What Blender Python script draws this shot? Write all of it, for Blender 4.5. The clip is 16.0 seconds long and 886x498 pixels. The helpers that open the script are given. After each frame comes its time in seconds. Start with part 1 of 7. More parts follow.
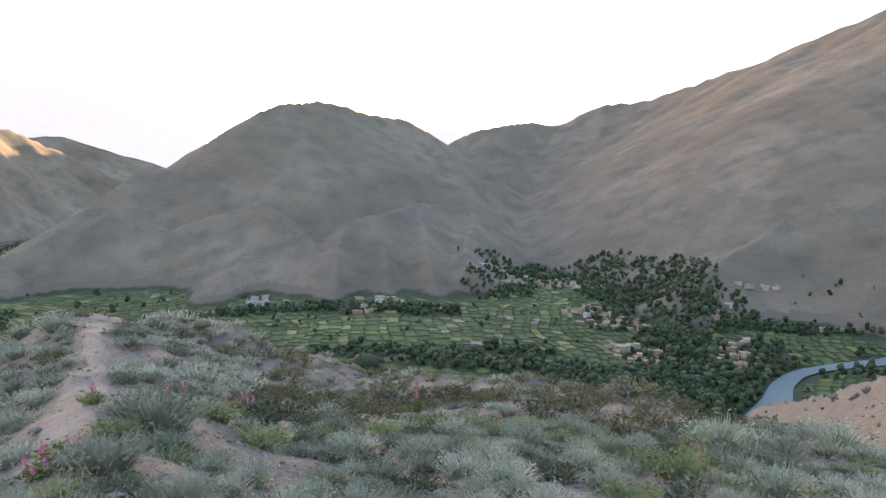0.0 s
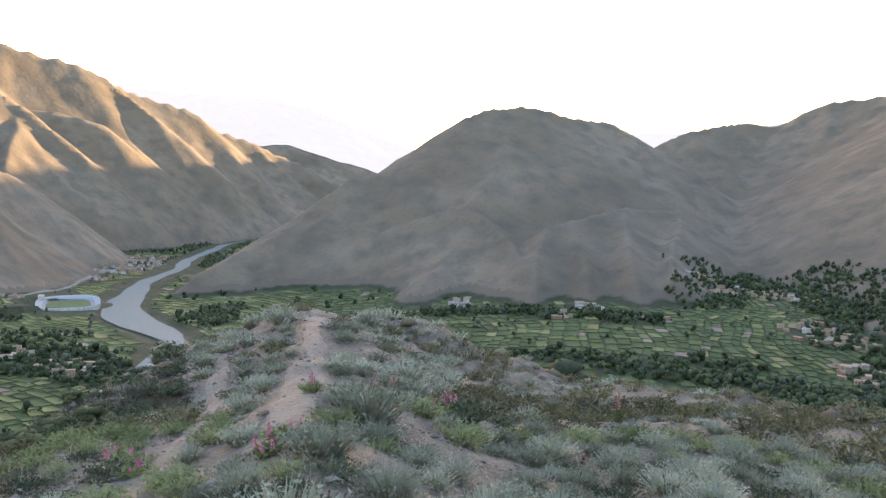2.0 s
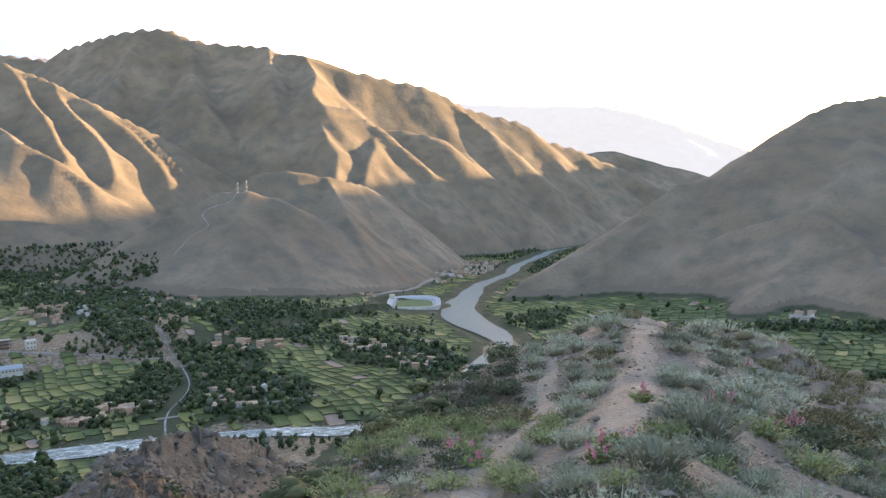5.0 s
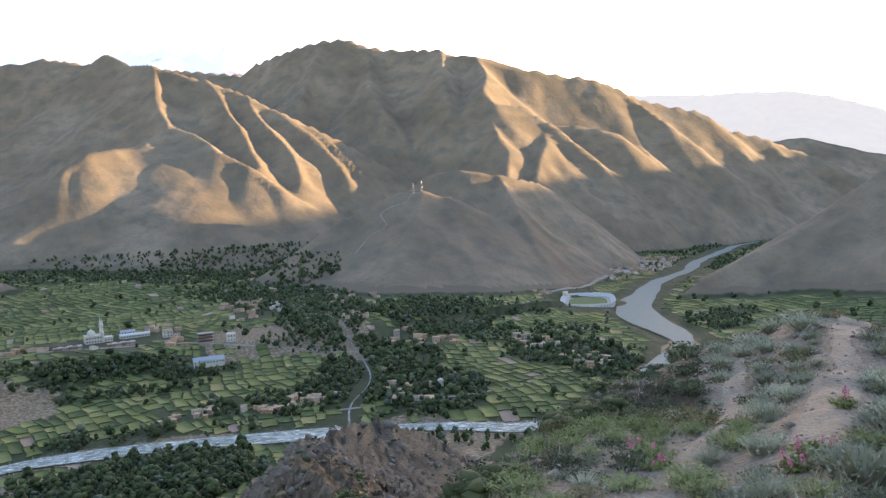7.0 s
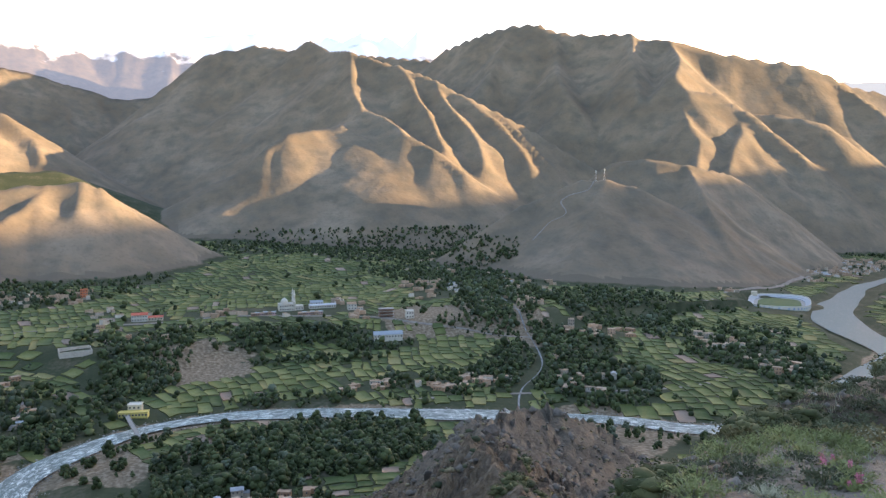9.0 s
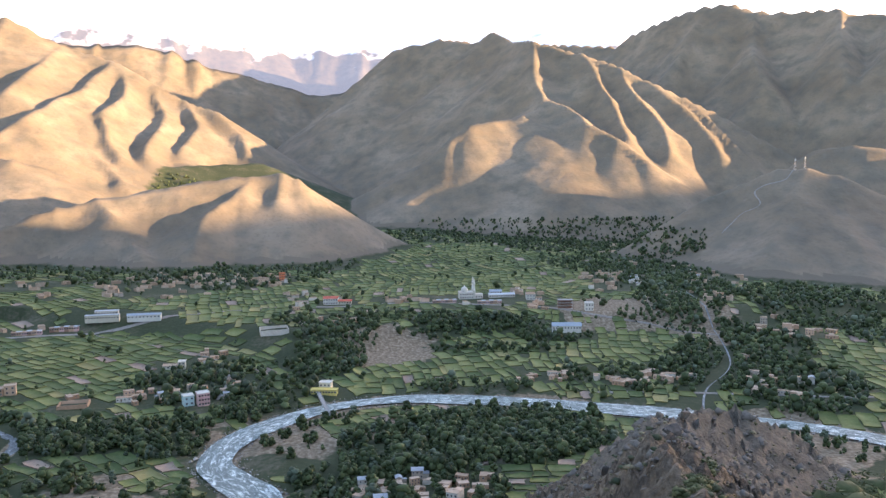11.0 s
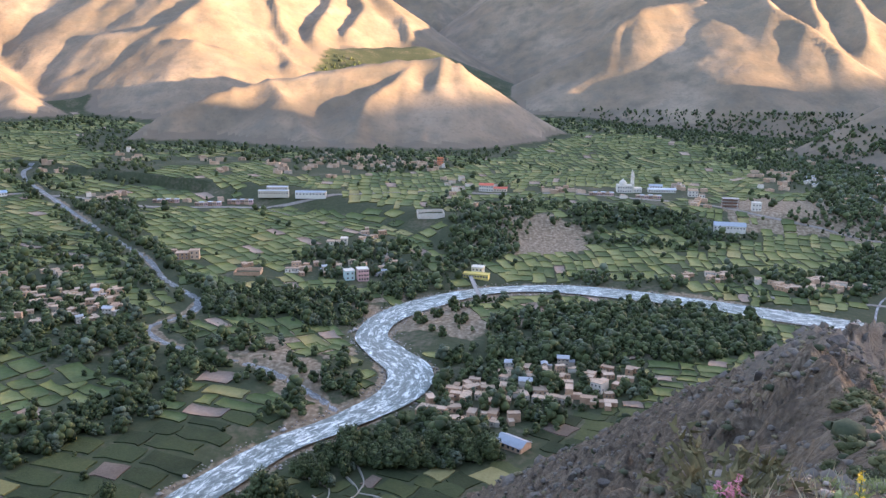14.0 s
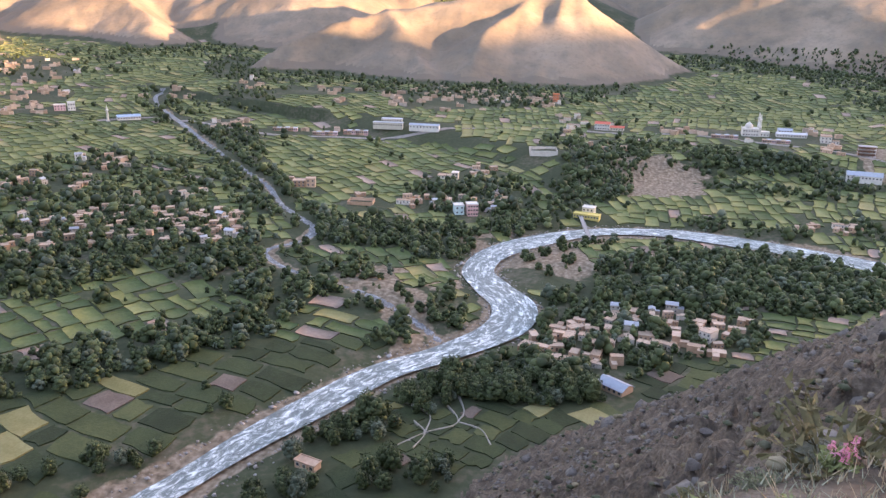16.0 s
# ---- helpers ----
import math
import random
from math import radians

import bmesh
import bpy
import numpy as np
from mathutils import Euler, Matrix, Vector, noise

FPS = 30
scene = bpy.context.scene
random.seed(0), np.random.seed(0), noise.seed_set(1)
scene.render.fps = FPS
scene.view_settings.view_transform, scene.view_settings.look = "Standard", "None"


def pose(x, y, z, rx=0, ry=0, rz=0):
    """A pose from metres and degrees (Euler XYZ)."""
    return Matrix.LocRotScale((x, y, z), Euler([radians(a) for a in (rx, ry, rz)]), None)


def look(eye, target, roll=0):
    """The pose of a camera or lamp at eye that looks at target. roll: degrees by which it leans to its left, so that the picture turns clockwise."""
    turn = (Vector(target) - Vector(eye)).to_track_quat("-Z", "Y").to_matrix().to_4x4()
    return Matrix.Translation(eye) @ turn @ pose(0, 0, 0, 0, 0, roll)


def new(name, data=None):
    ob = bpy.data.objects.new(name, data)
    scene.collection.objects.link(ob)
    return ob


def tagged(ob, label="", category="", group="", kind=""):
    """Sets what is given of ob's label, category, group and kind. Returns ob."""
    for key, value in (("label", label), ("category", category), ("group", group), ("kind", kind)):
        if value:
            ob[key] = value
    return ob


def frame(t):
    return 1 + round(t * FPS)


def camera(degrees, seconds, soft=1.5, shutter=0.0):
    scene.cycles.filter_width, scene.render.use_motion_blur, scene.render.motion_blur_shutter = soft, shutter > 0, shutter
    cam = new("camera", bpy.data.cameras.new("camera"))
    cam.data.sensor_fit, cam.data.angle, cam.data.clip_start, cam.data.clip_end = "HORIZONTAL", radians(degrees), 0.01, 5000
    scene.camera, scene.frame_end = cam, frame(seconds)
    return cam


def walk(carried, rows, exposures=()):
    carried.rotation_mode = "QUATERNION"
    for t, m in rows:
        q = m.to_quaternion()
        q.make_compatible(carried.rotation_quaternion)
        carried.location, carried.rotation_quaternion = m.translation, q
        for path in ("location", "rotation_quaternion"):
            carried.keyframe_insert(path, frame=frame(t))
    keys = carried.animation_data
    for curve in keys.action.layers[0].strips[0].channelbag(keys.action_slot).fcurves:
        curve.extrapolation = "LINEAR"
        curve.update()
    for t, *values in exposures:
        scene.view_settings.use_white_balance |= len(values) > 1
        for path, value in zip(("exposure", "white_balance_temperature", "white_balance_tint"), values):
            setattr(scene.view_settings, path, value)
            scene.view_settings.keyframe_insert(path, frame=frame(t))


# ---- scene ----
cam = camera(58.74, 16.0, soft=1.4)
# seconds, tilt, lean and heading of the hand-held pan
TURNS = [
    (0.0, 85.00, -0.50, 0.04),
    (0.5, 85.11, -1.00, 4.71),
    (1.0, 84.95, -1.06, 8.11),
    (1.5, 84.69, -0.39, 10.69),
    (2.0, 85.20, -0.44, 14.60),
    (2.5, 85.91, -0.45, 17.30),
    (3.0, 86.18, 0.04, 21.26),
    (3.5, 86.52, 0.57, 25.56),
    (4.0, 86.53, 0.65, 29.24),
    (4.5, 86.51, 0.72, 33.32),
    (5.0, 85.78, 0.95, 37.94),
    (7.5, 86.23, 1.77, 52.34),
    (8.0, 86.15, 0.74, 55.00),
    (8.5, 85.55, 0.90, 60.25),
    (9.0, 85.27, 0.53, 63.45),
    (9.5, 85.50, 0.61, 67.36),
    (12.0, 82.56, 0.69, 79.95),
    (12.5, 81.02, 0.65, 81.44),
    (13.0, 79.19, 0.18, 83.65),
    (13.5, 78.22, -0.07, 86.10),
    (14.0, 76.65, -0.29, 88.03),
    (14.5, 75.11, -0.16, 91.04),
    (15.0, 73.97, -0.77, 92.16),
    (15.5, 73.33, -0.72, 94.14),
    (16.0, 71.93, -0.81, 96.39),
]
# the lens goes round the body at arm's length as the carrier turns on the spot
ARM = 0.16
walk(cam, [(t, pose(-ARM * math.sin(radians(rz)), ARM * math.cos(radians(rz)), 0.0, rx, ry, rz))
           for t, rx, ry, rz in TURNS],
     exposures=[(0.0, 2.84, 5950, 27), (5.0, 2.7, 5930, 25), (9.0, 2.55, 5850, 25), (12.5, 3.06, 5800, 31), (14.0, 3.1, 5850, 33), (16.0, 3.33, 6330, 41)])

# ---- light: low sun behind the western ridge, pale evening sky ----
SUN_BEARING, SUN_RISE = -25.0, 4.5
world = bpy.data.worlds.new("sky")
scene.world = world
world.use_nodes = True
wn, wl = world.node_tree.nodes, world.node_tree.links
sky = wn.new("ShaderNodeTexSky")
sky.sky_type, sky.sun_disc = "NISHITA", False
sky.sun_elevation, sky.sun_rotation = radians(SUN_RISE), radians(SUN_BEARING)
sky.air_density, sky.dust_density, sky.ozone_density = 1.0, 1.2, 1.0
wl.new(sky.outputs["Color"], wn["Background"].inputs["Color"])
wn["Background"].inputs["Strength"].default_value = 0.15
sun = new("sun", bpy.data.lights.new("sun", "SUN"))
sun.data.energy, sun.data.angle, sun.data.color = 3.3, radians(0.6), (1.0, 0.71, 0.32)
_sb, _sr = radians(SUN_BEARING), radians(SUN_RISE)
SUN_WAY = Vector((-math.sin(_sb) * math.cos(_sr), math.cos(_sb) * math.cos(_sr), math.sin(_sr)))
sun.matrix_world = look(SUN_WAY * 100, (0, 0, 0))

# ---- materials ----
def material(name, rough=0.9):
    m = bpy.data.materials.new(name)
    m.use_nodes = True
    b = m.node_tree.nodes["Principled BSDF"]
    b.inputs["Roughness"].default_value = rough
    b.inputs["Specular IOR Level"].default_value = 0.25
    return m, m.node_tree.nodes, m.node_tree.links, b


def noisy(name, stops, size, rough=0.9, bump=0.0, fine=0.0, detail=6.0, island=0.0, per_object=0.0):
    """A surface whose colour wanders between the stops by noise of that size (metres), with relief."""
    m, n, l, b = material(name, rough)
    tc = n.new("ShaderNodeTexCoord")
    geo = n.new("ShaderNodeNewGeometry")
    t1 = n.new("ShaderNodeTexNoise")
    t1.inputs["Scale"].default_value, t1.inputs["Detail"].default_value = 1.0 / size, detail
    l.new(geo.outputs["Position"], t1.inputs["Vector"])
    ramp = n.new("ShaderNodeValToRGB")
    els = ramp.color_ramp.elements
    while len(els) < len(stops):
        els.new(0.5)
    for e, (p, c) in zip(els, stops):
        e.position, e.color = p, (*c, 1)
    t3 = n.new("ShaderNodeTexNoise")
    t3.inputs["Scale"].default_value, t3.inputs["Detail"].default_value = 9.0 / size, 7.0
    l.new(geo.outputs["Position"], t3.inputs["Vector"])
    both = n.new("ShaderNodeMix")
    both.inputs["Factor"].default_value = 0.42
    l.new(t1.outputs["Fac"], both.inputs["A"])
    l.new(t3.outputs["Fac"], both.inputs["B"])
    fac = both.outputs["Result"]
    if island or per_object:
        add = n.new("ShaderNodeMath")
        add.operation = "MULTIPLY_ADD"
        if island:
            l.new(geo.outputs["Random Per Island"], add.inputs[0])
        else:
            l.new(n.new("ShaderNodeObjectInfo").outputs["Random"], add.inputs[0])
        amount = island or per_object
        add.inputs[1].default_value = amount
        sub = n.new("ShaderNodeMath")
        sub.operation = "SUBTRACT"
        sub.inputs[1].default_value = amount / 2
        l.new(fac, add.inputs[2])
        l.new(add.outputs[0], sub.inputs[0])
        fac = sub.outputs[0]
    l.new(fac, ramp.inputs["Fac"])
    l.new(ramp.outputs["Color"], b.inputs["Base Color"])
    if bump:
        t2 = n.new("ShaderNodeTexNoise")
        t2.inputs["Scale"].default_value, t2.inputs["Detail"].default_value = 1.0 / (fine or size / 8), 8.0
        l.new(geo.outputs["Position"], t2.inputs["Vector"])
        bp = n.new("ShaderNodeBump")
        bp.inputs["Strength"].default_value, bp.inputs["Distance"].default_value = 1.0, bump
        l.new(t2.outputs["Fac"], bp.inputs["Height"])
        l.new(bp.outputs["Normal"], b.inputs["Normal"])
    return m


def mountain_material(name="mountain_earth", haze_glow=None, snow_line=905.0, tone=1.0):
    """Dry slopes: broad drifts of earth and scree, scrub speckle and runnels."""
    m, n, l, b = material(name, 0.95)
    geo = n.new("ShaderNodeNewGeometry")

    def tex(size, detail, stretch=(1, 1, 1)):
        mp = n.new("ShaderNodeMapping")
        mp.inputs["Scale"].default_value = stretch
        l.new(geo.outputs["Position"], mp.inputs["Vector"])
        t = n.new("ShaderNodeTexNoise")
        t.inputs["Scale"].default_value, t.inputs["Detail"].default_value = 1.0 / size, detail
        l.new(mp.outputs["Vector"], t.inputs["Vector"])
        return t.outputs["Fac"]

    def ramp(fac, stops):
        r = n.new("ShaderNodeValToRGB")
        e = r.color_ramp.elements
        while len(e) < len(stops):
            e.new(0.5)
        for q, (p, c) in zip(e, stops):
            q.position, q.color = p, (*[v * tone if max(c) < 0.5 and min(c) != max(c) else v for v in c], 1)
        l.new(fac, r.inputs["Fac"])
        return r.outputs["Color"]

    def mix(a, c, fac):
        x = n.new("ShaderNodeMix")
        x.data_type = "RGBA"
        l.new(fac, x.inputs["Factor"])
        l.new(a, x.inputs["A"])
        l.new(c, x.inputs["B"])
        return x.outputs["Result"]

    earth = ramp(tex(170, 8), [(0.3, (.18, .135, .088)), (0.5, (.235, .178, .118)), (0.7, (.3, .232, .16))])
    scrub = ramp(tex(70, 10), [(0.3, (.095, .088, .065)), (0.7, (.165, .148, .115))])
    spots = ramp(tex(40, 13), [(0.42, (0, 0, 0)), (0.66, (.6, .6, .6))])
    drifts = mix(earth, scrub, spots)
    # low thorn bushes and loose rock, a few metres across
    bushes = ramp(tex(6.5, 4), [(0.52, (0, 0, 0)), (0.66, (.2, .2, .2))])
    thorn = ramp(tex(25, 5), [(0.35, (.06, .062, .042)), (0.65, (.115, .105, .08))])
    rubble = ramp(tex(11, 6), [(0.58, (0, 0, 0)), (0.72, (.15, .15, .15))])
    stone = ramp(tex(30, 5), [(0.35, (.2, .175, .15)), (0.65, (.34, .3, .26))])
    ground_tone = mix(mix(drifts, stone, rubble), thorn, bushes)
    # snow above the snow line, broken up by the relief
    sep = n.new("ShaderNodeSeparateXYZ")
    l.new(geo.outputs["Position"], sep.inputs["Vector"])
    line = n.new("ShaderNodeMath")
    line.operation = "MULTIPLY_ADD"
    l.new(tex(170, 9), line.inputs[0])
    line.inputs[1].default_value = 420.0
    l.new(sep.outputs["Z"], line.inputs[2])
    step = n.new("ShaderNodeMapRange")
    step.inputs["From Min"].default_value, step.inputs["From Max"].default_value = snow_line, snow_line + 55.0
    l.new(line.outputs[0], step.inputs["Value"])
    white = n.new("ShaderNodeRGB")
    white.outputs[0].default_value = (.8, .82, .86, 1)
    l.new(mix(ground_tone, white.outputs[0], step.outputs["Result"]), b.inputs["Base Color"])
    # emission that stands in for haze over a far range
    if haze_glow:
        b.inputs["Emission Color"].default_value = (*haze_glow[:3], 1)
        b.inputs["Emission Strength"].default_value = haze_glow[3]
    bp = n.new("ShaderNodeBump")
    bp.inputs["Strength"].default_value, bp.inputs["Distance"].default_value = 1.0, 1.3
    l.new(tex(17, 12), bp.inputs["Height"])
    l.new(bp.outputs["Normal"], b.inputs["Normal"])
    return m


def water_material(name, deep, mid, foam=(.78, .8, .8)):
    """Silty water: white rapids drawn out along the flow over grey-green water."""
    m, n, l, b = material(name, 0.35)
    b.inputs["Specular IOR Level"].default_value = 0.5
    uv = n.new("ShaderNodeUVMap")
    uv.uv_map = "flow"
    outs = []
    for sx, sy, detail in ((0.14, 0.36, 12.0), (1.1, 2.2, 9.0)):
        mp = n.new("ShaderNodeMapping")
        mp.inputs["Scale"].default_value = (sx, sy, 1)
        l.new(uv.outputs["UV"], mp.inputs["Vector"])
        t = n.new("ShaderNodeTexNoise")
        t.inputs["Scale"].default_value, t.inputs["Detail"].default_value = 1.0, detail
        t.inputs["Distortion"].default_value = 1.0
        t.inputs["Roughness"].default_value = 0.72
        l.new(mp.outputs["Vector"], t.inputs["Vector"])
        outs.append(t.outputs["Fac"])
    add = n.new("ShaderNodeMath")
    add.operation = "MULTIPLY_ADD"
    add.inputs[1].default_value = 0.45
    l.new(outs[1], add.inputs[0])
    l.new(outs[0], add.inputs[2])
    r = n.new("ShaderNodeValToRGB")
    e = r.color_ramp.elements
    e[0].position, e[0].color = 0.62, (*deep, 1)
    e[1].position, e[1].color = 0.84, (*foam, 1)
    e.new(0.72).color = (*mid, 1)
    l.new(add.outputs[0], r.inputs["Fac"])
    l.new(r.outputs["Color"], b.inputs["Base Color"])
    rr = n.new("ShaderNodeMapRange")
    rr.inputs["From Min"].default_value, rr.inputs["From Max"].default_value = 0.62, 0.8
    rr.inputs["To Min"].default_value, rr.inputs["To Max"].default_value = 0.35, 0.85
    l.new(add.outputs[0], rr.inputs["Value"])
    l.new(rr.outputs["Result"], b.inputs["Roughness"])
    bp = n.new("ShaderNodeBump")
    bp.inputs["Strength"].default_value, bp.inputs["Distance"].default_value = 1.0, 0.5
    l.new(add.outputs[0], bp.inputs["Height"])
    l.new(bp.outputs["Normal"], b.inputs["Normal"])
    return m


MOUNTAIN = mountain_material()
# ranges many kilometres off; a faint emission paints the haze over them
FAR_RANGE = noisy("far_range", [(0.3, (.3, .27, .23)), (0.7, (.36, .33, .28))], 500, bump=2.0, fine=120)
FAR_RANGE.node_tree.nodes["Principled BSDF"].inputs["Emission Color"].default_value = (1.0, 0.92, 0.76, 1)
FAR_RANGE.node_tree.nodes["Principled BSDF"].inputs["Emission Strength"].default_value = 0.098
# bluish emission paints its haze; tone darkens its earth to look shaded
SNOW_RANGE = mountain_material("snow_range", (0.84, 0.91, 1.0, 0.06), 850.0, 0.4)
VALLEY = noisy("valley_meadow", [(0.3, (.034, .043, .018)), (0.52, (.055, .064, .028)), (0.62, (.1, .092, .055)), (0.76, (.19, .157, .108))], 30, bump=0.4, fine=4)
HILL = noisy("hill_soil", [(0.3, (.13, .105, .077)), (0.46, (.205, .168, .127)), (0.58, (.26, .212, .16)), (0.72, (.36, .3, .235))], 0.7, bump=0.07, fine=0.06)
CRAG = noisy("grey_crag", [(0.3, (.034, .027, .019)), (0.43, (.082, .062, .042)), (0.54, (.145, .108, .07)), (0.68, (.24, .187, .13))], 3, bump=1.1, fine=0.9)
WATER = water_material("river_water", (.092, .118, .1), (.185, .222, .197), (.82, .86, .81))
CALM = water_material("calm_silty_water", (.135, .178, .172), (.172, .217, .21), (.23, .275, .262))
CALM.node_tree.nodes["Principled BSDF"].inputs["Specular IOR Level"].default_value = 0.1
CALM.node_tree.nodes["Bump"].inputs["Strength"].default_value = 0.15
BROOKWATER = water_material("brook_water", (.085, .09, .085), (.13, .135, .13), (.4, .41, .4))



def add_stony_strand(mat):
    """Lets bare gravel show through the meadow where the ground carries it."""
    n, l = mat.node_tree.nodes, mat.node_tree.links
    b = n["Principled BSDF"]
    green = b.inputs["Base Color"].links[0].from_socket
    at = n.new("ShaderNodeAttribute")
    at.attribute_name = "bare"
    geo = n.new("ShaderNodeNewGeometry")
    t = n.new("ShaderNodeTexNoise")
    t.inputs["Scale"].default_value, t.inputs["Detail"].default_value = 0.12, 9.0
    l.new(geo.outputs["Position"], t.inputs["Vector"])
    add = n.new("ShaderNodeMath")
    l.new(at.outputs["Fac"], add.inputs[0])
    l.new(t.outputs["Fac"], add.inputs[1])
    cut = n.new("ShaderNodeMapRange")
    cut.inputs["From Min"].default_value, cut.inputs["From Max"].default_value = 0.92, 1.08
    l.new(add.outputs[0], cut.inputs["Value"])
    t2 = n.new("ShaderNodeTexNoise")
    t2.inputs["Scale"].default_value, t2.inputs["Detail"].default_value = 0.35, 10.0
    l.new(geo.outputs["Position"], t2.inputs["Vector"])
    ramp = n.new("ShaderNodeValToRGB")
    e = ramp.color_ramp.elements
    e[0].position, e[0].color = 0.34, (.13, .096, .057, 1)
    e[1].position, e[1].color = 0.7, (.35, .28, .195, 1)
    e.new(0.5).color = (.225, .17, .108, 1)
    l.new(t2.outputs["Fac"], ramp.inputs["Fac"])
    mix = n.new("ShaderNodeMix")
    mix.data_type = "RGBA"
    l.new(cut.outputs["Result"], mix.inputs["Factor"])
    l.new(green, mix.inputs["A"])
    l.new(ramp.outputs["Color"], mix.inputs["B"])
    # dry earth creeps in toward the foot of the slopes
    dry = n.new("ShaderNodeAttribute")
    dry.attribute_name = "dry"
    t3 = n.new("ShaderNodeTexNoise")
    t3.inputs["Scale"].default_value, t3.inputs["Detail"].default_value = 0.06, 8.0
    l.new(geo.outputs["Position"], t3.inputs["Vector"])
    sum_ = n.new("ShaderNodeMath")
    l.new(dry.outputs["Fac"], sum_.inputs[0])
    l.new(t3.outputs["Fac"], sum_.inputs[1])
    edge = n.new("ShaderNodeMapRange")
    edge.inputs["From Min"].default_value, edge.inputs["From Max"].default_value = 0.75, 1.2
    l.new(sum_.outputs[0], edge.inputs["Value"])
    last = n.new("ShaderNodeMix")
    last.data_type = "RGBA"
    l.new(edge.outputs["Result"], last.inputs["Factor"])
    l.new(mix.outputs["Result"], last.inputs["A"])
    last.inputs["B"].default_value = (.18, .142, .1, 1)
    l.new(last.outputs["Result"], b.inputs["Base Color"])


add_stony_strand(VALLEY)

SPUR_EARTH = noisy("spur_earth", [(0.28, (.05, .046, .034)), (0.45, (.095, .08, .058)), (0.58, (.15, .12, .086)), (0.74, (.22, .175, .128))], 11, bump=0.7, fine=1.2)
# ---- the lie of the land ----
# Bearings are in degrees, left of the first heading; reach in metres from the hilltop; rise is an angle.
def bear(b, r, z=0.0):
    a = radians(b)
    return (-r * math.sin(a), r * math.cos(a), z)


def crest(*pts):
    return np.array([bear(b, r, r * math.tan(radians(e))) for b, r, e in pts])


def lay(*pts):
    return np.array([bear(b, r)[:2] for b, r in pts])


def hash2(ix, iy, seed):
    h = (ix * 374761393 + iy * 668265263 + seed * 974711) & 0xFFFFFFFF
    h = ((h ^ (h >> 13)) * 1274126177) & 0xFFFFFFFF
    return ((h ^ (h >> 16)) & 0xFFFF) / 65535.0


def vnoise(x, y, seed=0):
    ix, iy = np.floor(x).astype(np.int64), np.floor(y).astype(np.int64)
    fx, fy = x - ix, y - iy
    fx, fy = fx * fx * fx * (fx * (fx * 6 - 15) + 10), fy * fy * fy * (fy * (fy * 6 - 15) + 10)
    a, b = hash2(ix, iy, seed), hash2(ix + 1, iy, seed)
    c, d = hash2(ix, iy + 1, seed), hash2(ix + 1, iy + 1, seed)
    return (a + (b - a) * fx) * (1 - fy) + (c + (d - c) * fx) * fy


def fbm(x, y, size, octaves=4, seed=0, ridged=False):
    out, amp, tot = np.zeros(np.shape(x)), 1.0, 0.0
    for k in range(octaves):
        n = vnoise(x / size + 17.3 * k, y / size - 9.1 * k, seed + k)
        out += amp * ((1 - np.abs(2 * n - 1)) if ridged else n)
        tot += amp
        amp, size = amp * 0.5, size * 0.5
    return out / tot


def to_line(x, y, pts):
    """Distance to a line, height on it (if it has one), way along it and side (+1 left)."""
    best = np.full(np.shape(x), 1e12)
    hz, along, side = np.zeros(np.shape(x)), np.zeros(np.shape(x)), np.ones(np.shape(x))
    run = 0.0
    for p, q in zip(pts[:-1], pts[1:]):
        dx, dy = q[0] - p[0], q[1] - p[1]
        ln = math.hypot(dx, dy)
        t = np.clip(((x - p[0]) * dx + (y - p[1]) * dy) / (ln * ln), 0, 1)
        ex, ey = x - p[0] - t * dx, y - p[1] - t * dy
        d2 = ex * ex + ey * ey
        m = d2 < best
        best = np.where(m, d2, best)
        if len(p) > 2:
            hz = np.where(m, p[2] + t * (q[2] - p[2]), hz)
        along = np.where(m, run + t * ln, along)
        side = np.where(m, np.sign(dx * ey - dy * ex), side)
        run += ln
    return np.sqrt(best), hz, along, side


def smax(a, b, k):
    h = np.clip(0.5 + 0.5 * (a - b) / k, 0, 1)
    return b + (a - b) * h + k * h * (1 - h)


RIVER = lay((165, 330), (148, 240), (130, 228), (118.9, 249), (112.1, 273), (106.2, 298), (100.7, 326), (95.7, 346), (91.3, 376), (90.5, 407),
            (92.3, 437), (93.4, 466), (92, 502), (88.6, 536), (84.5, 564), (79.6, 575), (74.9, 571), (69.4, 564), (65.3, 557),
            (57, 552), (50.6, 550), (45.5, 542), (42, 558), (39, 600), (36.5, 690), (34.3, 800), (33.6, 860), (34.5, 930), (35.9, 1000), (36.8, 1080), (36.9, 1180), (36.2, 1290), (35.3, 1470),
            (33.2, 1690), (32.6, 1900), (30.8, 2226), (29.2, 2500), (24, 3200))
SIDE_RIVER = lay((-50, 1100), (-34, 900), (-29.6, 830), (-25.5, 760), (-23.9, 700), (-23.2, 620), (-20, 520), (-8, 450), (10, 450), (24, 530), (34.3, 800))
BROOK = lay((95, 350), (97.1, 370), (99.8, 398), (102.4, 420), (105.8, 440), (108.7, 468), (109.5, 495), (106.5, 520), (105.9, 545),
            (108.1, 597), (109.2, 660), (111.9, 758), (116.1, 1035), (115.6, 1130))
CREEK = lay((58, 556), (57.8, 610), (56.3, 700), (58.5, 900), (60.5, 1020))

# crest lines of the mountains: bearing, reach, rise; then fall to the left and right of it, gully depth
RIDGES = []


def ridge(line, left, right, gully):
    RIDGES.append((line, left, right, gully))


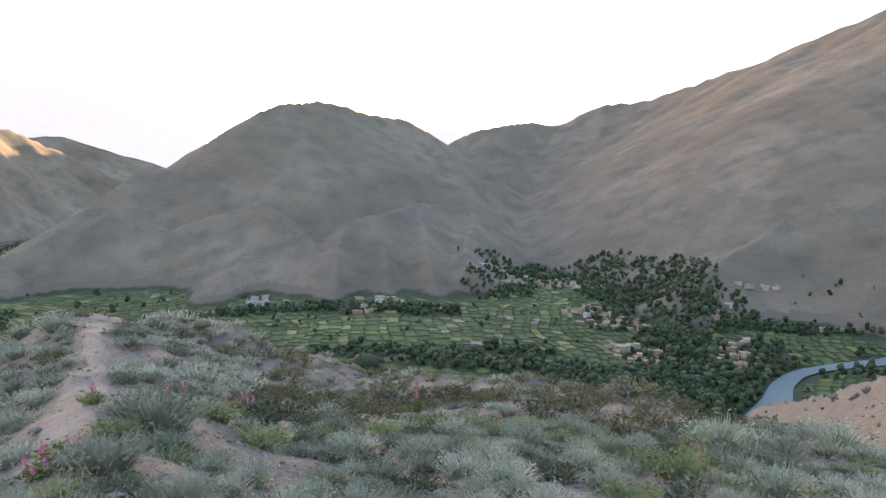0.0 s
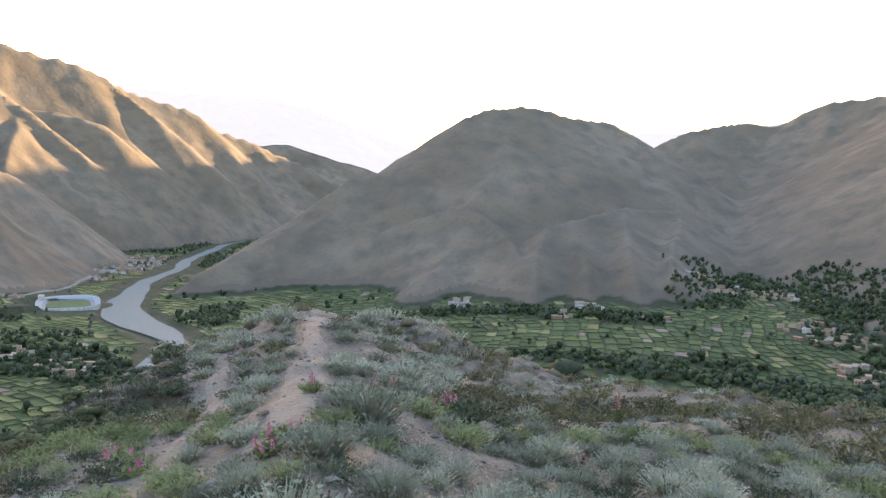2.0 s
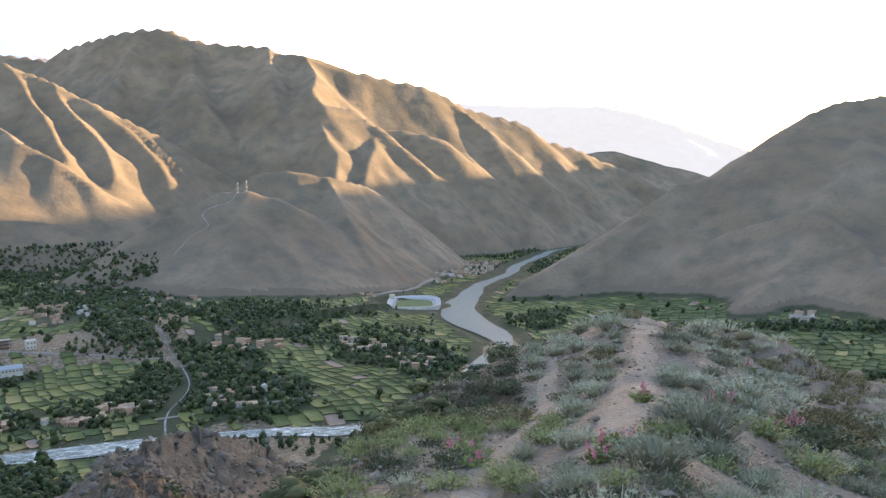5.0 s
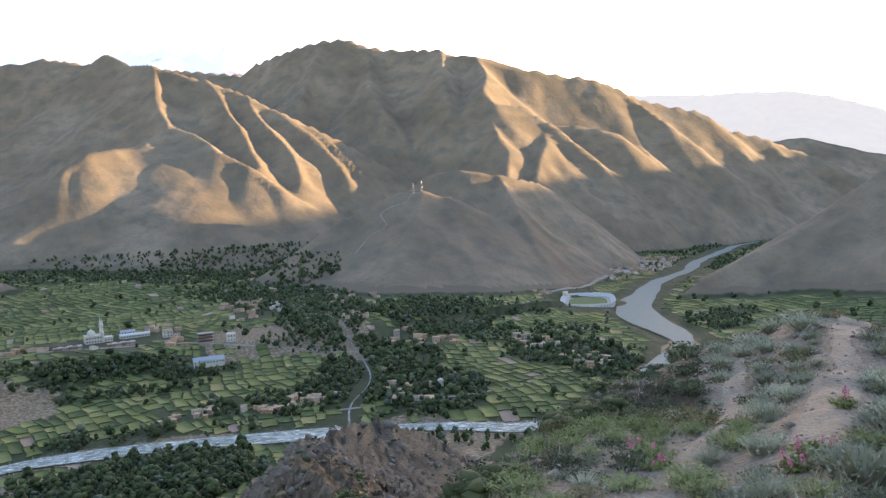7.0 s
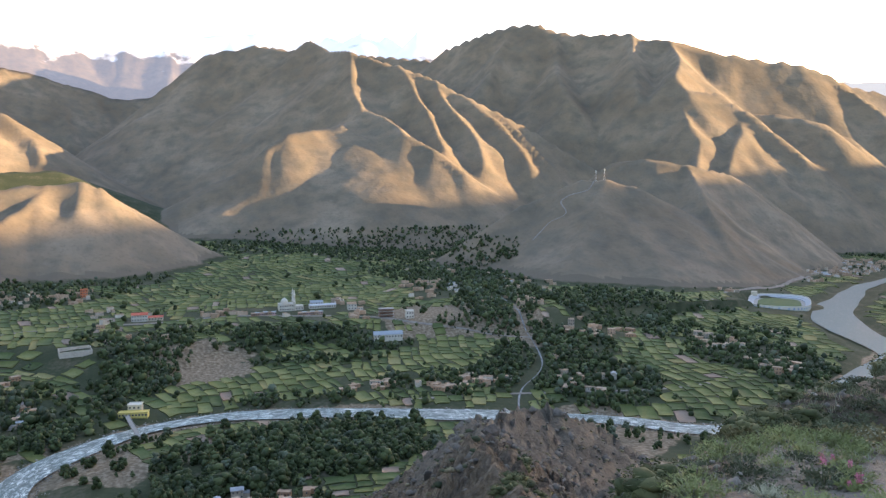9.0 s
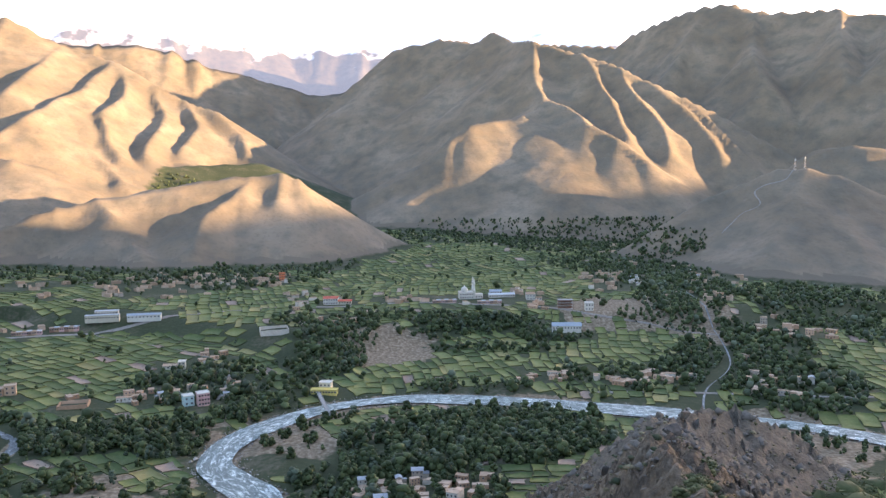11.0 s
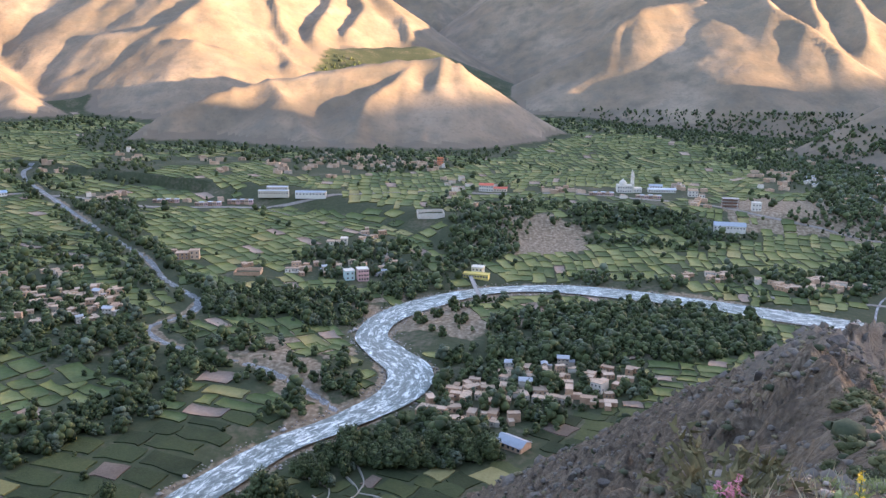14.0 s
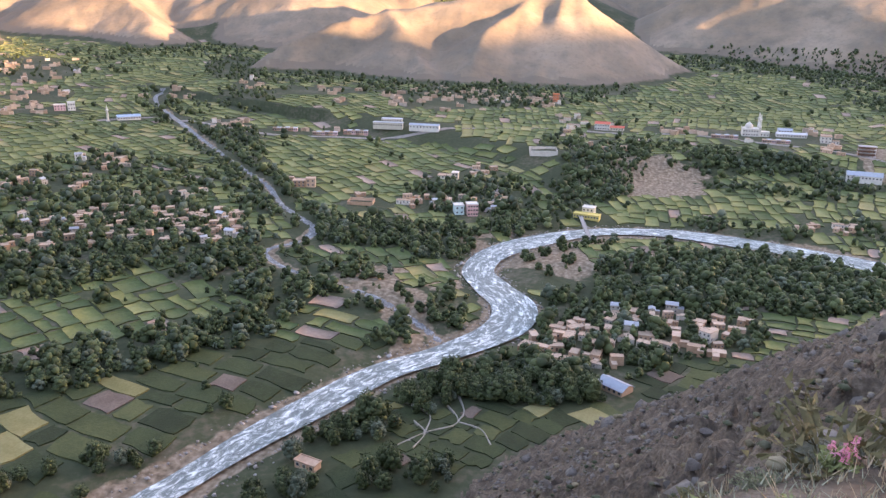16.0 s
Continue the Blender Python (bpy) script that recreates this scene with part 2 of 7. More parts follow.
# dome hill and its long shoulder down to the river
ridge(crest((33.5, 1228, -8), (31.2, 1255, -6.4), (28.8, 1296, -4.9), (26.4, 1349, -3.7), (24, 1403, -2.1), (22.4, 1440, -0.7), (20.7, 1480, 0.2), (19.1, 1517, 0.7), (16.7, 1566, 1.8), (14.6, 1608, 3.1), (12.6, 1639, 4.7), (11, 1662, 5.3), (8.6, 1697, 5.6), (7, 1726, 5.3), (5, 1763, 4.6), (3.1, 1798, 4.4), (1.8, 1830, 3.6), (0.6, 1860, 2.8)), 0.6, 0.6, 20)
ridge(crest((8.6, 1690, 5.5), (9.6, 1526, 2.9), (10.9, 1399, 0.5), (12.5, 1310, -1.7), (13.7, 1210, -4), (15.4, 1100, -6.1), (17, 1000, -7.9)), 0.62, 0.62, 5)
ridge(crest((20.7, 1270, -4.1), (17.4, 1280, -2.9), (14.2, 1270, -1.9), (12.3, 1220, -2.2), (10.1, 1140, -4), (9, 1050, -6), (8.8, 960, -8.4)), 0.64, 0.64, 5)
ridge(crest((5, 1750, 4.4), (5.6, 1568, 1.7), (6.1, 1434, -0.7), (4.9, 1388, -2.7)), 0.6, 0.6, 5)
ridge(crest((-2.7, 1450, -1.9), (1.4, 1330, -1.7), (5.3, 1200, -2.7), (7, 1150, -3), (8, 1080, -4.7), (8.3, 955, -8.5)), 0.65, 0.65, 5)
ridge(crest((5.3, 1200, -2.7), (4.4, 1080, -5.1), (4, 955, -8.4)), 0.65, 0.65, 5)
ridge(crest((1.4, 1330, -1.7), (1, 1160, -4.2), (0.5, 960, -8.1)), 0.6, 0.6, 5)
ridge(crest((-1.9, 1430, -1.9), (-2.2, 1230, -4.1), (-2.1, 1030, -6.8)), 0.6, 0.6, 5)
ridge(crest((20.7, 1480, 0.2), (23.2, 1373, -2.4), (26.4, 1280, -5.3), (28.8, 1192, -7.7)), 0.65, 0.65, 4)
ridge(crest((14.6, 1596, 2.9), (16.6, 1480, 0.1), (19.9, 1341, -3.2), (23.2, 1243, -6.1), (25.6, 1195, -8.1)), 0.62, 0.62, 4)
# western mountain that hides the sun
ridge(crest((-0.6, 2080, 2.8), (-2.6, 2134, 3.7), (-5.8, 2243, 4.2), (-8.1, 2250, 4), (-9.8, 2250, 4.8), (-11.8, 2250, 5.4), (-14.5, 2218, 5.7), (-18.1, 2173, 6.8), (-21.7, 2138, 8.1), (-25, 2115, 9.6), (-28.7, 2089, 10.8), (-34, 2080, 12.6), (-48, 2080, 13.6), (-62, 2080, 13)), 0.53, 0.53, 26)
ridge(crest((-11.8, 2250, 5.4), (-11.1, 2035, 2.9), (-12.7, 1821, 0.5), (-15.8, 1604, -1.9), (-18.9, 1423, -3.6), (-21.4, 1334, -3.9)), 0.55, 0.55, 8)
ridge(crest((-2.6, 2125, 3.6), (-4.7, 1958, 1.2), (-8, 1852, -0.8), (-10.4, 1662, -2.8), (-14, 1503, -4.7), (-16.7, 1368, -6.2)), 0.55, 0.55, 6)
ridge(crest((-18.2, 2148, 6.6), (-19.7, 1819, 3.6), (-22.3, 1544, 0.9), (-23.5, 1366, -1.7)), 0.55, 0.55, 8)
ridge(crest((-40, 1900, 9), (-29.2, 1420, 1.5), (-26.5, 1280, -0.7), (-23.9, 1180, -2.5), (-21.5, 1100, -4.1), (-19, 1030, -5.7), (-17.1, 960, -7.2)), 0.45, 0.5, 10)
# long mountain across the lower valley
ridge(crest((80, 3900, 9), (70, 3517, 9.2), (64, 3288, 8.8), (63.5, 3269, 9.4), (61.1, 3196, 10.3), (58.6, 3125, 11), (57, 3080, 11.1), (55.2, 3033, 10.5), (53, 2977, 10.3), (50.2, 2905, 10.3), (48.9, 2894, 9.7), (47.7, 2888, 9.7), (45.2, 2893, 8.8), (42.3, 2941, 8.1), (39.7, 2987, 7.6), (39.1, 3001, 7.4), (37.9, 3031, 6.9), (36.3, 3069, 6), (34.1, 3123, 5.4), (32.2, 3172, 4.8), (30.7, 3215, 3.5), (28.4, 3280, 2.8), (26.4, 3335, 1.9), (24.4, 3386, 1.1), (22.8, 3428, 0.4), (21.1, 3471, -0.2), (19.1, 3500, -0.9)), 0.9, 0.9, 14)
ridge(crest((47.7, 2876, 9.6), (46.8, 2710, 8.5), (47, 2540, 7.3), (46.3, 2468, 6.3), (44.1, 2527, 5.9), (42.5, 2482, 4.7), (40.9, 2418, 3.3), (39.1, 2349, 1.5), (37.4, 2316, -0.4)), 0.9, 0.9, 6)
ridge(crest((42.5, 2592, 4.7), (39, 2604, 4.1), (37.8, 2600, 3.6), (36.8, 2565, 2.3), (35.7, 2509, 0.8), (34.4, 2440, -0.9)), 0.9, 0.9, 5)
ridge(crest((37.8, 2710, 3.6), (36.4, 2689, 2.8), (35.1, 2613, 1.5), (33.1, 2590, -0), (32, 2574, -1.1)), 0.9, 0.9, 5)
ridge(crest((47.5, 2643, 7.4), (46.7, 2407, 5.2), (46, 2300, 4), (45.3, 2235, 2.7), (45.6, 2109, 1.1)), 0.85, 0.85, 5)
ridge(crest((44.1, 2637, 5.9), (42.8, 2472, 4.3), (42.7, 2349, 3.2), (43.2, 2255, 2.2), (43.5, 2146, 0.8)), 0.85, 0.85, 5)
ridge(crest((42.4, 2431, 2.7), (41.4, 2300, 1.4), (40.3, 2203, -0), (39.8, 2179, -0.6)), 0.95, 0.95, 5)
ridge(crest((40, 2478, 2.3), (38.9, 2366, 0.9), (38.4, 2287, -0.2), (38.2, 2244, -1)), 0.95, 0.95, 5)
ridge(crest((37.9, 3031, 6.9), (36, 2972, 5.5), (34.4, 2902, 4.3), (32.9, 2858, 3), (31.1, 2884, 1.5), (29.5, 2862, -0), (27.6, 2900, -0.9)), 0.9, 0.9, 5)
ridge(crest((34.4, 2992, 4.3), (32.6, 2872, 2.5), (31.1, 2833, 0.7), (30.2, 2810, -0.4)), 0.9, 0.9, 5)
ridge(crest((32.2, 3172, 4.8), (30.6, 3147, 3.3), (29.1, 3030, 1.5), (27.2, 2989, -0.3), (25.3, 3023, -1.3)), 0.9, 0.9, 5)
ridge(crest((28.4, 3280, 2.8), (26.8, 3219, 1.5), (25.1, 3154, -0.1), (23.5, 3166, -1.1)), 0.9, 0.9, 5)
ridge(crest((26.4, 3335, 1.9), (23.9, 3338, 0.6), (22.3, 3319, -0.5)), 0.9, 0.9, 5)
ridge(crest((55.2, 3020, 10.4), (55.4, 2734, 8), (54.4, 2532, 6)), 1, 1, 8)
ridge(crest((58.2, 3110, 11), (59.5, 2962, 9.3), (60.1, 2794, 7.5)), 1, 1, 8)
ridge(crest((50.2, 2892, 10.2), (49.9, 2634, 7.8), (49.5, 2474, 5.9)), 1, 1, 8)
# bare hill with the two masts and the long back behind it
ridge(crest((60.1, 1400, -3.3), (57.6, 1440, -1.7), (55.3, 1470, -0.7), (53.1, 1490, 0.3), (51.5, 1500, 0.2), (49.7, 1500, -0.3), (48.3, 1490, -1), (47.1, 1440, -2.7), (45.9, 1380, -4.5)), 0.55, 0.6, 6)
ridge(crest((51.5, 1500, 0.2), (52.1, 1400, -1.4), (53.1, 1310, -3.3), (53.9, 1240, -4.9)), 0.5, 0.5, 4)
ridge(crest((49.7, 1500, -0.3), (49.5, 1410, -2.1), (49.1, 1310, -4.1), (48.5, 1240, -5.5)), 0.5, 0.5, 4)
ridge(crest((51.9, 1730, 1.1), (50.3, 1720, 1.6), (48.5, 1710, 1.6), (45.6, 1730, 1.1), (43.5, 1780, 0.5), (41.4, 1890, -1), (39.8, 2030, -2.4), (38.1, 2190, -4.2)), 0.85, 0.85, 8)
ridge(crest((46.3, 1730, 1.2), (45.2, 1590, -0.7), (44, 1470, -2.9), (43.1, 1345, -5.7)), 0.8, 0.8, 5)
# mountain with the sunlit face
ridge(crest((87.6, 2883, 0.5), (85.2, 2960, 3.4), (82.6, 2992, 6.8), (79, 3037, 9.2), (76.8, 3014, 9.7), (73.8, 2924, 9.4), (72.8, 2877, 10.1), (71.5, 2732, 9.4), (69.9, 2599, 9.4), (67.5, 2517, 8.6), (63.5, 2395, 7.2), (60.7, 2324, 5.8), (57.1, 2252, 3.7), (54.3, 2212, 2), (52.7, 2189, 1)), 0.82, 0.82, 14)
ridge(crest((69.9, 2599, 9.4), (69.7, 2400, 7.4), (69.4, 2250, 5.5), (69.7, 2190, 4.7), (71.6, 2130, 4.1), (73.2, 2080, 3.9), (74.7, 2050, 3.7), (76.1, 2000, 2.7), (77.7, 1945, 1), (79.2, 1890, -0.7), (79.6, 1840, -2.1)), 0.7, 0.9, 6)
ridge(crest((73.6, 2080, 3.9), (73.6, 1990, 2.1), (74.6, 1915, 0.3), (75.4, 1845, -1.8)), 0.9, 0.9, 4)
ridge(crest((73, 2080, 3.9), (71.7, 2020, 2.5), (69.7, 1980, 1.5), (67.7, 1930, 0.2), (66.2, 1880, -1.2), (65.6, 1830, -2.6)), 0.9, 0.52, 5)
ridge(crest((69.4, 2267, 5.5), (67.6, 2162, 4.8), (66, 2057, 3.6), (64, 1988, 2.5), (61.6, 1915, 0.9), (59.6, 1865, -0.7), (57.6, 1846, -1.8)), 0.66, 0.66, 5)
ridge(crest((70.8, 2130, 4.2), (69.3, 2090, 3.5), (67.3, 2040, 2.4), (65.3, 1990, 1.4), (63.3, 1930, -0.1)), 0.5, 0.5, 4)
ridge(crest((66.7, 2507, 8.5), (65.6, 2380, 7.3), (64.7, 2228, 5.5), (63.8, 2090, 3.5), (63.3, 2029, 2.5)), 0.9, 0.9, 5)
ridge(crest((63.9, 2403, 7.3), (62.7, 2247, 5.5), (61.3, 2129, 3.7), (60.5, 2007, 1.5)), 0.9, 0.9, 5)
ridge(crest((61.9, 2348, 6.4), (59.9, 2252, 4.8), (58.3, 2143, 2.8), (57.5, 2078, 1.5)), 0.9, 0.9, 5)
ridge(crest((59.5, 2300, 5.1), (57.9, 2198, 3.4), (56.6, 2128, 2), (55.3, 2071, 0.5)), 0.9, 0.9, 5)
ridge(crest((73.8, 2924, 9.4), (75.4, 2737, 7.3), (78.1, 2601, 4.8), (81.1, 2555, 2.7), (83.6, 2567, 0.5), (85.4, 2603, -1.4)), 0.68, 0.68, 8)
ridge(crest((79, 3026, 9.1), (80.5, 2914, 7.2), (83.1, 2840, 4.6), (85.9, 2904, 2)), 0.68, 0.68, 8)
ridge(crest((71.5, 2721, 9.3), (72.3, 2546, 7), (74.3, 2503, 4.8), (77.4, 2411, 2.7), (80.4, 2360, 0.4), (82, 2313, -1.5)), 0.68, 0.68, 6)
# low brown hill at the edge of the farmland
ridge(crest((109, 1330, -4.2), (107.3, 1350, -3.3), (105.2, 1370, -2.6), (102.7, 1390, -1.7), (100.5, 1410, -1.2), (97.5, 1420, -0.8), (94.8, 1430, -0.3), (92, 1440, 0.1), (90.5, 1445, 0.1), (88.5, 1445, 0.4), (87.3, 1430, -0.1)), 0.72, 0.72, 5)
ridge(crest((87.3, 1430, -0.1), (85.7, 1405, -1.3), (84.4, 1375, -2.8)), 1.3, 1.3, 3)
ridge(crest((100.5, 1410, -1.2), (99.4, 1350, -2.3), (98.2, 1280, -4.1), (97.7, 1225, -4.9)), 0.56, 0.56, 3)
ridge(crest((90.5, 1445, 0.1), (91.3, 1400, -0.8), (93.7, 1320, -2.4), (94.2, 1225, -4.6)), 0.56, 0.56, 3)
ridge(crest((88.5, 1445, 0.4), (88.9, 1370, -1.5), (89.4, 1280, -3.9), (89.2, 1225, -5.2)), 0.56, 0.56, 3)
# sunlit hills up the side valley
ridge(crest((135, 2900, 10), (120, 2900, 9), (110, 2900, 9.5), (104.9, 2772, 10.2), (102.6, 2725, 9.1), (100.6, 2690, 8.3), (98.5, 2620, 7.7), (96.3, 2543, 6.5), (94.1, 2470, 5.4), (92.2, 2406, 4.6), (90.7, 2356, 3.5), (89.4, 2313, 2.3), (87.8, 2270, 1.4)), 0.6, 0.6, 20)
ridge(crest((98.8, 2633, 7.8), (101.4, 2338, 5.8), (102.5, 2227, 5.2), (104.3, 2053, 4.1), (105.8, 1956, 2.8), (108.5, 1977, 1.9), (110.4, 2013, 1.7)), 0.62, 0.62, 8)
ridge(crest((98.3, 2539, 7), (98.2, 2369, 5.7), (99.8, 2231, 4.5), (99.3, 2089, 2.9), (98.4, 1986, 1.6)), 0.7, 0.7, 5)
ridge(crest((96.3, 2520, 6.3), (95.6, 2309, 4.4), (96.3, 2145, 2.9), (97, 2037, 1.8)), 0.7, 0.7, 4)
ridge(crest((94.1, 2459, 5.3), (93.4, 2281, 3.7), (94.6, 2104, 2)), 0.7, 0.7, 4)
ridge(crest((92.3, 2395, 4.5), (90.9, 2298, 3.2), (90.3, 2200, 1.9)), 0.7, 0.7, 4)
ridge(crest((104.3, 2093, 4.1), (102.6, 2034, 2.9), (100.6, 2031, 2.3), (99.5, 1964, 1.3), (98.5, 1878, 0.1)), 0.6, 0.6, 5)
ridge(crest((102.5, 2267, 5.2), (102.3, 2068, 3.2), (102.6, 1936, 1.8)), 0.62, 0.62, 4)
ridge(crest((112.5, 1876, -1), (110.6, 1862, -0.6), (108.6, 1874, 0.5), (106.2, 1861, 1.4), (104.8, 1824, 1.4), (103.1, 1842, 0.8), (101.8, 1803, -0.4)), 0.55, 0.55, 5)
ridge(crest((104.9, 2741, 10), (107.1, 2461, 7.3), (108.2, 2271, 5.2), (110.8, 2237, 4.1)), 0.62, 0.62, 8)
ridge(crest((102, 2678, 8.6), (105.2, 2221, 5.7), (106.7, 2107, 3.9)), 0.62, 0.62, 6)
ridge(crest((122, 2900, 8), (119, 2000, 1), (116, 1700, -2)), 0.5, 0.5, 22)
# high snowy range and pale far range
ridge(crest((125, 4600, 13), (108, 4500, 12.5), (98, 4400, 12), (92.2, 4400, 10.6), (89.7, 4450, 9.8), (87.1, 4500, 9.5), (84.7, 4500, 9.9), (81.5, 4500, 9.9), (78.5, 4500, 10.3), (73, 4550, 10.8),
           (70.5, 4500, 10.0), (69.1, 4500, 10.7), (68.2, 4500, 10.0), (67.2, 4480, 10.5), (66.2, 4480, 9.7), (65.1, 4450, 10.7), (64.2, 4470, 9.8), (63.2, 4480, 9.9), (62, 4500, 8.8), (58, 4600, 8)), 0.75, 0.75, 70)
# unseen end, bearings -3.5 to -14, added at heights that block the sun
ridge(crest((46, 4600, 6.6), (37.7, 4550, 6.4), (35.2, 4500, 6.1), (30.7, 4500, 5.9), (26.8, 4500, 5.8), (24, 4500, 5.2), (21.6, 4500, 4.3), (19.1, 4500, 3.3), (16.6, 4550, 2.3), (6, 4600, 3.0), (0.8, 4600, 3.6), (-3.5, 4600, 3.6), (-5.5, 4600, 3.8), (-7.5, 4600, 4.0), (-9, 4600, 4.2), (-10.5, 4600, 4.25), (-14, 4600, 4.3)), 0.6, 0.6, 60)
# ground behind the walker
ridge(crest((-75, 1900, 12), (-110, 1700, 13), (-150, 1600, 12), (170, 1700, 10), (150, 2000, 10)), 0.5, 0.5, 40)
# hill on which the walker stands: its brow (bearing, reach, dip of the sight line to it) and the fall beyond
BROW = np.array([(-180, 30, 4.5, .3), (-120, 30, 5, .4), (-80, 12, 12, .5), (-45, 9, 17, .6), (-30, 9, 17.6, .6), (-20, 10, 17.2, .6), (-13, 15, 15.9, .62), (-9, 19, 14.7, .64), (-4, 22, 14.1, .65), (5, 24, 14.3, .68), (9, 23, 13.8, .7), (13, 22, 13.3, .7),
                 (17, 21, 11.1, .72), (20, 20.5, 10, .72), (24, 20, 9.0, .72), (27, 19, 10.1, .73), (30, 17, 12.1, .74), (33, 15, 13.3, .75), (36, 14, 14.2, .77), (39.5, 12, 15.4, .78), (42, 11, 16.0, .8), (44, 9.5, 17.2, .82), (47, 7.5, 20.2, .86), (55, 5, 26, .9),
                 (63, 4.5, 27, .95), (69, 3.8, 30.5, 1.1), (79, 3.2, 35, 1.3), (95, 2.6, 42, 1.5), (125, 2.6, 42, 1.5), (150, 8, 16, .8), (180, 30, 4.5, .3)])
EYE = 1.55
_fan = np.arange(-200, 200.1, 0.5)
_even = np.exp(-0.5 * (np.arange(-12, 12.1, 0.5) / 1.6) ** 2)
BROW = np.column_stack([_fan] + [np.convolve(np.pad(np.interp((_fan + 180) % 360 - 180, BROW[:, 0], BROW[:, k]), 24, "edge"), _even / _even.sum(), "valid") for k in (1, 2, 3)])
SPURS = [
    (crest((50, 9, -25), (57, 20, -23.5), (60, 60, -20), (61, 130, -18), (61.4, 200, -16.8), (61.8, 225, -17.4), (62, 270, -20.5), (63, 340, -25)), 0.88, 0.55, 5),
    (crest((60.6, 200, -17.2), (58, 232, -16.3), (56, 250, -15.9), (52.4, 270, -17.3), (49.4, 300, -19.9), (47, 345, -23.5)), 0.8, 0.6, 4),
    (crest((-62, 70, -7.5), (-45, 120, -8.7), (-33, 190, -11.0), (-28, 240, -12.9), (-22, 300, -15.2), (-17, 380, -21)), 0.95, 0.55, 4),
]


def river_bed(x, y):
    down = -math.sin(radians(35)) * x + math.cos(radians(35)) * y
    return -166.0 - 0.0135 * np.clip(down - 620, 0, 1500)


def valley_floor(x, y):
    d1 = to_line(x, y, RIVER)
    d2 = to_line(x, y, SIDE_RIVER)
    d3 = to_line(x, y, BROOK)
    bed = river_bed(x, y)
    d = np.minimum(d1[0], d2[0])
    z = bed + 0.052 * np.clip(d - 45, 0, 2500) + 3.0 * (1 - np.exp(-np.clip(d - 16, 0, 400) / 10))
    half = 11 + 20 * np.clip((np.hypot(x, y) - 760) / 200, 0, 1)
    z = np.where(d1[0] < half + 6, np.minimum(z, bed - 0.5 + np.clip(d1[0] - half, 0, 9) * 0.6), z)
    z = np.where(d2[0] < 14, np.minimum(z, bed - 0.5 + np.clip(d2[0] - 9, 0, 9) * 0.6), z)
    z = np.where(d3[0] < 12, z - 2.0 * np.clip(1 - d3[0] / 12, 0, 1), z)
    # river terrace below the sheds and the mosque
    t = to_line(x, y, TERRACE)
    z = z + 13.0 * np.clip(0.5 - t[0] * t[3] / 44, 0, 1) * np.clip(1 - np.abs(t[0]) / 420, 0, 1) * np.clip((d - 60) / 60, 0, 1)
    # green side valley that climbs behind the low brown hill
    f = to_line(x, y, SIDE_VALLEY)
    z = smax(z, f[1] - 0.4 * f[0], 12.0)
    # levelled ground under the stadium
    g = 1 - np.clip((np.hypot(x - ARENA[0], y - ARENA[1]) - 48) / 14, 0, 1)
    z = z * (1 - g) - 170.5 * g
    return z + 0.5 * (fbm(x, y, 60, 2, 5) - 0.5)


ARENA = bear(40.2, 1180)
SIDE_VALLEY = crest((89.5, 2080, 1.1), (93, 2050, 1.0), (96.6, 2000, 0.85), (102, 1850, -0.7), (108, 1780, -2.0), (116, 1750, -2.6))
TERRACE = lay((48, 980), (55, 860), (62, 800), (70, 790), (76, 775), (82, 720), (86, 690), (90, 740), (95, 800), (104, 900))


def hilltop(x, y):
    r = np.hypot(x, y) + 1e-6
    b = np.degrees(np.arctan2(-x, y))
    reach = np.interp(b, BROW[:, 0], BROW[:, 1])
    dip = np.tan(np.radians(np.interp(b, BROW[:, 0], BROW[:, 2])))
    fall = np.interp(b, BROW[:, 0], BROW[:, 3])
    k = dip - EYE / reach
    near = -EYE - k * np.minimum(r, reach)
    over = np.clip(r - reach, 0, None)
    soft = 0.25 * reach
    z = near - fall * (over * over / (over + soft)) - k * over * np.exp(-over / soft)
    bumps = (fbm(x, y, 1.1, 3, 11) - 0.5) * 0.22 * np.clip(r / 3, 0.2, 1) + (fbm(x, y, 5, 3, 12) - 0.5) * 0.5 * np.clip(r / 12 - 0.2, 0, 1)
    return z + bumps + (fbm(x, y, 22, 4, 13, True) - 0.5) * np.clip(over / 12, 0, 6)


GULLY = [np.clip(0.5 + 1.7 * (np.convolve(1 - np.abs(2 * np.random.RandomState(k).rand(4096) - 1), np.ones(5) / 5, "same") - 0.5), 0, 1) for k in range(8)]


def ridge_height(x, y, ridge, seed, size, wob):
    """A crest with flanks that fall off on both sides, cut by gullies that run down from it."""
    pts, left, right, gully = ridge
    wx, wy = x + wob[0] * size * 0.2, y + wob[1] * size * 0.2
    table = GULLY[seed % 8]
    out, run = np.full(np.shape(x), -1e5), seed * 37.0
    for p, q in zip(pts[:-1], pts[1:]):
        dx, dy = q[0] - p[0], q[1] - p[1]
        ln = math.hypot(dx, dy)
        t = np.clip(((wx - p[0]) * dx + (wy - p[1]) * dy) / (ln * ln), 0, 1)
        ex, ey = wx - p[0] - t * dx, wy - p[1] - t * dy
        d = np.sqrt(ex * ex + ey * ey)
        f = (left + right) / 2 + (left - right) / 2 * (dx * ey - dy * ex) / (ln * (d + size * 0.1))
        u = (run + t * ln + 0.1 * d + wob[0] * size * 0.5) / size * 1.5
        g = 0.66 * np.interp((u * 4) % 4090, np.arange(4096), table) + 0.22 * np.interp((u * 11 + 900) % 4090, np.arange(4096), table) + 0.12 * np.interp((u * 27 + 1900) % 4090, np.arange(4096), table)
        h = p[2] + t * (q[2] - p[2]) - f * d - gully * (1.15 - 1.5 * g) * (d / (d + size * 0.6)) * 1.5
        out = np.maximum(out, h)
        run += ln
    return out


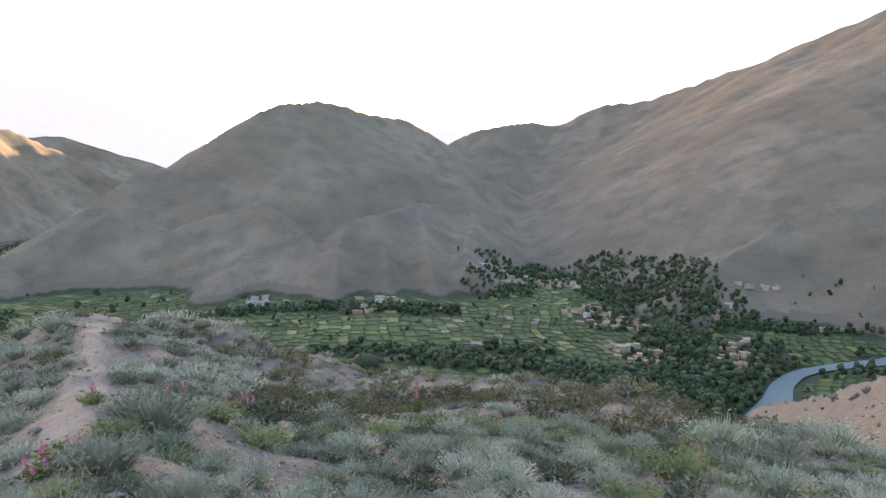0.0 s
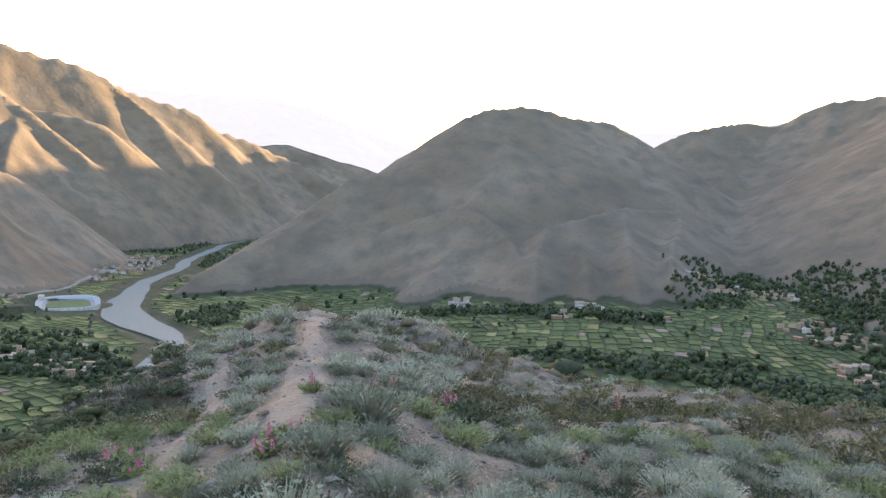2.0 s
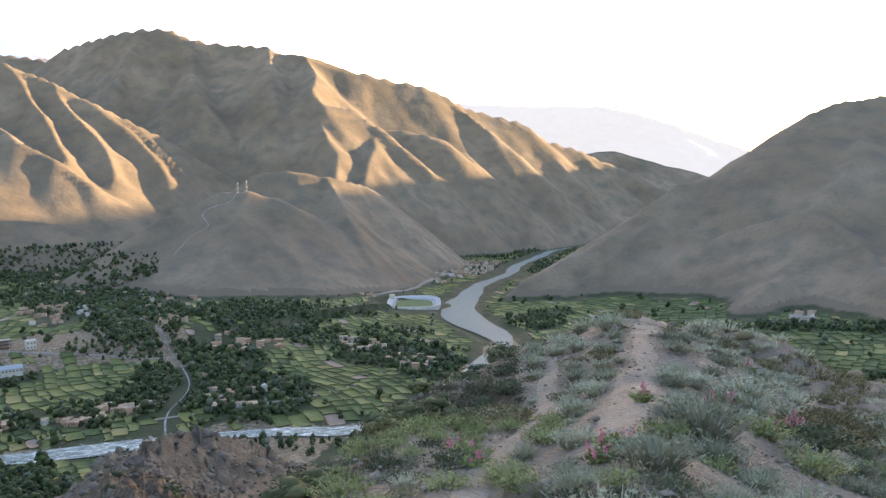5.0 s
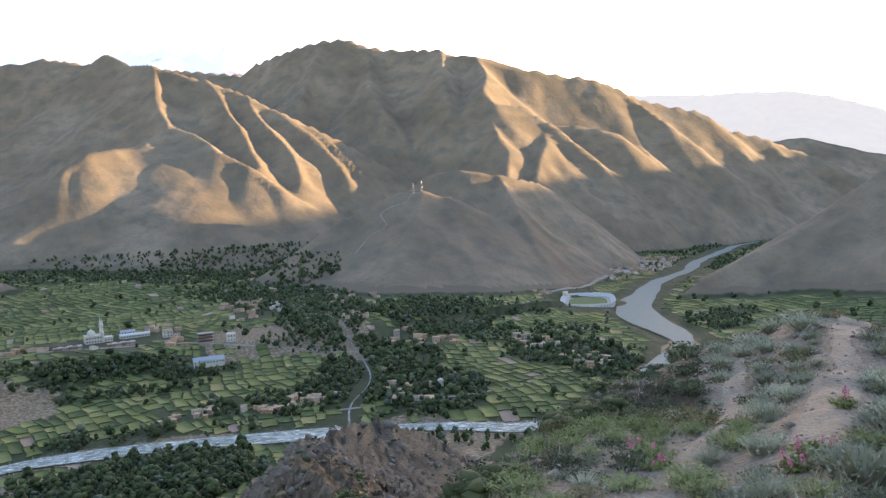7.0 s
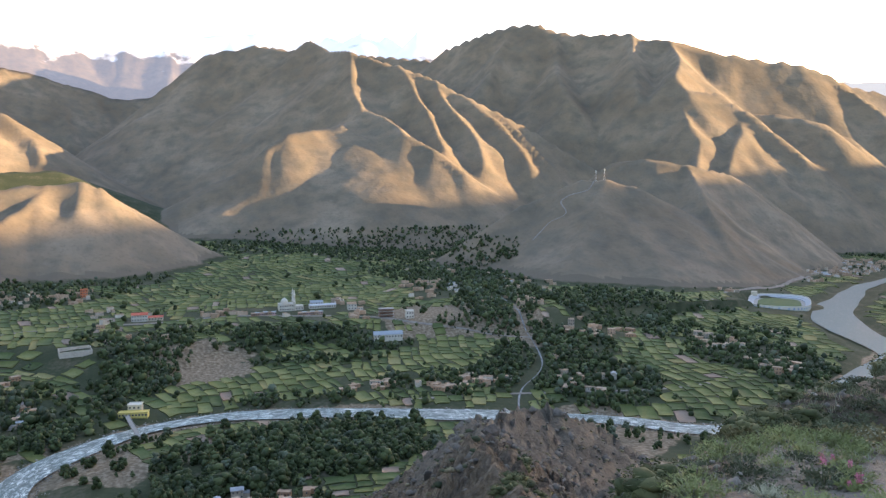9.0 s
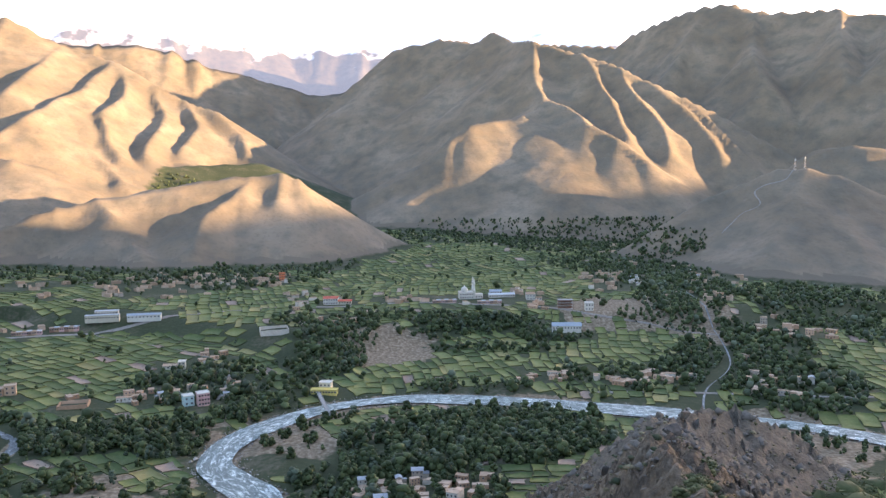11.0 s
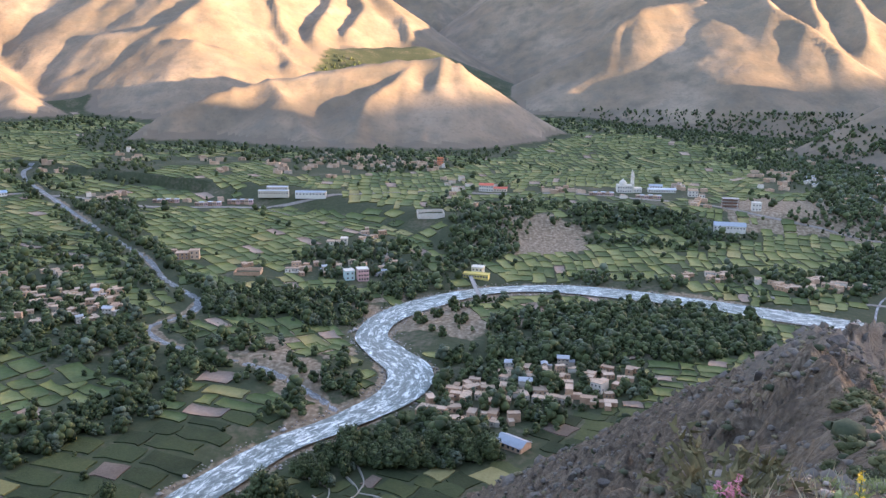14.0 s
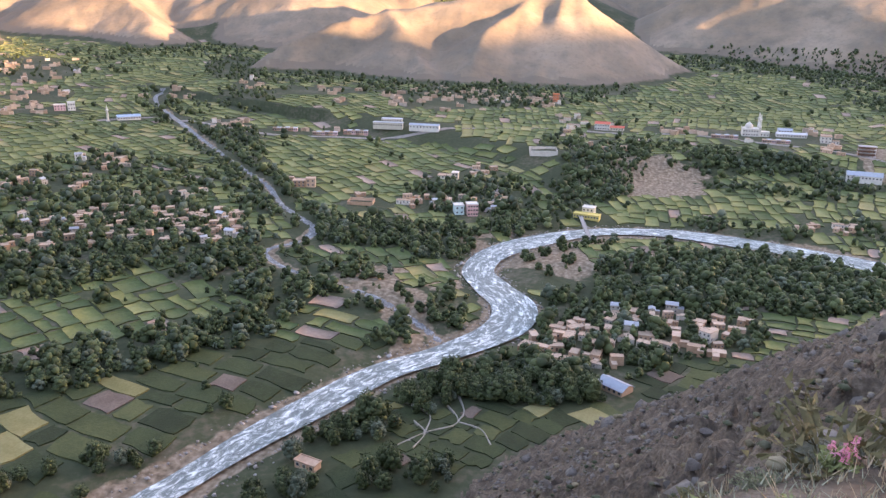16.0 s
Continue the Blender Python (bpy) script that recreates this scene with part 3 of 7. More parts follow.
def land(x, y):
    """Height of the ground, and what covers it: 0 valley, 1 mountain, 2 the walker's hill."""
    return land_and_foot(x, y)[:2]


def land_and_foot(x, y):
    """The same, and by how much the slopes stand above the valley floor."""
    x, y = np.asarray(x, float), np.asarray(y, float)
    z = valley_floor(x, y)
    hill = hilltop(x, y)
    wob = (fbm(x, y, 30, 3, 21) - 0.5, fbm(x, y, 30, 3, 22) - 0.5)
    for n, sp in enumerate(SPURS):
        hill = smax(hill, ridge_height(x, y, sp, 300 + 9 * n, 26.0, wob), 1.2)
    r = np.hypot(x, y)
    steep = np.clip((np.degrees(np.arctan2(-x, y)) - 34) / 12, 0, 1)
    ledge = fbm(x, y, 7.0, 3, 43) * 6 + 0.35 * r / 3.0
    rough = steep * (np.abs(ledge % 1.0 - 0.5) - 0.25) * np.clip((r - 14) / 40, 0, 1) * 4.2 + (fbm(x, y, 9, 4, 41, True) - 0.5) * np.clip((r - 8) / 25, 0, 1) * 3.2 + (fbm(x, y, 2.2, 3, 42, True) - 0.5) * np.clip((r - 6) / 30, 0, 1) * 1.2
    hill = hill + rough
    mount = np.full(np.shape(x), -1e4)
    wob = (fbm(x, y, 230, 3, 23) - 0.5, fbm(x, y, 230, 3, 24) - 0.5)
    for n, rd in enumerate(RIDGES):
        # only where its flanks can stand above the valley
        far = (rd[0][:, 2].max() + 260) / min(rd[1], rd[2]) + 60
        near = (x > rd[0][:, 0].min() - far) & (x < rd[0][:, 0].max() + far) & (y > rd[0][:, 1].min() - far) & (y < rd[0][:, 1].max() + far) & (r > 800)
        if near.any():
            mount[near] = smax(mount[near], ridge_height(x[near], y[near], rd, 60 + 13 * n, 210.0, (wob[0][near], wob[1][near])), 10.0)
    mount = mount + (fbm(x, y, 90, 4, 51, True) - 0.5) * 7
    cover = np.where(mount > z + 1, 1, 0)
    foot = mount - z
    z = smax(z, mount, 7.0)
    cover = np.where(hill > z, 2, cover)
    return smax(z, hill, 0.6), cover, foot


def land_height(x, y):
    return float(land(np.array([x]), np.array([y]))[0][0])


# ---- ground sheet ----
def sheet(name, verts, faces, mats, index=None, smooth=True):
    me = bpy.data.meshes.new(name)
    me.vertices.add(len(verts))
    me.vertices.foreach_set("co", np.asarray(verts, np.float32).ravel())
    faces = np.asarray(faces, np.int32)
    k = faces.shape[1]
    me.loops.add(faces.size)
    me.loops.foreach_set("vertex_index", faces.ravel())
    me.polygons.add(len(faces))
    me.polygons.foreach_set("loop_start", np.arange(0, faces.size, k, dtype=np.int32))
    me.polygons.foreach_set("loop_total", np.full(len(faces), k, np.int32))
    for m in mats:
        me.materials.append(m)
    if index is not None:
        me.polygons.foreach_set("material_index", np.asarray(index, np.int32))
    if smooth:
        me.polygons.foreach_set("use_smooth", np.ones(len(faces), bool))
    me.update(calc_edges=True)
    return me


COLS = np.radians(np.concatenate([np.arange(-36, 130, 0.24), np.arange(130, 324, 3.0)]))
ROWS = np.concatenate([[0.002], np.geomspace(0.3, 1.5, 12, endpoint=False), np.geomspace(1.5, 120, 235, endpoint=False), np.geomspace(120, 900, 125, endpoint=False), np.geomspace(900, 4090, 195), [4200, 4880]])


def build_backdrop(name, lo, hi, mat, label):
    cols, rows = np.radians(np.arange(lo, hi, 0.25)), np.linspace(4050, 4880, 46)
    a, r = np.meshgrid(cols, rows)
    x, y = -r * np.sin(a), r * np.cos(a)
    z = land(x.ravel(), y.ravel())[0] + 0.5
    z[:len(cols)] = -175.0
    nc, nr = len(cols), len(rows)
    i, j = np.meshgrid(np.arange(nr - 1), np.arange(nc - 1), indexing="ij")
    f = np.stack([i * nc + j, (i + 1) * nc + j, (i + 1) * nc + j + 1, i * nc + j + 1], -1).reshape(-1, 4)[:, ::-1]
    tagged(new(name, sheet(name, np.column_stack([x.ravel(), y.ravel(), z]), f, [mat])), label, "mountains", kind="structure")


POINT = bear(86.5, 505)


def build_ground():
    a, r = np.meshgrid(COLS, ROWS)
    x, y = -r * np.sin(a), r * np.cos(a)
    z, cover, foot = land_and_foot(x.ravel(), y.ravel())
    # the far ranges stand in front of the outermost rim
    z = np.where(r.ravel() > 4060, np.minimum(z, -150), z)
    nc, nr = len(COLS), len(ROWS)
    verts = np.column_stack([x.ravel(), y.ravel(), z])
    i, j = np.meshgrid(np.arange(nr - 1), np.arange(nc), indexing="ij")
    j2 = (j + 1) % nc
    faces = np.stack([i * nc + j, (i + 1) * nc + j, (i + 1) * nc + j2, i * nc + j2], -1).reshape(-1, 4)[:, ::-1]
    index = np.where((cover[faces[:, 0]] == 1) & (foot[faces[:, 0]] < 9), 0, cover[faces[:, 0]])
    cz = z[faces[:, 0]]
    cx, cy = verts[faces[:, 0], 0], verts[faces[:, 0], 1]
    e1, e2 = verts[faces[:, 1]] - verts[faces[:, 0]], verts[faces[:, 3]] - verts[faces[:, 0]]
    nrm = np.cross(e1, e2)
    steep = np.hypot(nrm[:, 0], nrm[:, 1]) / (np.abs(nrm[:, 2]) + 1e-9)
    wild = fbm(cx, cy, 14, 4, 71)
    cb, cr = np.degrees(np.arctan2(-cx, cy)), np.hypot(cx, cy)
    brow = np.interp(cb, BROW[:, 0], BROW[:, 1])
    index = np.where((index == 2) & (cb > 33) & (cb < 150) & (cr > brow * (0.82 + 0.8 * (wild - 0.5))), 3, index)
    index = np.where((index == 3) & (cb < 66) & (cr > 95 + 60 * (wild - 0.5)), 4, index)
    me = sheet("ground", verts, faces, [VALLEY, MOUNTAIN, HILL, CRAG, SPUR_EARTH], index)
    # bare stony ground along the water
    vx, vy, vr = x.ravel(), y.ravel(), r.ravel()
    strand = np.minimum(to_line(vx, vy, RIVER)[0] - 12, 2.2 * to_line(vx, vy, BROOK)[0] - 4)
    patchy = fbm(vx, vy, 45, 4, 73)
    bare = np.clip(0.5 + (22 * (patchy - 0.42) - strand) / 9, 0, 1)
    for p, wide in ((POINT, 52), (bear(52, 505), 60), (bear(99, 405), 30), (bear(97, 440), 24), (bear(65, 850), 60), (bear(61, 850), 75), (bear(58, 800), 40), (bear(80.3, 715), 46), (bear(83, 680), 30)):
        bare = np.maximum(bare, np.clip(0.5 + (wide + 90 * (patchy - 0.5) - np.hypot(vx - p[0], vy - p[1])) / 20, 0, 1))
    bare = np.where(vr < 1000, bare, 0)
    me.attributes.new("bare", "FLOAT", "POINT").data.foreach_set("value", bare.astype(np.float32))
    me.attributes.new("dry", "FLOAT", "POINT").data.foreach_set("value", np.clip((foot + 1) / 8, 0, 1).astype(np.float32))
    ob = new("ground", me)
    tagged(ob, "brown mountain valley floor, bare slopes and a stony hilltop", "ground", kind="structure")
    return ob


ground = build_ground()
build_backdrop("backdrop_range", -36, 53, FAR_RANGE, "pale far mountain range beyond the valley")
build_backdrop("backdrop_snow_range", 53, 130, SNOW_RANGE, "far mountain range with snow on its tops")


# ---- rivers ----
def spline(pts, step):
    pts = np.asarray(pts)
    out = []
    p = np.vstack([2 * pts[0] - pts[1], pts, 2 * pts[-1] - pts[-2]])
    for k in range(1, len(p) - 2):
        n = max(2, int(np.hypot(*(p[k + 1] - p[k])) / step))
        for t in np.arange(n) / n:
            out.append(0.5 * (2 * p[k] + (p[k + 1] - p[k - 1]) * t + (2 * p[k - 1] - 5 * p[k] + 4 * p[k + 1] - p[k + 2]) * t * t
                              + (3 * p[k] - p[k - 1] - 3 * p[k + 1] + p[k + 2]) * t ** 3))
    return np.array(out + [pts[-1]])


def ribbon(name, pts, half, lift, label, mat, across=14, step=5.0, category="river", drape=0.0, calm=None):
    c = spline(pts, step)
    t = np.gradient(c, axis=0)
    t /= np.linalg.norm(t, axis=1)[:, None]
    nrm = np.column_stack([-t[:, 1], t[:, 0]])
    s = np.concatenate([[0], np.cumsum(np.hypot(*np.diff(c, axis=0).T))])
    h = half(s)
    k = np.linspace(-1, 1, across)
    x = c[:, :1] + nrm[:, :1] * k * h[:, None]
    y = c[:, 1:] + nrm[:, 1:] * k * h[:, None]
    if drape:
        z = land(x.ravel(), y.ravel())[0].reshape(x.shape) + drape * (1.0 - 0.9 * np.abs(k)[None] ** 4)
    else:
        z = lift(c, s)[:, None] + 0.35 * (fbm(x, y, 4.0, 3, 81, True) - 0.4) * (name == "river")
    n, w = x.shape
    i, j = np.meshgrid(np.arange(n - 1), np.arange(w - 1), indexing="ij")
    f = np.stack([i * w + j, i * w + j + 1, (i + 1) * w + j + 1, (i + 1) * w + j], -1).reshape(-1, 4)[:, ::-1]
    me = sheet(name, np.column_stack([x.ravel(), y.ravel(), z.ravel()]), f, [mat])
    if calm:
        me.materials.append(calm[0])
        me.polygons.foreach_set("material_index", (s[i.ravel()] > calm[1]).astype(np.int32))
    uv = me.uv_layers.new(name="flow")
    both = np.stack([np.broadcast_to(s[:, None], x.shape), k[None] * h[:, None]], -1).reshape(-1, 2)
    uv.data.foreach_set("uv", both[f.ravel()].astype(np.float32).ravel())
    return tagged(new(name, me), label, category, kind="structure")


def bed_level(c, s):
    return river_bed(c[:, 0], c[:, 1]) + 0.75


def floor_level(c, s):
    return land(c[:, 0], c[:, 1])[0] + 0.35


ribbon("river", RIVER, lambda s: 9.2 + 1.6 * np.clip((s - 420) / 150, 0, 1) + 14 * np.clip((s - 1400) / 150, 0, 1) - 12 * np.clip((s - 1800) / 200, 0, 1) + 1.6 * np.sin(s / 61) + 1.3 * np.sin(s / 23), bed_level,
       "fast grey river with white rapids", WATER, 22, 3.5, calm=(CALM, 1150))
ribbon("side_river", SIDE_RIVER, lambda s: 10 + 2 * np.sin(s / 50), bed_level, "pale grey gravelly river in the side valley", CALM)
ribbon("brook", BROOK, lambda s: 3.2 + 0.9 * np.sin(s / 31), floor_level, "shallow stony brook", BROOKWATER, 8)
ribbon("creek", CREEK, lambda s: 0.6 + 0.2 * np.sin(s / 21), floor_level, "narrow creek between the orchards", BROOKWATER, 6)

# ---- helpers for things ----
def part(name, me, parent, label="", at=None):
    ob = new(name, me)
    if parent is not None:
        ob.parent = parent
    if at is not None:
        ob.matrix_basis = at
    return tagged(ob, label)


def root(name, label, category, at=None, group="", kind=""):
    ob = new(name)
    ob.empty_display_size = 0.5
    if at is not None:
        ob.matrix_basis = at
    return tagged(ob, label, category, group, kind)


class Shape:
    """Gathers vertices and polygons for one mesh."""

    def __init__(self):
        self.v, self.f, self.m = [], [], []

    def face(self, pts, mat=0):
        k = len(self.v)
        self.v += [tuple(p) for p in pts]
        self.f.append(tuple(range(k, k + len(pts))))
        self.m.append(mat)

    def box(self, x0, y0, z0, x1, y1, z1, mat=0, taper=0.0):
        k, t = len(self.v), taper
        self.v += [(x0, y0, z0), (x1, y0, z0), (x1, y1, z0), (x0, y1, z0),
                   (x0 + t, y0 + t, z1), (x1 - t, y0 + t, z1), (x1 - t, y1 - t, z1), (x0 + t, y1 - t, z1)]
        for q in ((0, 3, 2, 1), (4, 5, 6, 7), (0, 1, 5, 4), (1, 2, 6, 5), (2, 3, 7, 6), (3, 0, 4, 7)):
            self.f.append(tuple(k + i for i in q))
            self.m.append(mat)

    def tube(self, a, b, ra, rb, n=6, mat=0, cap=True):
        a, b = Vector(a), Vector(b)
        q = (b - a).to_track_quat("Z", "Y")
        k = len(self.v)
        for c, r in ((a, ra), (b, rb)):
            for i in range(n):
                w = 2 * math.pi * i / n
                self.v.append(tuple(c + q @ Vector((r * math.cos(w), r * math.sin(w), 0))))
        for i in range(n):
            j = (i + 1) % n
            self.f.append((k + i, k + j, k + n + j, k + n + i))
            self.m.append(mat)
        if cap:
            self.f.append(tuple(k + n + i for i in range(n)))
            self.m.append(mat)
            self.f.append(tuple(k + n - 1 - i for i in range(n)))
            self.m.append(mat)

    def lathe(self, profile, n=12, mat=0, at=(0, 0)):
        k = len(self.v)
        for r, z in profile:
            for i in range(n):
                w = 2 * math.pi * i / n
                self.v.append((at[0] + r * math.cos(w), at[1] + r * math.sin(w), z))
        for row in range(len(profile) - 1):
            for i in range(n):
                j = (i + 1) % n
                self.f.append((k + row * n + i, k + row * n + j, k + (row + 1) * n + j, k + (row + 1) * n + i))
                self.m.append(mat)

    def mesh(self, name, mats, smooth=False):
        me = bpy.data.meshes.new(name)
        me.from_pydata(self.v, [], self.f)
        for m in mats:
            me.materials.append(m)
        me.polygons.foreach_set("material_index", self.m)
        if smooth:
            me.polygons.foreach_set("use_smooth", [True] * len(self.f))
        me.update()
        return me


GROVES, HAMLETS = [], []


def grove(b, r, across, deep, dense):
    GROVES.append((b, r, across, deep, dense))


def hamlet(b, r, across, deep, count, look_of):
    HAMLETS.append((b, r, across, deep, count, look_of))


# woods and orchards, then hamlets: bearing, reach, half width, half depth, trees per 100 m2 or houses
grove(125.4, 352, 31, 19, 2)
grove(119.7, 360, 31, 19, 2)
grove(113.6, 372, 29, 18, 2)
grove(109.3, 398, 18, 18, 1.6)
grove(124.7, 546, 37, 107, 0.9)
grove(119.5, 657, 77, 106, 0.9)
grove(115, 522, 47, 72, 1)
grove(111.6, 444, 20, 36, 1.5)
grove(122.9, 486, 44, 33, 1.3)
grove(108.8, 628, 12, 65, 1.4)
grove(105.7, 559, 17, 31, 1.4)
grove(110.7, 709, 21, 122, 1.2)
grove(101.5, 532, 40, 32, 1.6)
grove(96.3, 515, 35, 35, 1.8)
grove(90.3, 563, 29, 30, 1.6)
grove(86.6, 615, 18, 30, 1.2)
grove(78.5, 465, 46, 51, 2.2)
grove(71.6, 484, 48, 60, 2.2)
grove(84.4, 397, 28, 47, 2)
grove(78.1, 388, 39, 38, 1.6)
grove(68, 479, 33, 29, 2)
grove(84.1, 339, 32, 19, 2)
grove(92.5, 319, 28, 19, 2.2)
grove(87.9, 306, 22, 14, 2.2)
grove(97.5, 293, 12, 11, 1.8)
grove(102.6, 274, 14, 12, 2)
grove(107.2, 266, 11, 10, 2)
grove(98.9, 236, 18, 10, 1.6)
grove(110.2, 237, 12, 9, 1.6)
grove(106.5, 238, 12, 7, 1.2)
grove(125, 273, 30, 6, 1.4)
grove(121.3, 257, 13, 5, 1.2)
grove(99.8, 359, 17, 14, 1)
grove(96.2, 380, 18, 18, 1)
grove(105.8, 445, 20, 13, 0.6)
grove(84.8, 688, 28, 42, 2)
grove(74.2, 780, 57, 21, 2)
grove(81.4, 798, 35, 32, 1)
grove(68.5, 756, 39, 20, 2)
grove(91.3, 666, 39, 25, 0.8)
grove(110.7, 1337, 48, 138, 1.4)
grove(113.9, 1552, 123, 95, 0.8)
grove(121.3, 1406, 132, 160, 0.35)
grove(103.7, 1210, 140, 67, 1.1)
grove(96.5, 1113, 105, 79, 1.1)
grove(91.6, 1090, 63, 105, 1.2)
grove(86, 1230, 71, 77, 1.6)
grove(110, 1033, 37, 72, 1.5)
grove(111.7, 843, 37, 39, 1.5)
grove(114.2, 1002, 44, 46, 0.8)
grove(75, 1584, 182, 113, 1.2)
grove(69.5, 1538, 89, 148, 1.2)
grove(58.6, 1423, 102, 160, 1.5)
grove(65.5, 1589, 80, 160, 1.3)
grove(62.6, 1169, 76, 160, 1.5)
grove(55.4, 1292, 84, 135, 1.5)
grove(51.4, 980, 71, 123, 1.3)
grove(60.2, 921, 40, 94, 1)
grove(58.6, 810, 71, 25, 1.2)
grove(56.5, 690, 46, 76, 1.7)
grove(51.4, 635, 42, 61, 1.8)
grove(53.7, 756, 39, 59, 1.2)
grove(46.2, 858, 50, 53, 1)
grove(41.9, 787, 58, 61, 1.6)
grove(38.6, 728, 43, 46, 1.6)
grove(61.4, 635, 33, 39, 1.2)
grove(65.6, 635, 33, 21, 1.2)
grove(74.4, 599, 45, 12, 1.6)
grove(75.5, 777, 45, 21, 1.8)
grove(70.1, 779, 34, 14, 1.2)
grove(78.3, 750, 27, 15, 1.2)
grove(72.7, 711, 63, 15, 1)
grove(84.6, 736, 38, 57, 1.8)
grove(85.5, 672, 30, 36, 1.4)
grove(87.6, 795, 23, 37, 0.8)
grove(95, 1240, 81, 85, 1.4)
grove(90.3, 1104, 96, 83, 1)
grove(94.1, 627, 51, 49, 1.8)
grove(90.7, 553, 25, 14, 1.2)
grove(62.2, 1610, 209, 117, 1.2)
grove(64.3, 1291, 112, 160, 1)
grove(56.2, 1286, 111, 78, 1.2)
grove(59.2, 977, 50, 160, 1.2)
grove(45.7, 1051, 46, 38, 1)
grove(41.6, 906, 40, 33, 0.8)
grove(31.7, 989, 43, 56, 1.2)
grove(30, 1045, 30, 35, 1.5)
grove(34.1, 893, 20, 29, 1)
grove(36.1, 1776, 77, 23, 1.2)
grove(32.4, 1819, 66, 160, 1.2)
grove(30, 1921, 55, 160, 1)
grove(36.7, 743, 33, 24, 1.5)
grove(12.4, 919, 87, 27, 1.6)
grove(5.9, 893, 52, 32, 1.6)
grove(1, 874, 38, 30, 1.4)
grove(-4, 1018, 44, 41, 1.2)
grove(-11.3, 1153, 83, 20, 1.2)
grove(-7.3, 1121, 81, 49, 1)
grove(-12.2, 904, 26, 81, 1.4)
grove(-16.1, 901, 26, 88, 1.6)
grove(-16.9, 732, 43, 78, 2)
grove(-13.1, 636, 42, 33, 2)
grove(-20, 662, 44, 48, 2)
grove(-22.9, 774, 23, 77, 1.4)
grove(-21.3, 913, 53, 14, 1.4)
grove(-26.2, 940, 75, 8, 1.2)
grove(-18.3, 939, 20, 23, 1.5)
grove(-4.9, 704, 41, 15, 1.5)
grove(0.1, 692, 41, 14, 1.3)
grove(-28.3, 776, 23, 34, 1.2)
hamlet(118.7, 551, 45, 46, 46, 'mud')
hamlet(113.4, 545, 22, 37, 20, 'mud')
hamlet(124.7, 546, 24, 42, 12, 'mud')
hamlet(123.2, 1095, 47, 57, 14, 'mud')
hamlet(123.3, 1349, 68, 160, 26, 'mud')
hamlet(123.3, 999, 51, 27, 14, 'mud')
hamlet(125.6, 680, 12, 18, 3, 'mud')
hamlet(119.7, 735, 32, 41, 8, 'mud')
hamlet(116.2, 626, 28, 19, 5, 'white')
hamlet(122.9, 684, 25, 36, 5, 'mud')
hamlet(94.6, 602, 27, 20, 9, 'white')
hamlet(98, 605, 18, 19, 6, 'mud')
hamlet(91.7, 624, 12, 12, 3, 'mud')
hamlet(102.3, 616, 11, 10, 2, 'mud')
hamlet(106.8, 662, 9, 12, 2, 'mud')
hamlet(93, 708, 16, 29, 6, 'mud')
hamlet(95.5, 690, 9, 12, 2, 'white')
hamlet(78, 381, 24, 21, 16, 'mud')
hamlet(86, 365, 20, 15, 10, 'mud')
hamlet(85, 339, 16, 9, 7, 'mud')
hamlet(81.4, 395, 15, 8, 5, 'mud')
hamlet(88.1, 353, 11, 8, 5, 'mud')
hamlet(74.6, 398, 12, 9, 4, 'mud')
hamlet(81.8, 312, 9, 4, 3, 'white')
hamlet(76.3, 363, 14, 7, 5, 'mud')
hamlet(85.8, 588, 11, 9, 2, 'white')
hamlet(98.9, 851, 37, 9, 5, 'white')
hamlet(105.4, 857, 37, 15, 8, 'mud')
hamlet(112.5, 883, 39, 41, 10, 'mud')
hamlet(115.3, 1081, 31, 27, 8, 'mud')
hamlet(103.7, 982, 14, 27, 3, 'mud')
hamlet(96.4, 1037, 83, 107, 22, 'mud')
hamlet(91.2, 1041, 45, 57, 8, 'mud')
hamlet(88.4, 1085, 20, 43, 3, 'mud')
hamlet(84.1, 791, 23, 27, 5, 'mud')
hamlet(84.6, 898, 26, 17, 3, 'white')
hamlet(79.2, 883, 26, 17, 5, 'mud')
hamlet(70.9, 910, 26, 36, 8, 'white')
hamlet(75.1, 876, 38, 33, 10, 'mud')
hamlet(69.5, 836, 24, 18, 5, 'mud')
hamlet(74, 1671, 48, 14, 6, 'white')
hamlet(87.4, 865, 9, 16, 2, 'white')
hamlet(69.7, 618, 18, 11, 5, 'mud')
hamlet(68.3, 632, 9, 7, 3, 'white')
hamlet(87.5, 914, 7, 14, 1, 'white')
hamlet(105.3, 1082, 78, 56, 6, 'mud')
hamlet(110, 1142, 33, 57, 5, 'mud')
hamlet(106, 1323, 57, 6, 4, 'mud')
hamlet(57.8, 1208, 61, 160, 26, 'mud')
hamlet(62.6, 1421, 72, 160, 22, 'mud')
hamlet(64.3, 1015, 37, 80, 10, 'white')
hamlet(58.6, 921, 40, 71, 10, 'mud')
hamlet(54.6, 1228, 53, 96, 12, 'mud')
hamlet(67.6, 1631, 106, 18, 12, 'mud')
hamlet(61.4, 1658, 60, 18, 6, 'white')
hamlet(53.8, 837, 24, 34, 8, 'mud')
hamlet(56.1, 711, 21, 40, 5, 'white')
hamlet(51.8, 635, 28, 31, 9, 'white')
hamlet(60.2, 635, 23, 21, 8, 'mud')
hamlet(63.9, 621, 23, 11, 6, 'mud')
hamlet(54.1, 629, 14, 29, 4, 'mud')
hamlet(40.9, 751, 22, 26, 10, 'mud')
hamlet(44.7, 826, 30, 23, 7, 'white')
hamlet(51.4, 823, 30, 28, 6, 'mud')
hamlet(95.1, 1059, 46, 55, 12, 'mud')
hamlet(92.1, 1063, 38, 38, 8, 'mud')
hamlet(88.9, 1045, 23, 48, 6, 'mud')
hamlet(87.5, 933, 17, 14, 3, 'white')
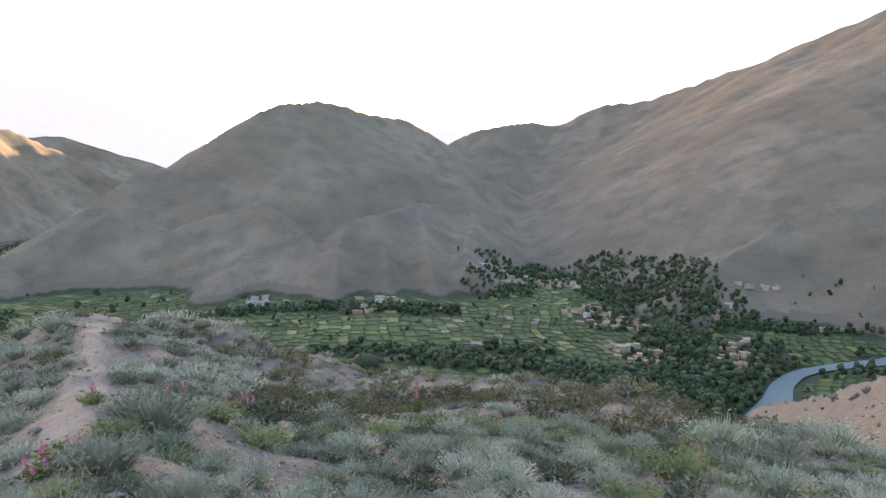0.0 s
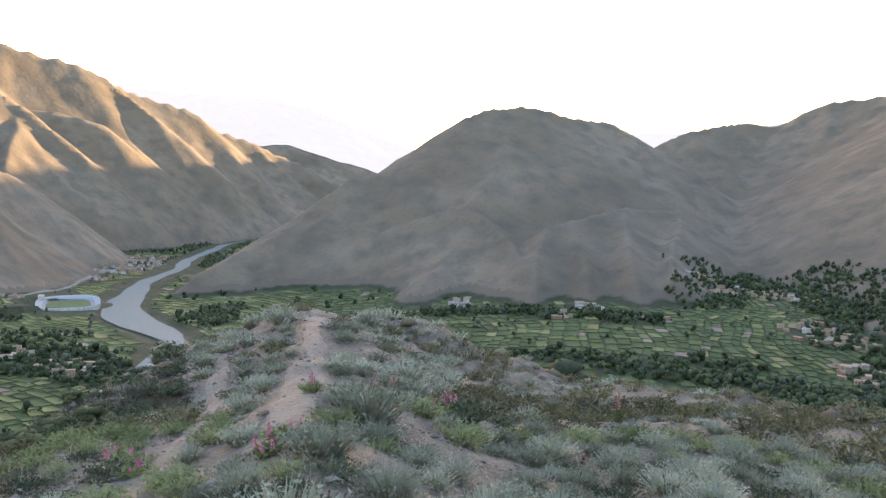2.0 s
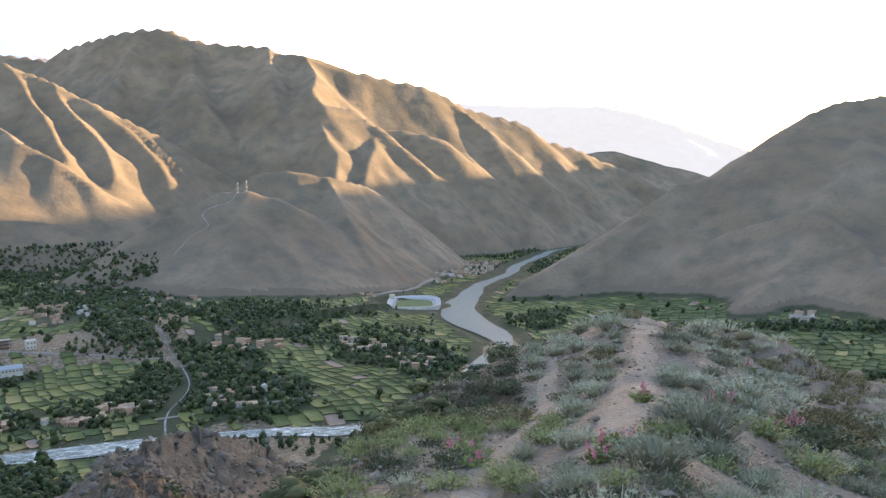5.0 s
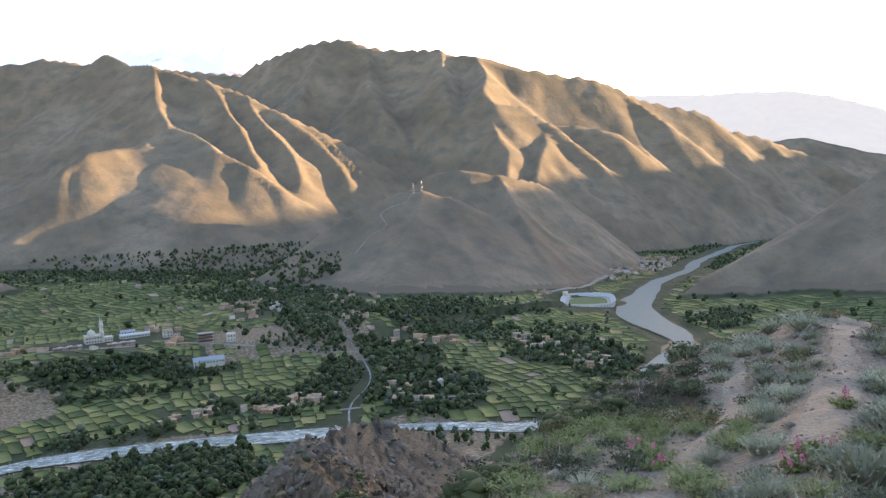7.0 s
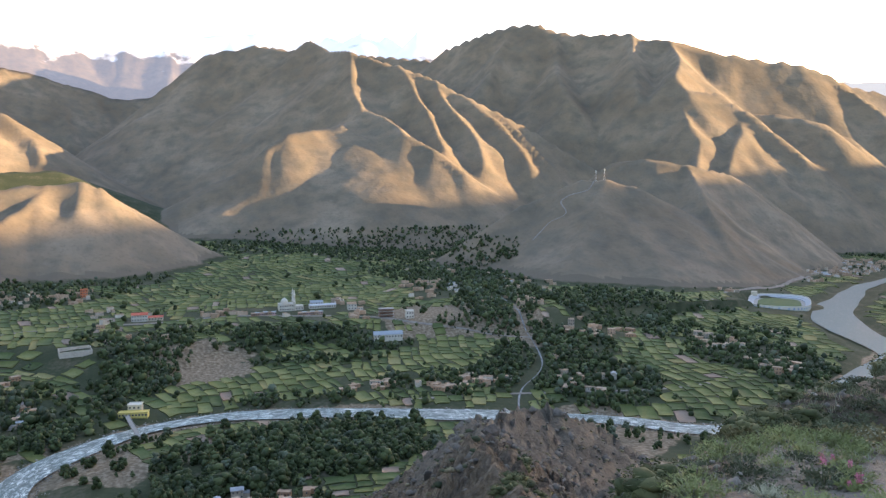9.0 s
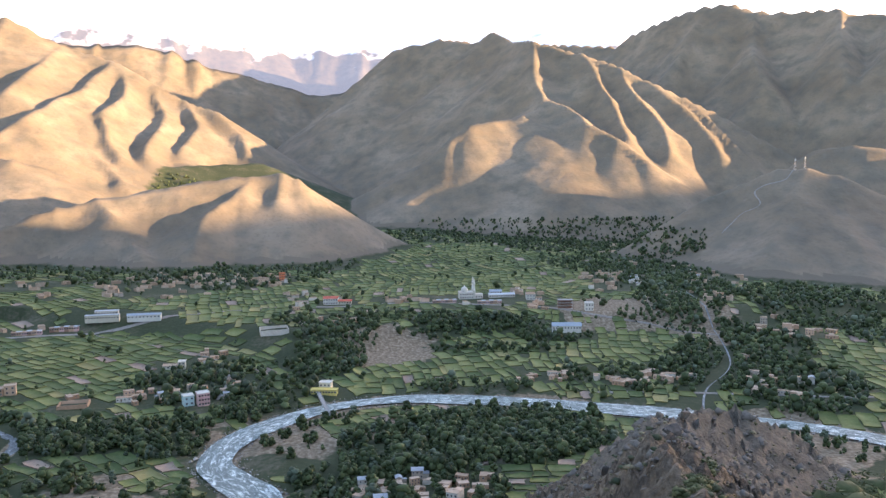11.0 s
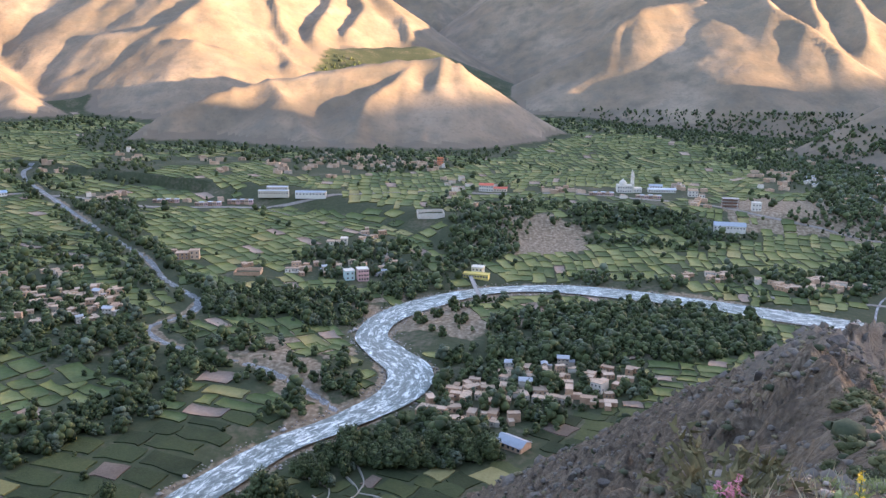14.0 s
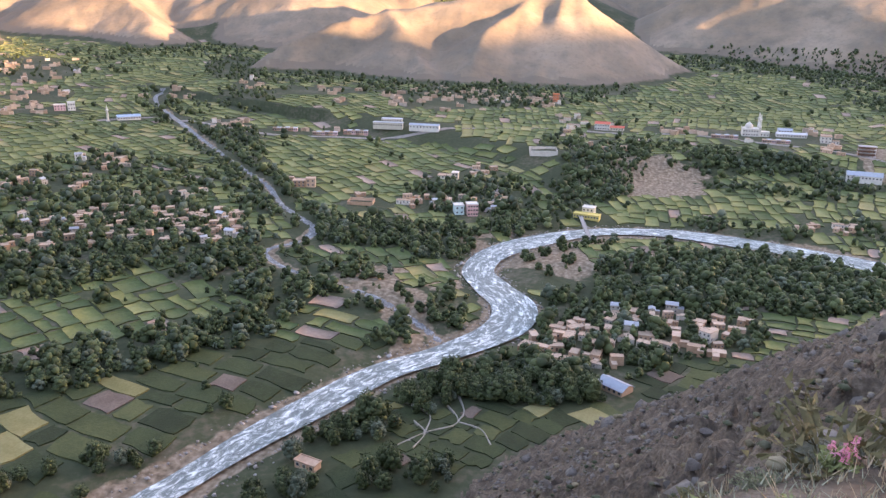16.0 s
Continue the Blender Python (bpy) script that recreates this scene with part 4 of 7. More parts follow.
hamlet(94.4, 1256, 27, 8, 3, 'white')
hamlet(56.6, 1308, 47, 20, 14, 'mud')
hamlet(63.3, 1623, 70, 89, 14, 'mud')
hamlet(65.1, 1080, 31, 61, 8, 'mud')
hamlet(44.1, 801, 23, 21, 5, 'white')
hamlet(40, 741, 16, 24, 7, 'mud')
hamlet(43.2, 1217, 22, 8, 6, 'white')
hamlet(-6.5, 1116, 81, 40, 28, 'mud')
hamlet(-11, 896, 33, 56, 18, 'mud')
hamlet(-13.4, 866, 19, 35, 8, 'mud')
hamlet(-14.2, 729, 24, 35, 16, 'mud')
hamlet(-20.9, 777, 20, 59, 16, 'mud')
hamlet(-20.8, 1011, 13, 4, 2, 'white')
hamlet(-23, 1014, 10, 4, 2, 'white')
hamlet(-19.8, 942, 10, 8, 3, 'mud')
hamlet(-19.3, 913, 4, 12, 2, 'mud')
hamlet(3.9, 931, 20, 18, 5, 'white')
hamlet(6.1, 877, 12, 17, 3, 'mud')
hamlet(13, 1009, 18, 21, 4, 'white')
hamlet(-0.7, 890, 13, 14, 2, 'white')
hamlet(-26.8, 940, 27, 6, 3, 'mud')
hamlet(-9.7, 1093, 47, 14, 8, 'mud')
hamlet(37.6, 1640, 45, 70, 60, 'white')
hamlet(36.0, 1760, 75, 110, 110, 'white')
hamlet(38.9, 1740, 40, 60, 40, 'white')
hamlet(34.6, 1900, 70, 90, 40, 'mud')
hamlet(39, 1479, 32, 19, 14, 'white')
grove(-19, 600, 50, 40, 2)
grove(-14.5, 610, 50, 40, 2)
grove(-9, 640, 50, 30, 2)
grove(-17, 800, 40, 60, 2)
grove(-2, 660, 60, 20, 1.6)
grove(8, 690, 70, 18, 1.4)
grove(-9, 1210, 90, 60, 1.3)
grove(-3, 1190, 60, 40, 1.1)
grove(-13, 1080, 60, 90, 1.5)
grove(-17, 1050, 45, 90, 1.4)
grove(-19.5, 930, 38, 55, 1.6)
grove(-24, 925, 40, 22, 1.3)
grove(119, 555, 60, 50, 1.4)
grove(105.8, 425, 22, 16, 1.8)
grove(101.6, 455, 18, 18, 1.6)
grove(97, 1930, 110, 40, 1.0)
grove(102.5, 1800, 90, 50, 1.0)
grove(107, 1640, 80, 50, 1.0)
grove(103.5, 276, 12, 9, 2)
grove(90, 306, 40, 14, 2)
grove(52, 510, 60, 30, 0.4)
grove(97, 405, 25, 25, 0.5)
grove(87, 500, 30, 30, 0.3)
grove(33, 2150, 70, 120, 1)
grove(30.5, 2350, 100, 200, 1)
grove(35.5, 2150, 60, 80, 1)
hamlet(79.5, 385, 32, 26, 14, 'white')
hamlet(84, 372, 20, 16, 8, 'mud')
grove(66, 1740, 200, 90, 1)
grove(73, 1720, 150, 80, 1)
grove(60, 1700, 120, 120, 1)


def in_blobs(x, y, blobs, grow=1.0):
    """The density of the densest blob that holds each point."""
    r, b = np.hypot(x, y), np.degrees(np.arctan2(-x, y))
    out = np.zeros(np.shape(x))
    for q in blobs:
        u = radians(1) * (b - q[0]) * r / (q[2] * grow)
        v = (r - q[1]) / (q[3] * grow)
        out = np.where(u * u + v * v < 1, np.maximum(out, q[4]), out)
    return out


def water_gap(x, y):
    """Distance to the nearest water's edge."""
    d1 = to_line(x, y, RIVER)[0] - 14 - 22 * np.clip((np.hypot(x, y) - 760) / 200, 0, 1)
    d2 = to_line(x, y, SIDE_RIVER)[0] - 10
    d3 = to_line(x, y, BROOK)[0] - 4.5
    d4 = to_line(x, y, CREEK)[0] - 3
    return np.minimum(np.minimum(d1, d2), np.minimum(d3, d4))


SITES = {}


def site(name, b, r, room):
    x, y, _ = bear(b, r)
    SITES[name] = (x, y, room, b)


def off_sites(x, y):
    d = np.full(np.shape(x), 1e9)
    for sx, sy, room, _ in SITES.values():
        d = np.minimum(d, np.hypot(x - sx, y - sy) - room)
    return d


# larger buildings: bearing, reach, room they take
site("mosque", 74.8, 896, 20)
site("shed", 67.6, 772, 17)
site("cube_house", 66.0, 824, 7)
site("unfinished_block", 67.7, 832, 11)
site("school", 72.2, 905, 20)
site("hostel", 70.2, 890, 14)
site("stadium", 40.2, 1180, 60)
site("blue_hall", 118.0, 934, 15)
site("white_minaret", 119.3, 926, 5)
site("red_roof_school", 84.4, 880, 18)
site("orange_block", 88.2, 1064, 8)
site("factory", 100.2, 852, 18)
site("factory_shed", 97.6, 834, 18)
site("shops", 104.8, 846, 15)
site("shops_two", 102.6, 848, 15)
site("shops_three", 107.6, 866, 15)
site("office", 121.7, 996, 14)
site("walled_garden", 88.9, 750, 20)
site("yellow_house", 85.2, 599, 12)
site("pink_house", 94.0, 582, 7)
site("teal_house", 95.0, 584, 7)
site("cream_house", 95.8, 684, 11)
site("tin_house", 82.3, 312, 8)
site("small_house", 107.1, 250, 6)
site("big_mud_house", 106.4, 648, 11)
site("mud_yard", 102.3, 602, 12)
site("bazaar", 76.5, 868, 14)
site("bazaar_two", 73.2, 862, 14)
site("row_house", 13.3, 955, 16)
site("row_house_two", 4.2, 930, 14)


# ---- farmland: terraced plots with raised edges ----
CROPS = [noisy("young_wheat", [(0.3, (.042, .053, .017)), (0.5, (.061, .073, .024)), (0.72, (.090, .099, .035))], 14, bump=0.25, fine=0.9, per_object=0.35),
         noisy("dark_clover", [(0.3, (.024, .033, .012)), (0.5, (.036, .048, .017)), (0.72, (.055, .070, .024))], 11, bump=0.25, fine=0.7, per_object=0.35),
         noisy("ripe_barley", [(0.3, (.16, .145, .05)), (0.5, (.22, .195, .075)), (0.72, (.28, .25, .11))], 9, bump=0.2, fine=0.7, per_object=0.3),
         noisy("ploughed_soil", [(0.3, (.095, .07, .048)), (0.5, (.138, .102, .073)), (0.72, (.19, .144, .106))], 9, bump=0.25, fine=0.8, per_object=0.4)]
# paler copies of the same crops; haze over far plots is put into colour
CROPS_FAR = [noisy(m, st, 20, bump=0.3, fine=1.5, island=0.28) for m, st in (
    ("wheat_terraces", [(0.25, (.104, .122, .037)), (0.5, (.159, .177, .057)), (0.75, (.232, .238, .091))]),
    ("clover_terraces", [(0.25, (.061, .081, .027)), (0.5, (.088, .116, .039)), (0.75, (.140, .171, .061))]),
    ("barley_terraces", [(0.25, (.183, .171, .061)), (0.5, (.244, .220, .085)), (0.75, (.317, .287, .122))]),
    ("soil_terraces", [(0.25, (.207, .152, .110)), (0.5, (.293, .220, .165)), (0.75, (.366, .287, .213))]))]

ZONES = [  # bearing, reach, turn of the rows, plot length, plot width
    (113, 330, 145, 25, 16), (112, 520, 120, 26, 17), (118, 760, 150, 28, 15), (104, 700, 140, 30, 15), (90, 600, 118, 28, 16), (78, 660, 96, 27, 15), (64, 640, 72, 27, 15),
    (48, 700, 64, 30, 15), (44, 1000, 66, 38, 18), (60, 1000, 62, 34, 16), (76, 1000, 82, 36, 15), (92, 950, 100, 34, 15), (106, 1000, 128, 34, 15), (86, 1350, 96, 40, 15), (70, 1400, 76, 40, 15), (112, 1400, 128, 40, 16),
    (95, 300, 150, 18, 14), (6, 800, 12, 30, 17), (-14, 850, 176, 28, 15), (22, 850, 20, 32, 18), (-27, 780, 155, 28, 15), (32, 900, 60, 32, 18), (32, 2000, 70, 50, 25)]


def plot_mesh(c, ux, uy, ln, wd, tilt):
    """Corner-rounded terrace: flat top, low bank round it."""
    u = np.array([-1, -.4, .4, 1]) * ln / 2
    v = np.array([-1, 0, 1]) * wd / 2
    a, b = np.meshgrid(u, v)
    jx, jy = tilt[:12].reshape(3, 4), tilt[12:24].reshape(3, 4)
    x = c[0] + a * ux[0] + b * uy[0] + jx
    y = c[1] + a * ux[1] + b * uy[1] + jy
    return x.ravel(), y.ravel()


TOPS = [(r * 4 + k, r * 4 + k + 1, r * 4 + k + 5, r * 4 + k + 4) for r in range(2) for k in range(3)]
RIM = [0, 1, 2, 3, 7, 11, 10, 9, 8, 4]
SKIRT = [(RIM[k], RIM[(k + 1) % 10], 12 + (k + 1) % 10, 12 + k) for k in range(10)]


def lay_fields():
    rs = np.random.RandomState(21)
    zc = np.array([bear(z[0], z[1])[:2] for z in ZONES])
    cand = []
    for n, (b, r, turn, ln, wd) in enumerate(ZONES):
        ln, wd = ln * 0.66, wd * 0.68
        w = radians(turn)
        ux, uy = (-math.sin(w), math.cos(w)), (-math.cos(w), -math.sin(w))
        v = -420.0
        while v < 420:
            wid = wd * rs.uniform(0.7, 1.35)
            u = -420 + rs.uniform(-20, 0)
            while u < 420:
                lng = ln * rs.uniform(0.55, 1.5)
                cu = u + lng / 2
                cv = v + wid / 2 + 13 * math.sin(cu / 61 + n + v / 170) + 4 * math.sin(cu / 23 + 2 * n + v / 50)
                bend = math.atan(13 / 61 * math.cos(cu / 61 + n + v / 170) + 4 / 23 * math.cos(cu / 23 + 2 * n + v / 50))
                cand.append((zc[n][0] + cu * ux[0] + cv * uy[0], zc[n][1] + cu * ux[1] + cv * uy[1], lng - rs.uniform(.9, 1.7), wid - rs.uniform(.9, 1.6), n, w + bend))
                u += lng
            v += wid
    cand = np.array(cand)
    x, y = cand[:, 0], cand[:, 1]
    near = ((x[:, None] - zc[None, :, 0]) ** 2 + (y[:, None] - zc[None, :, 1]) ** 2).argmin(1)
    keep = near == cand[:, 4]
    keep &= water_gap(x, y) > 0.5 * cand[:, 3] + 2
    keep &= in_blobs(x, y, GROVES) < 0.9 + 0.5 * rs.rand(len(x))
    keep &= in_blobs(x, y, [(h[0], h[1], h[2], h[3], 1) for h in HAMLETS], 0.85) < 0.5
    keep &= in_blobs(x, y, BARE) < 0.5
    keep &= off_sites(x, y) > 8
    cand = cand[keep]
    off = np.array([(-1, -1), (1, -1), (1, 1), (-1, 1), (0, 0)])
    w = cand[:, 5]
    ux, uy = np.column_stack([-np.sin(w), np.cos(w)]), np.column_stack([-np.cos(w), -np.sin(w)])
    cx = cand[:, None, 0] + off[None, :, 0] * cand[:, None, 2] / 2 * ux[:, None, 0] + off[None, :, 1] * cand[:, None, 3] / 2 * uy[:, None, 0]
    cy = cand[:, None, 1] + off[None, :, 0] * cand[:, None, 2] / 2 * ux[:, None, 1] + off[None, :, 1] * cand[:, None, 3] / 2 * uy[:, None, 1]
    z, cover = land(cx.ravel(), cy.ravel())
    z, cover = z.reshape(-1, 5), cover.reshape(-1, 5)
    beyond = land(cand[:, 0] * (1 + 26 / np.hypot(cand[:, 0], cand[:, 1])), cand[:, 1] * (1 + 26 / np.hypot(cand[:, 0], cand[:, 1])))[1]
    keep = (cover == 0).all(1) & (np.ptp(z, axis=1) < 5.5) & (beyond == 0)
    cand, ux, uy, z = cand[keep], ux[keep], uy[keep], z[keep]
    jit = rs.uniform(-1.2, 1.2, (len(cand), 24))
    xs, ys = zip(*[plot_mesh(c, a, b, c[2], c[3], j) for c, a, b, j in zip(cand, ux, uy, jit)])
    xs, ys = np.array(xs), np.array(ys)
    zs = land(xs.ravel(), ys.ravel())[0].reshape(xs.shape)
    flat = zs.mean(1, keepdims=True)
    zt = np.maximum(zs + 0.4, 0.8 * zs + 0.2 * flat + 0.5)
    reach = np.hypot(cand[:, 0], cand[:, 1])
    crop = np.where(reach < 520, rs.choice(4, len(cand), p=[.27, .62, .04, .07]), rs.choice(4, len(cand), p=[.52, .4, .05, .03]))
    # most wheat right of bearing 28 becomes dark clover to imitate shade
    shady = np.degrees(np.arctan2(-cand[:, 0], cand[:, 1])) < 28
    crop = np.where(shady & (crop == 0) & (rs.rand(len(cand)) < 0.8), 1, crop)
    order = np.argsort(reach)
    stuff = {}
    lands = {}
    for rank, k in enumerate(order):
        verts = np.column_stack([xs[k], ys[k], zt[k]])
        rim = verts[RIM].copy()
        rim[:, 2] = np.minimum(zs[k][RIM], zt[k][RIM]) - 0.6
        zone = int(cand[k, 4])
        if rank < 300:
            if zone not in lands:
                lands[zone] = root("farmland", "patchwork of small green terraced fields beside the river", "farmland", kind="structure")
            me = bpy.data.meshes.new("field_plot")
            me.from_pydata(np.vstack([verts, rim]).tolist(), [], TOPS + SKIRT)
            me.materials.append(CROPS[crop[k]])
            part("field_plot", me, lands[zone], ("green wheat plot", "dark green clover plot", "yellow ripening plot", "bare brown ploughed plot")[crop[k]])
        else:
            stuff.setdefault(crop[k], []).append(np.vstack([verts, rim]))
    home = root("far_farmland", "green terraced fields climbing toward the mountains", "farmland", kind="structure")
    quads = np.array(TOPS + SKIRT)
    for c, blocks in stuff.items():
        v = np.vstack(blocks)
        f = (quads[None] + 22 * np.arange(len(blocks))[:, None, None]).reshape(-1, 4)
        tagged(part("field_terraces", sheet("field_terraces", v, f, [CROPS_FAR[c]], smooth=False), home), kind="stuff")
    return len(cand)


# bare ground that stays free of fields
BARE = [(52, 505, 85, 42, 1), (63, 850, 80, 45, 1), (86, 690, 40, 40, 1), (99, 400, 30, 30, 1), (88, 480, 30, 45, 1), (76, 890, 90, 26, 1), (100, 862, 110, 12, 1), (112, 900, 30, 30, 1), (40, 1180, 75, 120, 1), (92, 1240, 40, 60, 1), (80.5, 712, 50, 42, 1), (60, 835, 60, 45, 1)]
lay_fields()

# ---- houses ----
MUD = noisy("mud_plaster", [(0.3, (.37, .225, .135)), (0.5, (.48, .305, .19)), (0.72, (.57, .39, .26))], 1.6, bump=0.04, fine=0.25, per_object=0.5)
MUD_ROOF = noisy("mud_roof", [(0.3, (.36, .25, .165)), (0.5, (.46, .33, .225)), (0.72, (.55, .41, .295))], 2.0, bump=0.03, fine=0.3, per_object=0.4)
WHITEWASH = noisy("whitewash", [(0.3, (.38, .315, .24)), (0.5, (.5, .43, .345)), (0.72, (.64, .575, .485))], 1.6, bump=0.02, fine=0.3, per_object=0.6)
TIN = noisy("tin_roof", [(0.3, (.29, .295, .3)), (0.5, (.37, .375, .38)), (0.72, (.49, .49, .49))], 2.0, rough=0.45, per_object=0.6)
PANE = noisy("dark_pane", [(0.3, (.02, .022, .025)), (0.7, (.05, .052, .055))], 1.0, rough=0.15)
FRAME = noisy("window_frame_paint", [(0.3, (.3, .28, .26)), (0.7, (.45, .43, .4))], 0.6)
DOOR = noisy("door_wood", [(0.3, (.1, .07, .05)), (0.7, (.19, .14, .1))], 0.5, per_object=0.5)
FAR_WALLS = {"mud_plaster": noisy("far_mud_plaster", [(0.25, (.36, .25, .165)), (0.5, (.46, .33, .225)), (0.75, (.58, .44, .32))], 5, island=0.6),
             "whitewash": noisy("far_whitewash", [(0.25, (.4, .33, .255)), (0.5, (.54, .465, .38)), (0.75, (.68, .61, .52))], 5, island=0.6)}

_s = Shape()
_s.box(-0.55, -0.06, 0, 0.55, 0.05, 1.25, 0)
_s.box(-0.45, -0.09, 0.1, -0.03, -0.055, 1.15, 1)
_s.box(0.03, -0.09, 0.1, 0.45, -0.055, 1.15, 1)
WINDOW = _s.mesh("window", [FRAME, PANE])
_s = Shape()
_s.box(-0.6, -0.06, 0, 0.6, 0.05, 2.1, 0)
_s.box(-0.5, -0.1, 0.05, -0.02, -0.055, 2.0, 0)
_s.box(0.02, -0.1, 0.05, 0.5, -0.055, 2.0, 0)
DOORS = _s.mesh("door", [DOOR])


def house_kind(rs, wall, roof, pitched, detail):
    """Blocks round a yard: each block with thick walls, a proud roof slab with a rim, and openings."""
    w, d = rs.uniform(7, 11), rs.uniform(5, 7)
    blocks = [(-w / 2, -d / 2, w / 2, d / 2, rs.choice([3.1, 3.3, 5.9]))]
    if rs.rand() < 0.75:
        s = rs.choice([-1, 1])
        bw, bd = rs.uniform(3.2, 4.6), rs.uniform(4, 7)
        x0 = w / 2 - bw if s > 0 else -w / 2
        blocks.append((x0, d / 2 + 0.01, x0 + bw, d / 2 + bd, rs.choice([2.8, 3.2, 5.6])))
    if rs.rand() < 0.45:
        blocks.append((w / 2 + 0.01, -d / 2 + 0.6, w / 2 + rs.uniform(3, 4.5), d / 2 - 0.4, rs.choice([2.7, 3.0])))
    body, tops = Shape(), []
    windows, door = [], None
    for n, (x0, y0, x1, y1, h) in enumerate(blocks):
        body.box(x0, y0, -2.2, x1, y1, h, 0, 0.12)
        top = Shape()
        tops.append(top)
        if pitched and n == 0:
            o, ym = 0.4, (y0 + y1) / 2
            for a, b in ((y0 - o, ym), (y1 + o, ym)):
                top.face([(x0 - o, a, h - 0.1), (x1 + o, a, h - 0.1), (x1 + o, b, h + 1.3), (x0 - o, b, h + 1.3)][::1 if a < b else -1])
                top.face([(x0 - o, a, h - 0.22), (x1 + o, a, h - 0.22), (x1 + o, b, h + 1.18), (x0 - o, b, h + 1.18)][::-1 if a < b else 1])
            body.face([(x0 + .12, y0 + .12, h), (x0 + .12, ym, h + 1.15), (x0 + .12, y1 - .12, h)])
            body.face([(x1 - .12, y0 + .12, h), (x1 - .12, y1 - .12, h), (x1 - .12, ym, h + 1.15)])
        else:
            k = len(top.v)
            for g, zz in ((-.07, h), (-.07, h + .3), (.12, h + .3), (.16, h + .1)):
                top.v += [(x0 + g, y0 + g, zz), (x1 - g, y0 + g, zz), (x1 - g, y1 - g, zz), (x0 + g, y1 - g, zz)]
            top.f += [(k + 4 * c + i, k + 4 * c + (i + 1) % 4, k + 4 * c + 4 + (i + 1) % 4, k + 4 * c + 4 + i) for c in range(3) for i in range(4)]
            top.f += [(k + 12, k + 13, k + 14, k + 15), (k + 3, k + 2, k + 1, k)]
            top.m += [0] * 14
        for storey in range(1 if h < 4 else 2):
            k = int((x1 - x0) / 2.4)
            for i in range(k):
                xx = x0 + (i + 0.5) * (x1 - x0) / k
                if storey == 0 and n == 0 and i == k // 2:
                    door = (xx, y0, -0.05)
                else:
                    windows.append((xx, y0 + 0.03, 0.95 + 2.75 * storey, 0))
            if detail > 1:
                windows.append((x1 - 0.06, (y0 + y1) / 2, 0.95 + 2.75 * storey, 90))
                windows.append((x0 + 0.06, (y0 + y1) / 2, 0.95 + 2.75 * storey, -90))
    return body.mesh("house", [wall]), [t.mesh("roof", [roof]) for t in tops], windows, door


HOUSE_KINDS = {}
for _look in ("mud", "white"):
    for _far in (0, 1):
        _rs = np.random.RandomState({"mud": 3, "white": 9}[_look] + _far)
        HOUSE_KINDS[_look, _far] = [house_kind(_rs, MUD if _look == "mud" else WHITEWASH, TIN if (_look == "white" and _k % 6 == 0) else MUD_ROOF, _look == "white" and _k % 6 == 0, 2 - _far) for _k in range(7)]
HOUSE_SPOTS = []


def place_houses():
    rs = np.random.RandomState(12)
    spots = []
    for b, r, across, deep, count, kind in HAMLETS:
        made, tries = 0, 0
        while made < count and tries < count * 25:
            tries += 1
            q, w = math.sqrt(rs.rand()), rs.rand() * 2 * math.pi
            rr, bb = r + deep * q * math.sin(w), b + math.degrees(across * q * math.cos(w) / r)
            x, y, _ = bear(bb, rr)
            gap = 8.5 if (r > 1250 and kind == "white") or r < 700 else 10
            if any((x - s[0]) ** 2 + (y - s[1]) ** 2 < gap * gap for s in spots):
                continue
            spots.append((x, y, kind, rr))
            made += 1
    xs, ys = np.array([s[0] for s in spots]), np.array([s[1] for s in spots])
    z, _, foot = land_and_foot(xs, ys)
    bb = np.degrees(np.arctan2(-xs, ys))
    wet = (water_gap(xs, ys) < 8) | (off_sites(xs, ys) < 7) | ((foot > 4) & (bb > 0) & (bb < 108))
    HOUSE_SPOTS.extend((s[0], s[1], s[2] + 1.5) for s in SITES.values())
    order = np.argsort([s[3] for s in spots])
    joined = {}
    made = 0
    for i in order:
        (x, y, kind, rr), zz = spots[i], z[i]
        if wet[i]:
            continue
        HOUSE_SPOTS.append((x, y, 4.6))
        far = 1 if rr > 850 else 0
        mix = kind if rs.rand() < (0.88 if kind == 'mud' else 0.6) else ("white" if kind == "mud" else "mud")
        body, top, windows, door = HOUSE_KINDS[mix, far][rs.randint(7)]
        face = math.degrees(math.atan2(-x, y)) + rs.choice([0, 90, -90, 0, 180]) + rs.normal(0, 14)
        sc = rs.uniform(0.55, 0.85) if rr < 700 else rs.uniform(0.65, 1.0)
        m = Matrix.LocRotScale((x, y, zz + 0.5), Euler((0, 0, radians(face))), (sc, sc, sc * rs.uniform(0.9, 1.15)))
        if made >= 300:
            for me in (body, *top):
                joined.setdefault(me.materials[0].name, []).append((me, m))
            continue
        made += 1
        label = "flat-roofed mud-brick village house with small dark windows" if mix == "mud" else "pale whitewashed village house with dark windows"
        ob = new("house", body)
        ob.matrix_basis = m
        tagged(ob, label, "house", "village houses")
        for t in top:
            part("roof", t, ob)
        if door and not far:
            part("door", DOORS, ob, at=pose(*door))
        limit = 7 if not far else 3
        for wx, wy, wz, turn in windows[:limit]:
            part("window", WINDOW, ob, at=pose(wx, wy, wz, 0, 0, turn))
    for name, items in joined.items():
        vs, fs, k = [], [], 0
        for me, m in items:
            vs += [tuple(m @ v.co) for v in me.vertices]
            fs += [tuple(k + i for i in q.vertices) for q in me.polygons]
            k += len(me.vertices)
        me = bpy.data.meshes.new("far_houses")
        me.from_pydata(vs, [], fs)
        me.materials.append(FAR_WALLS.get(name) or bpy.data.materials[name])
        tagged(new("far_houses", me), "distant flat-roofed village houses in pale mud and whitewash", "houses", kind="stuff")


place_houses()

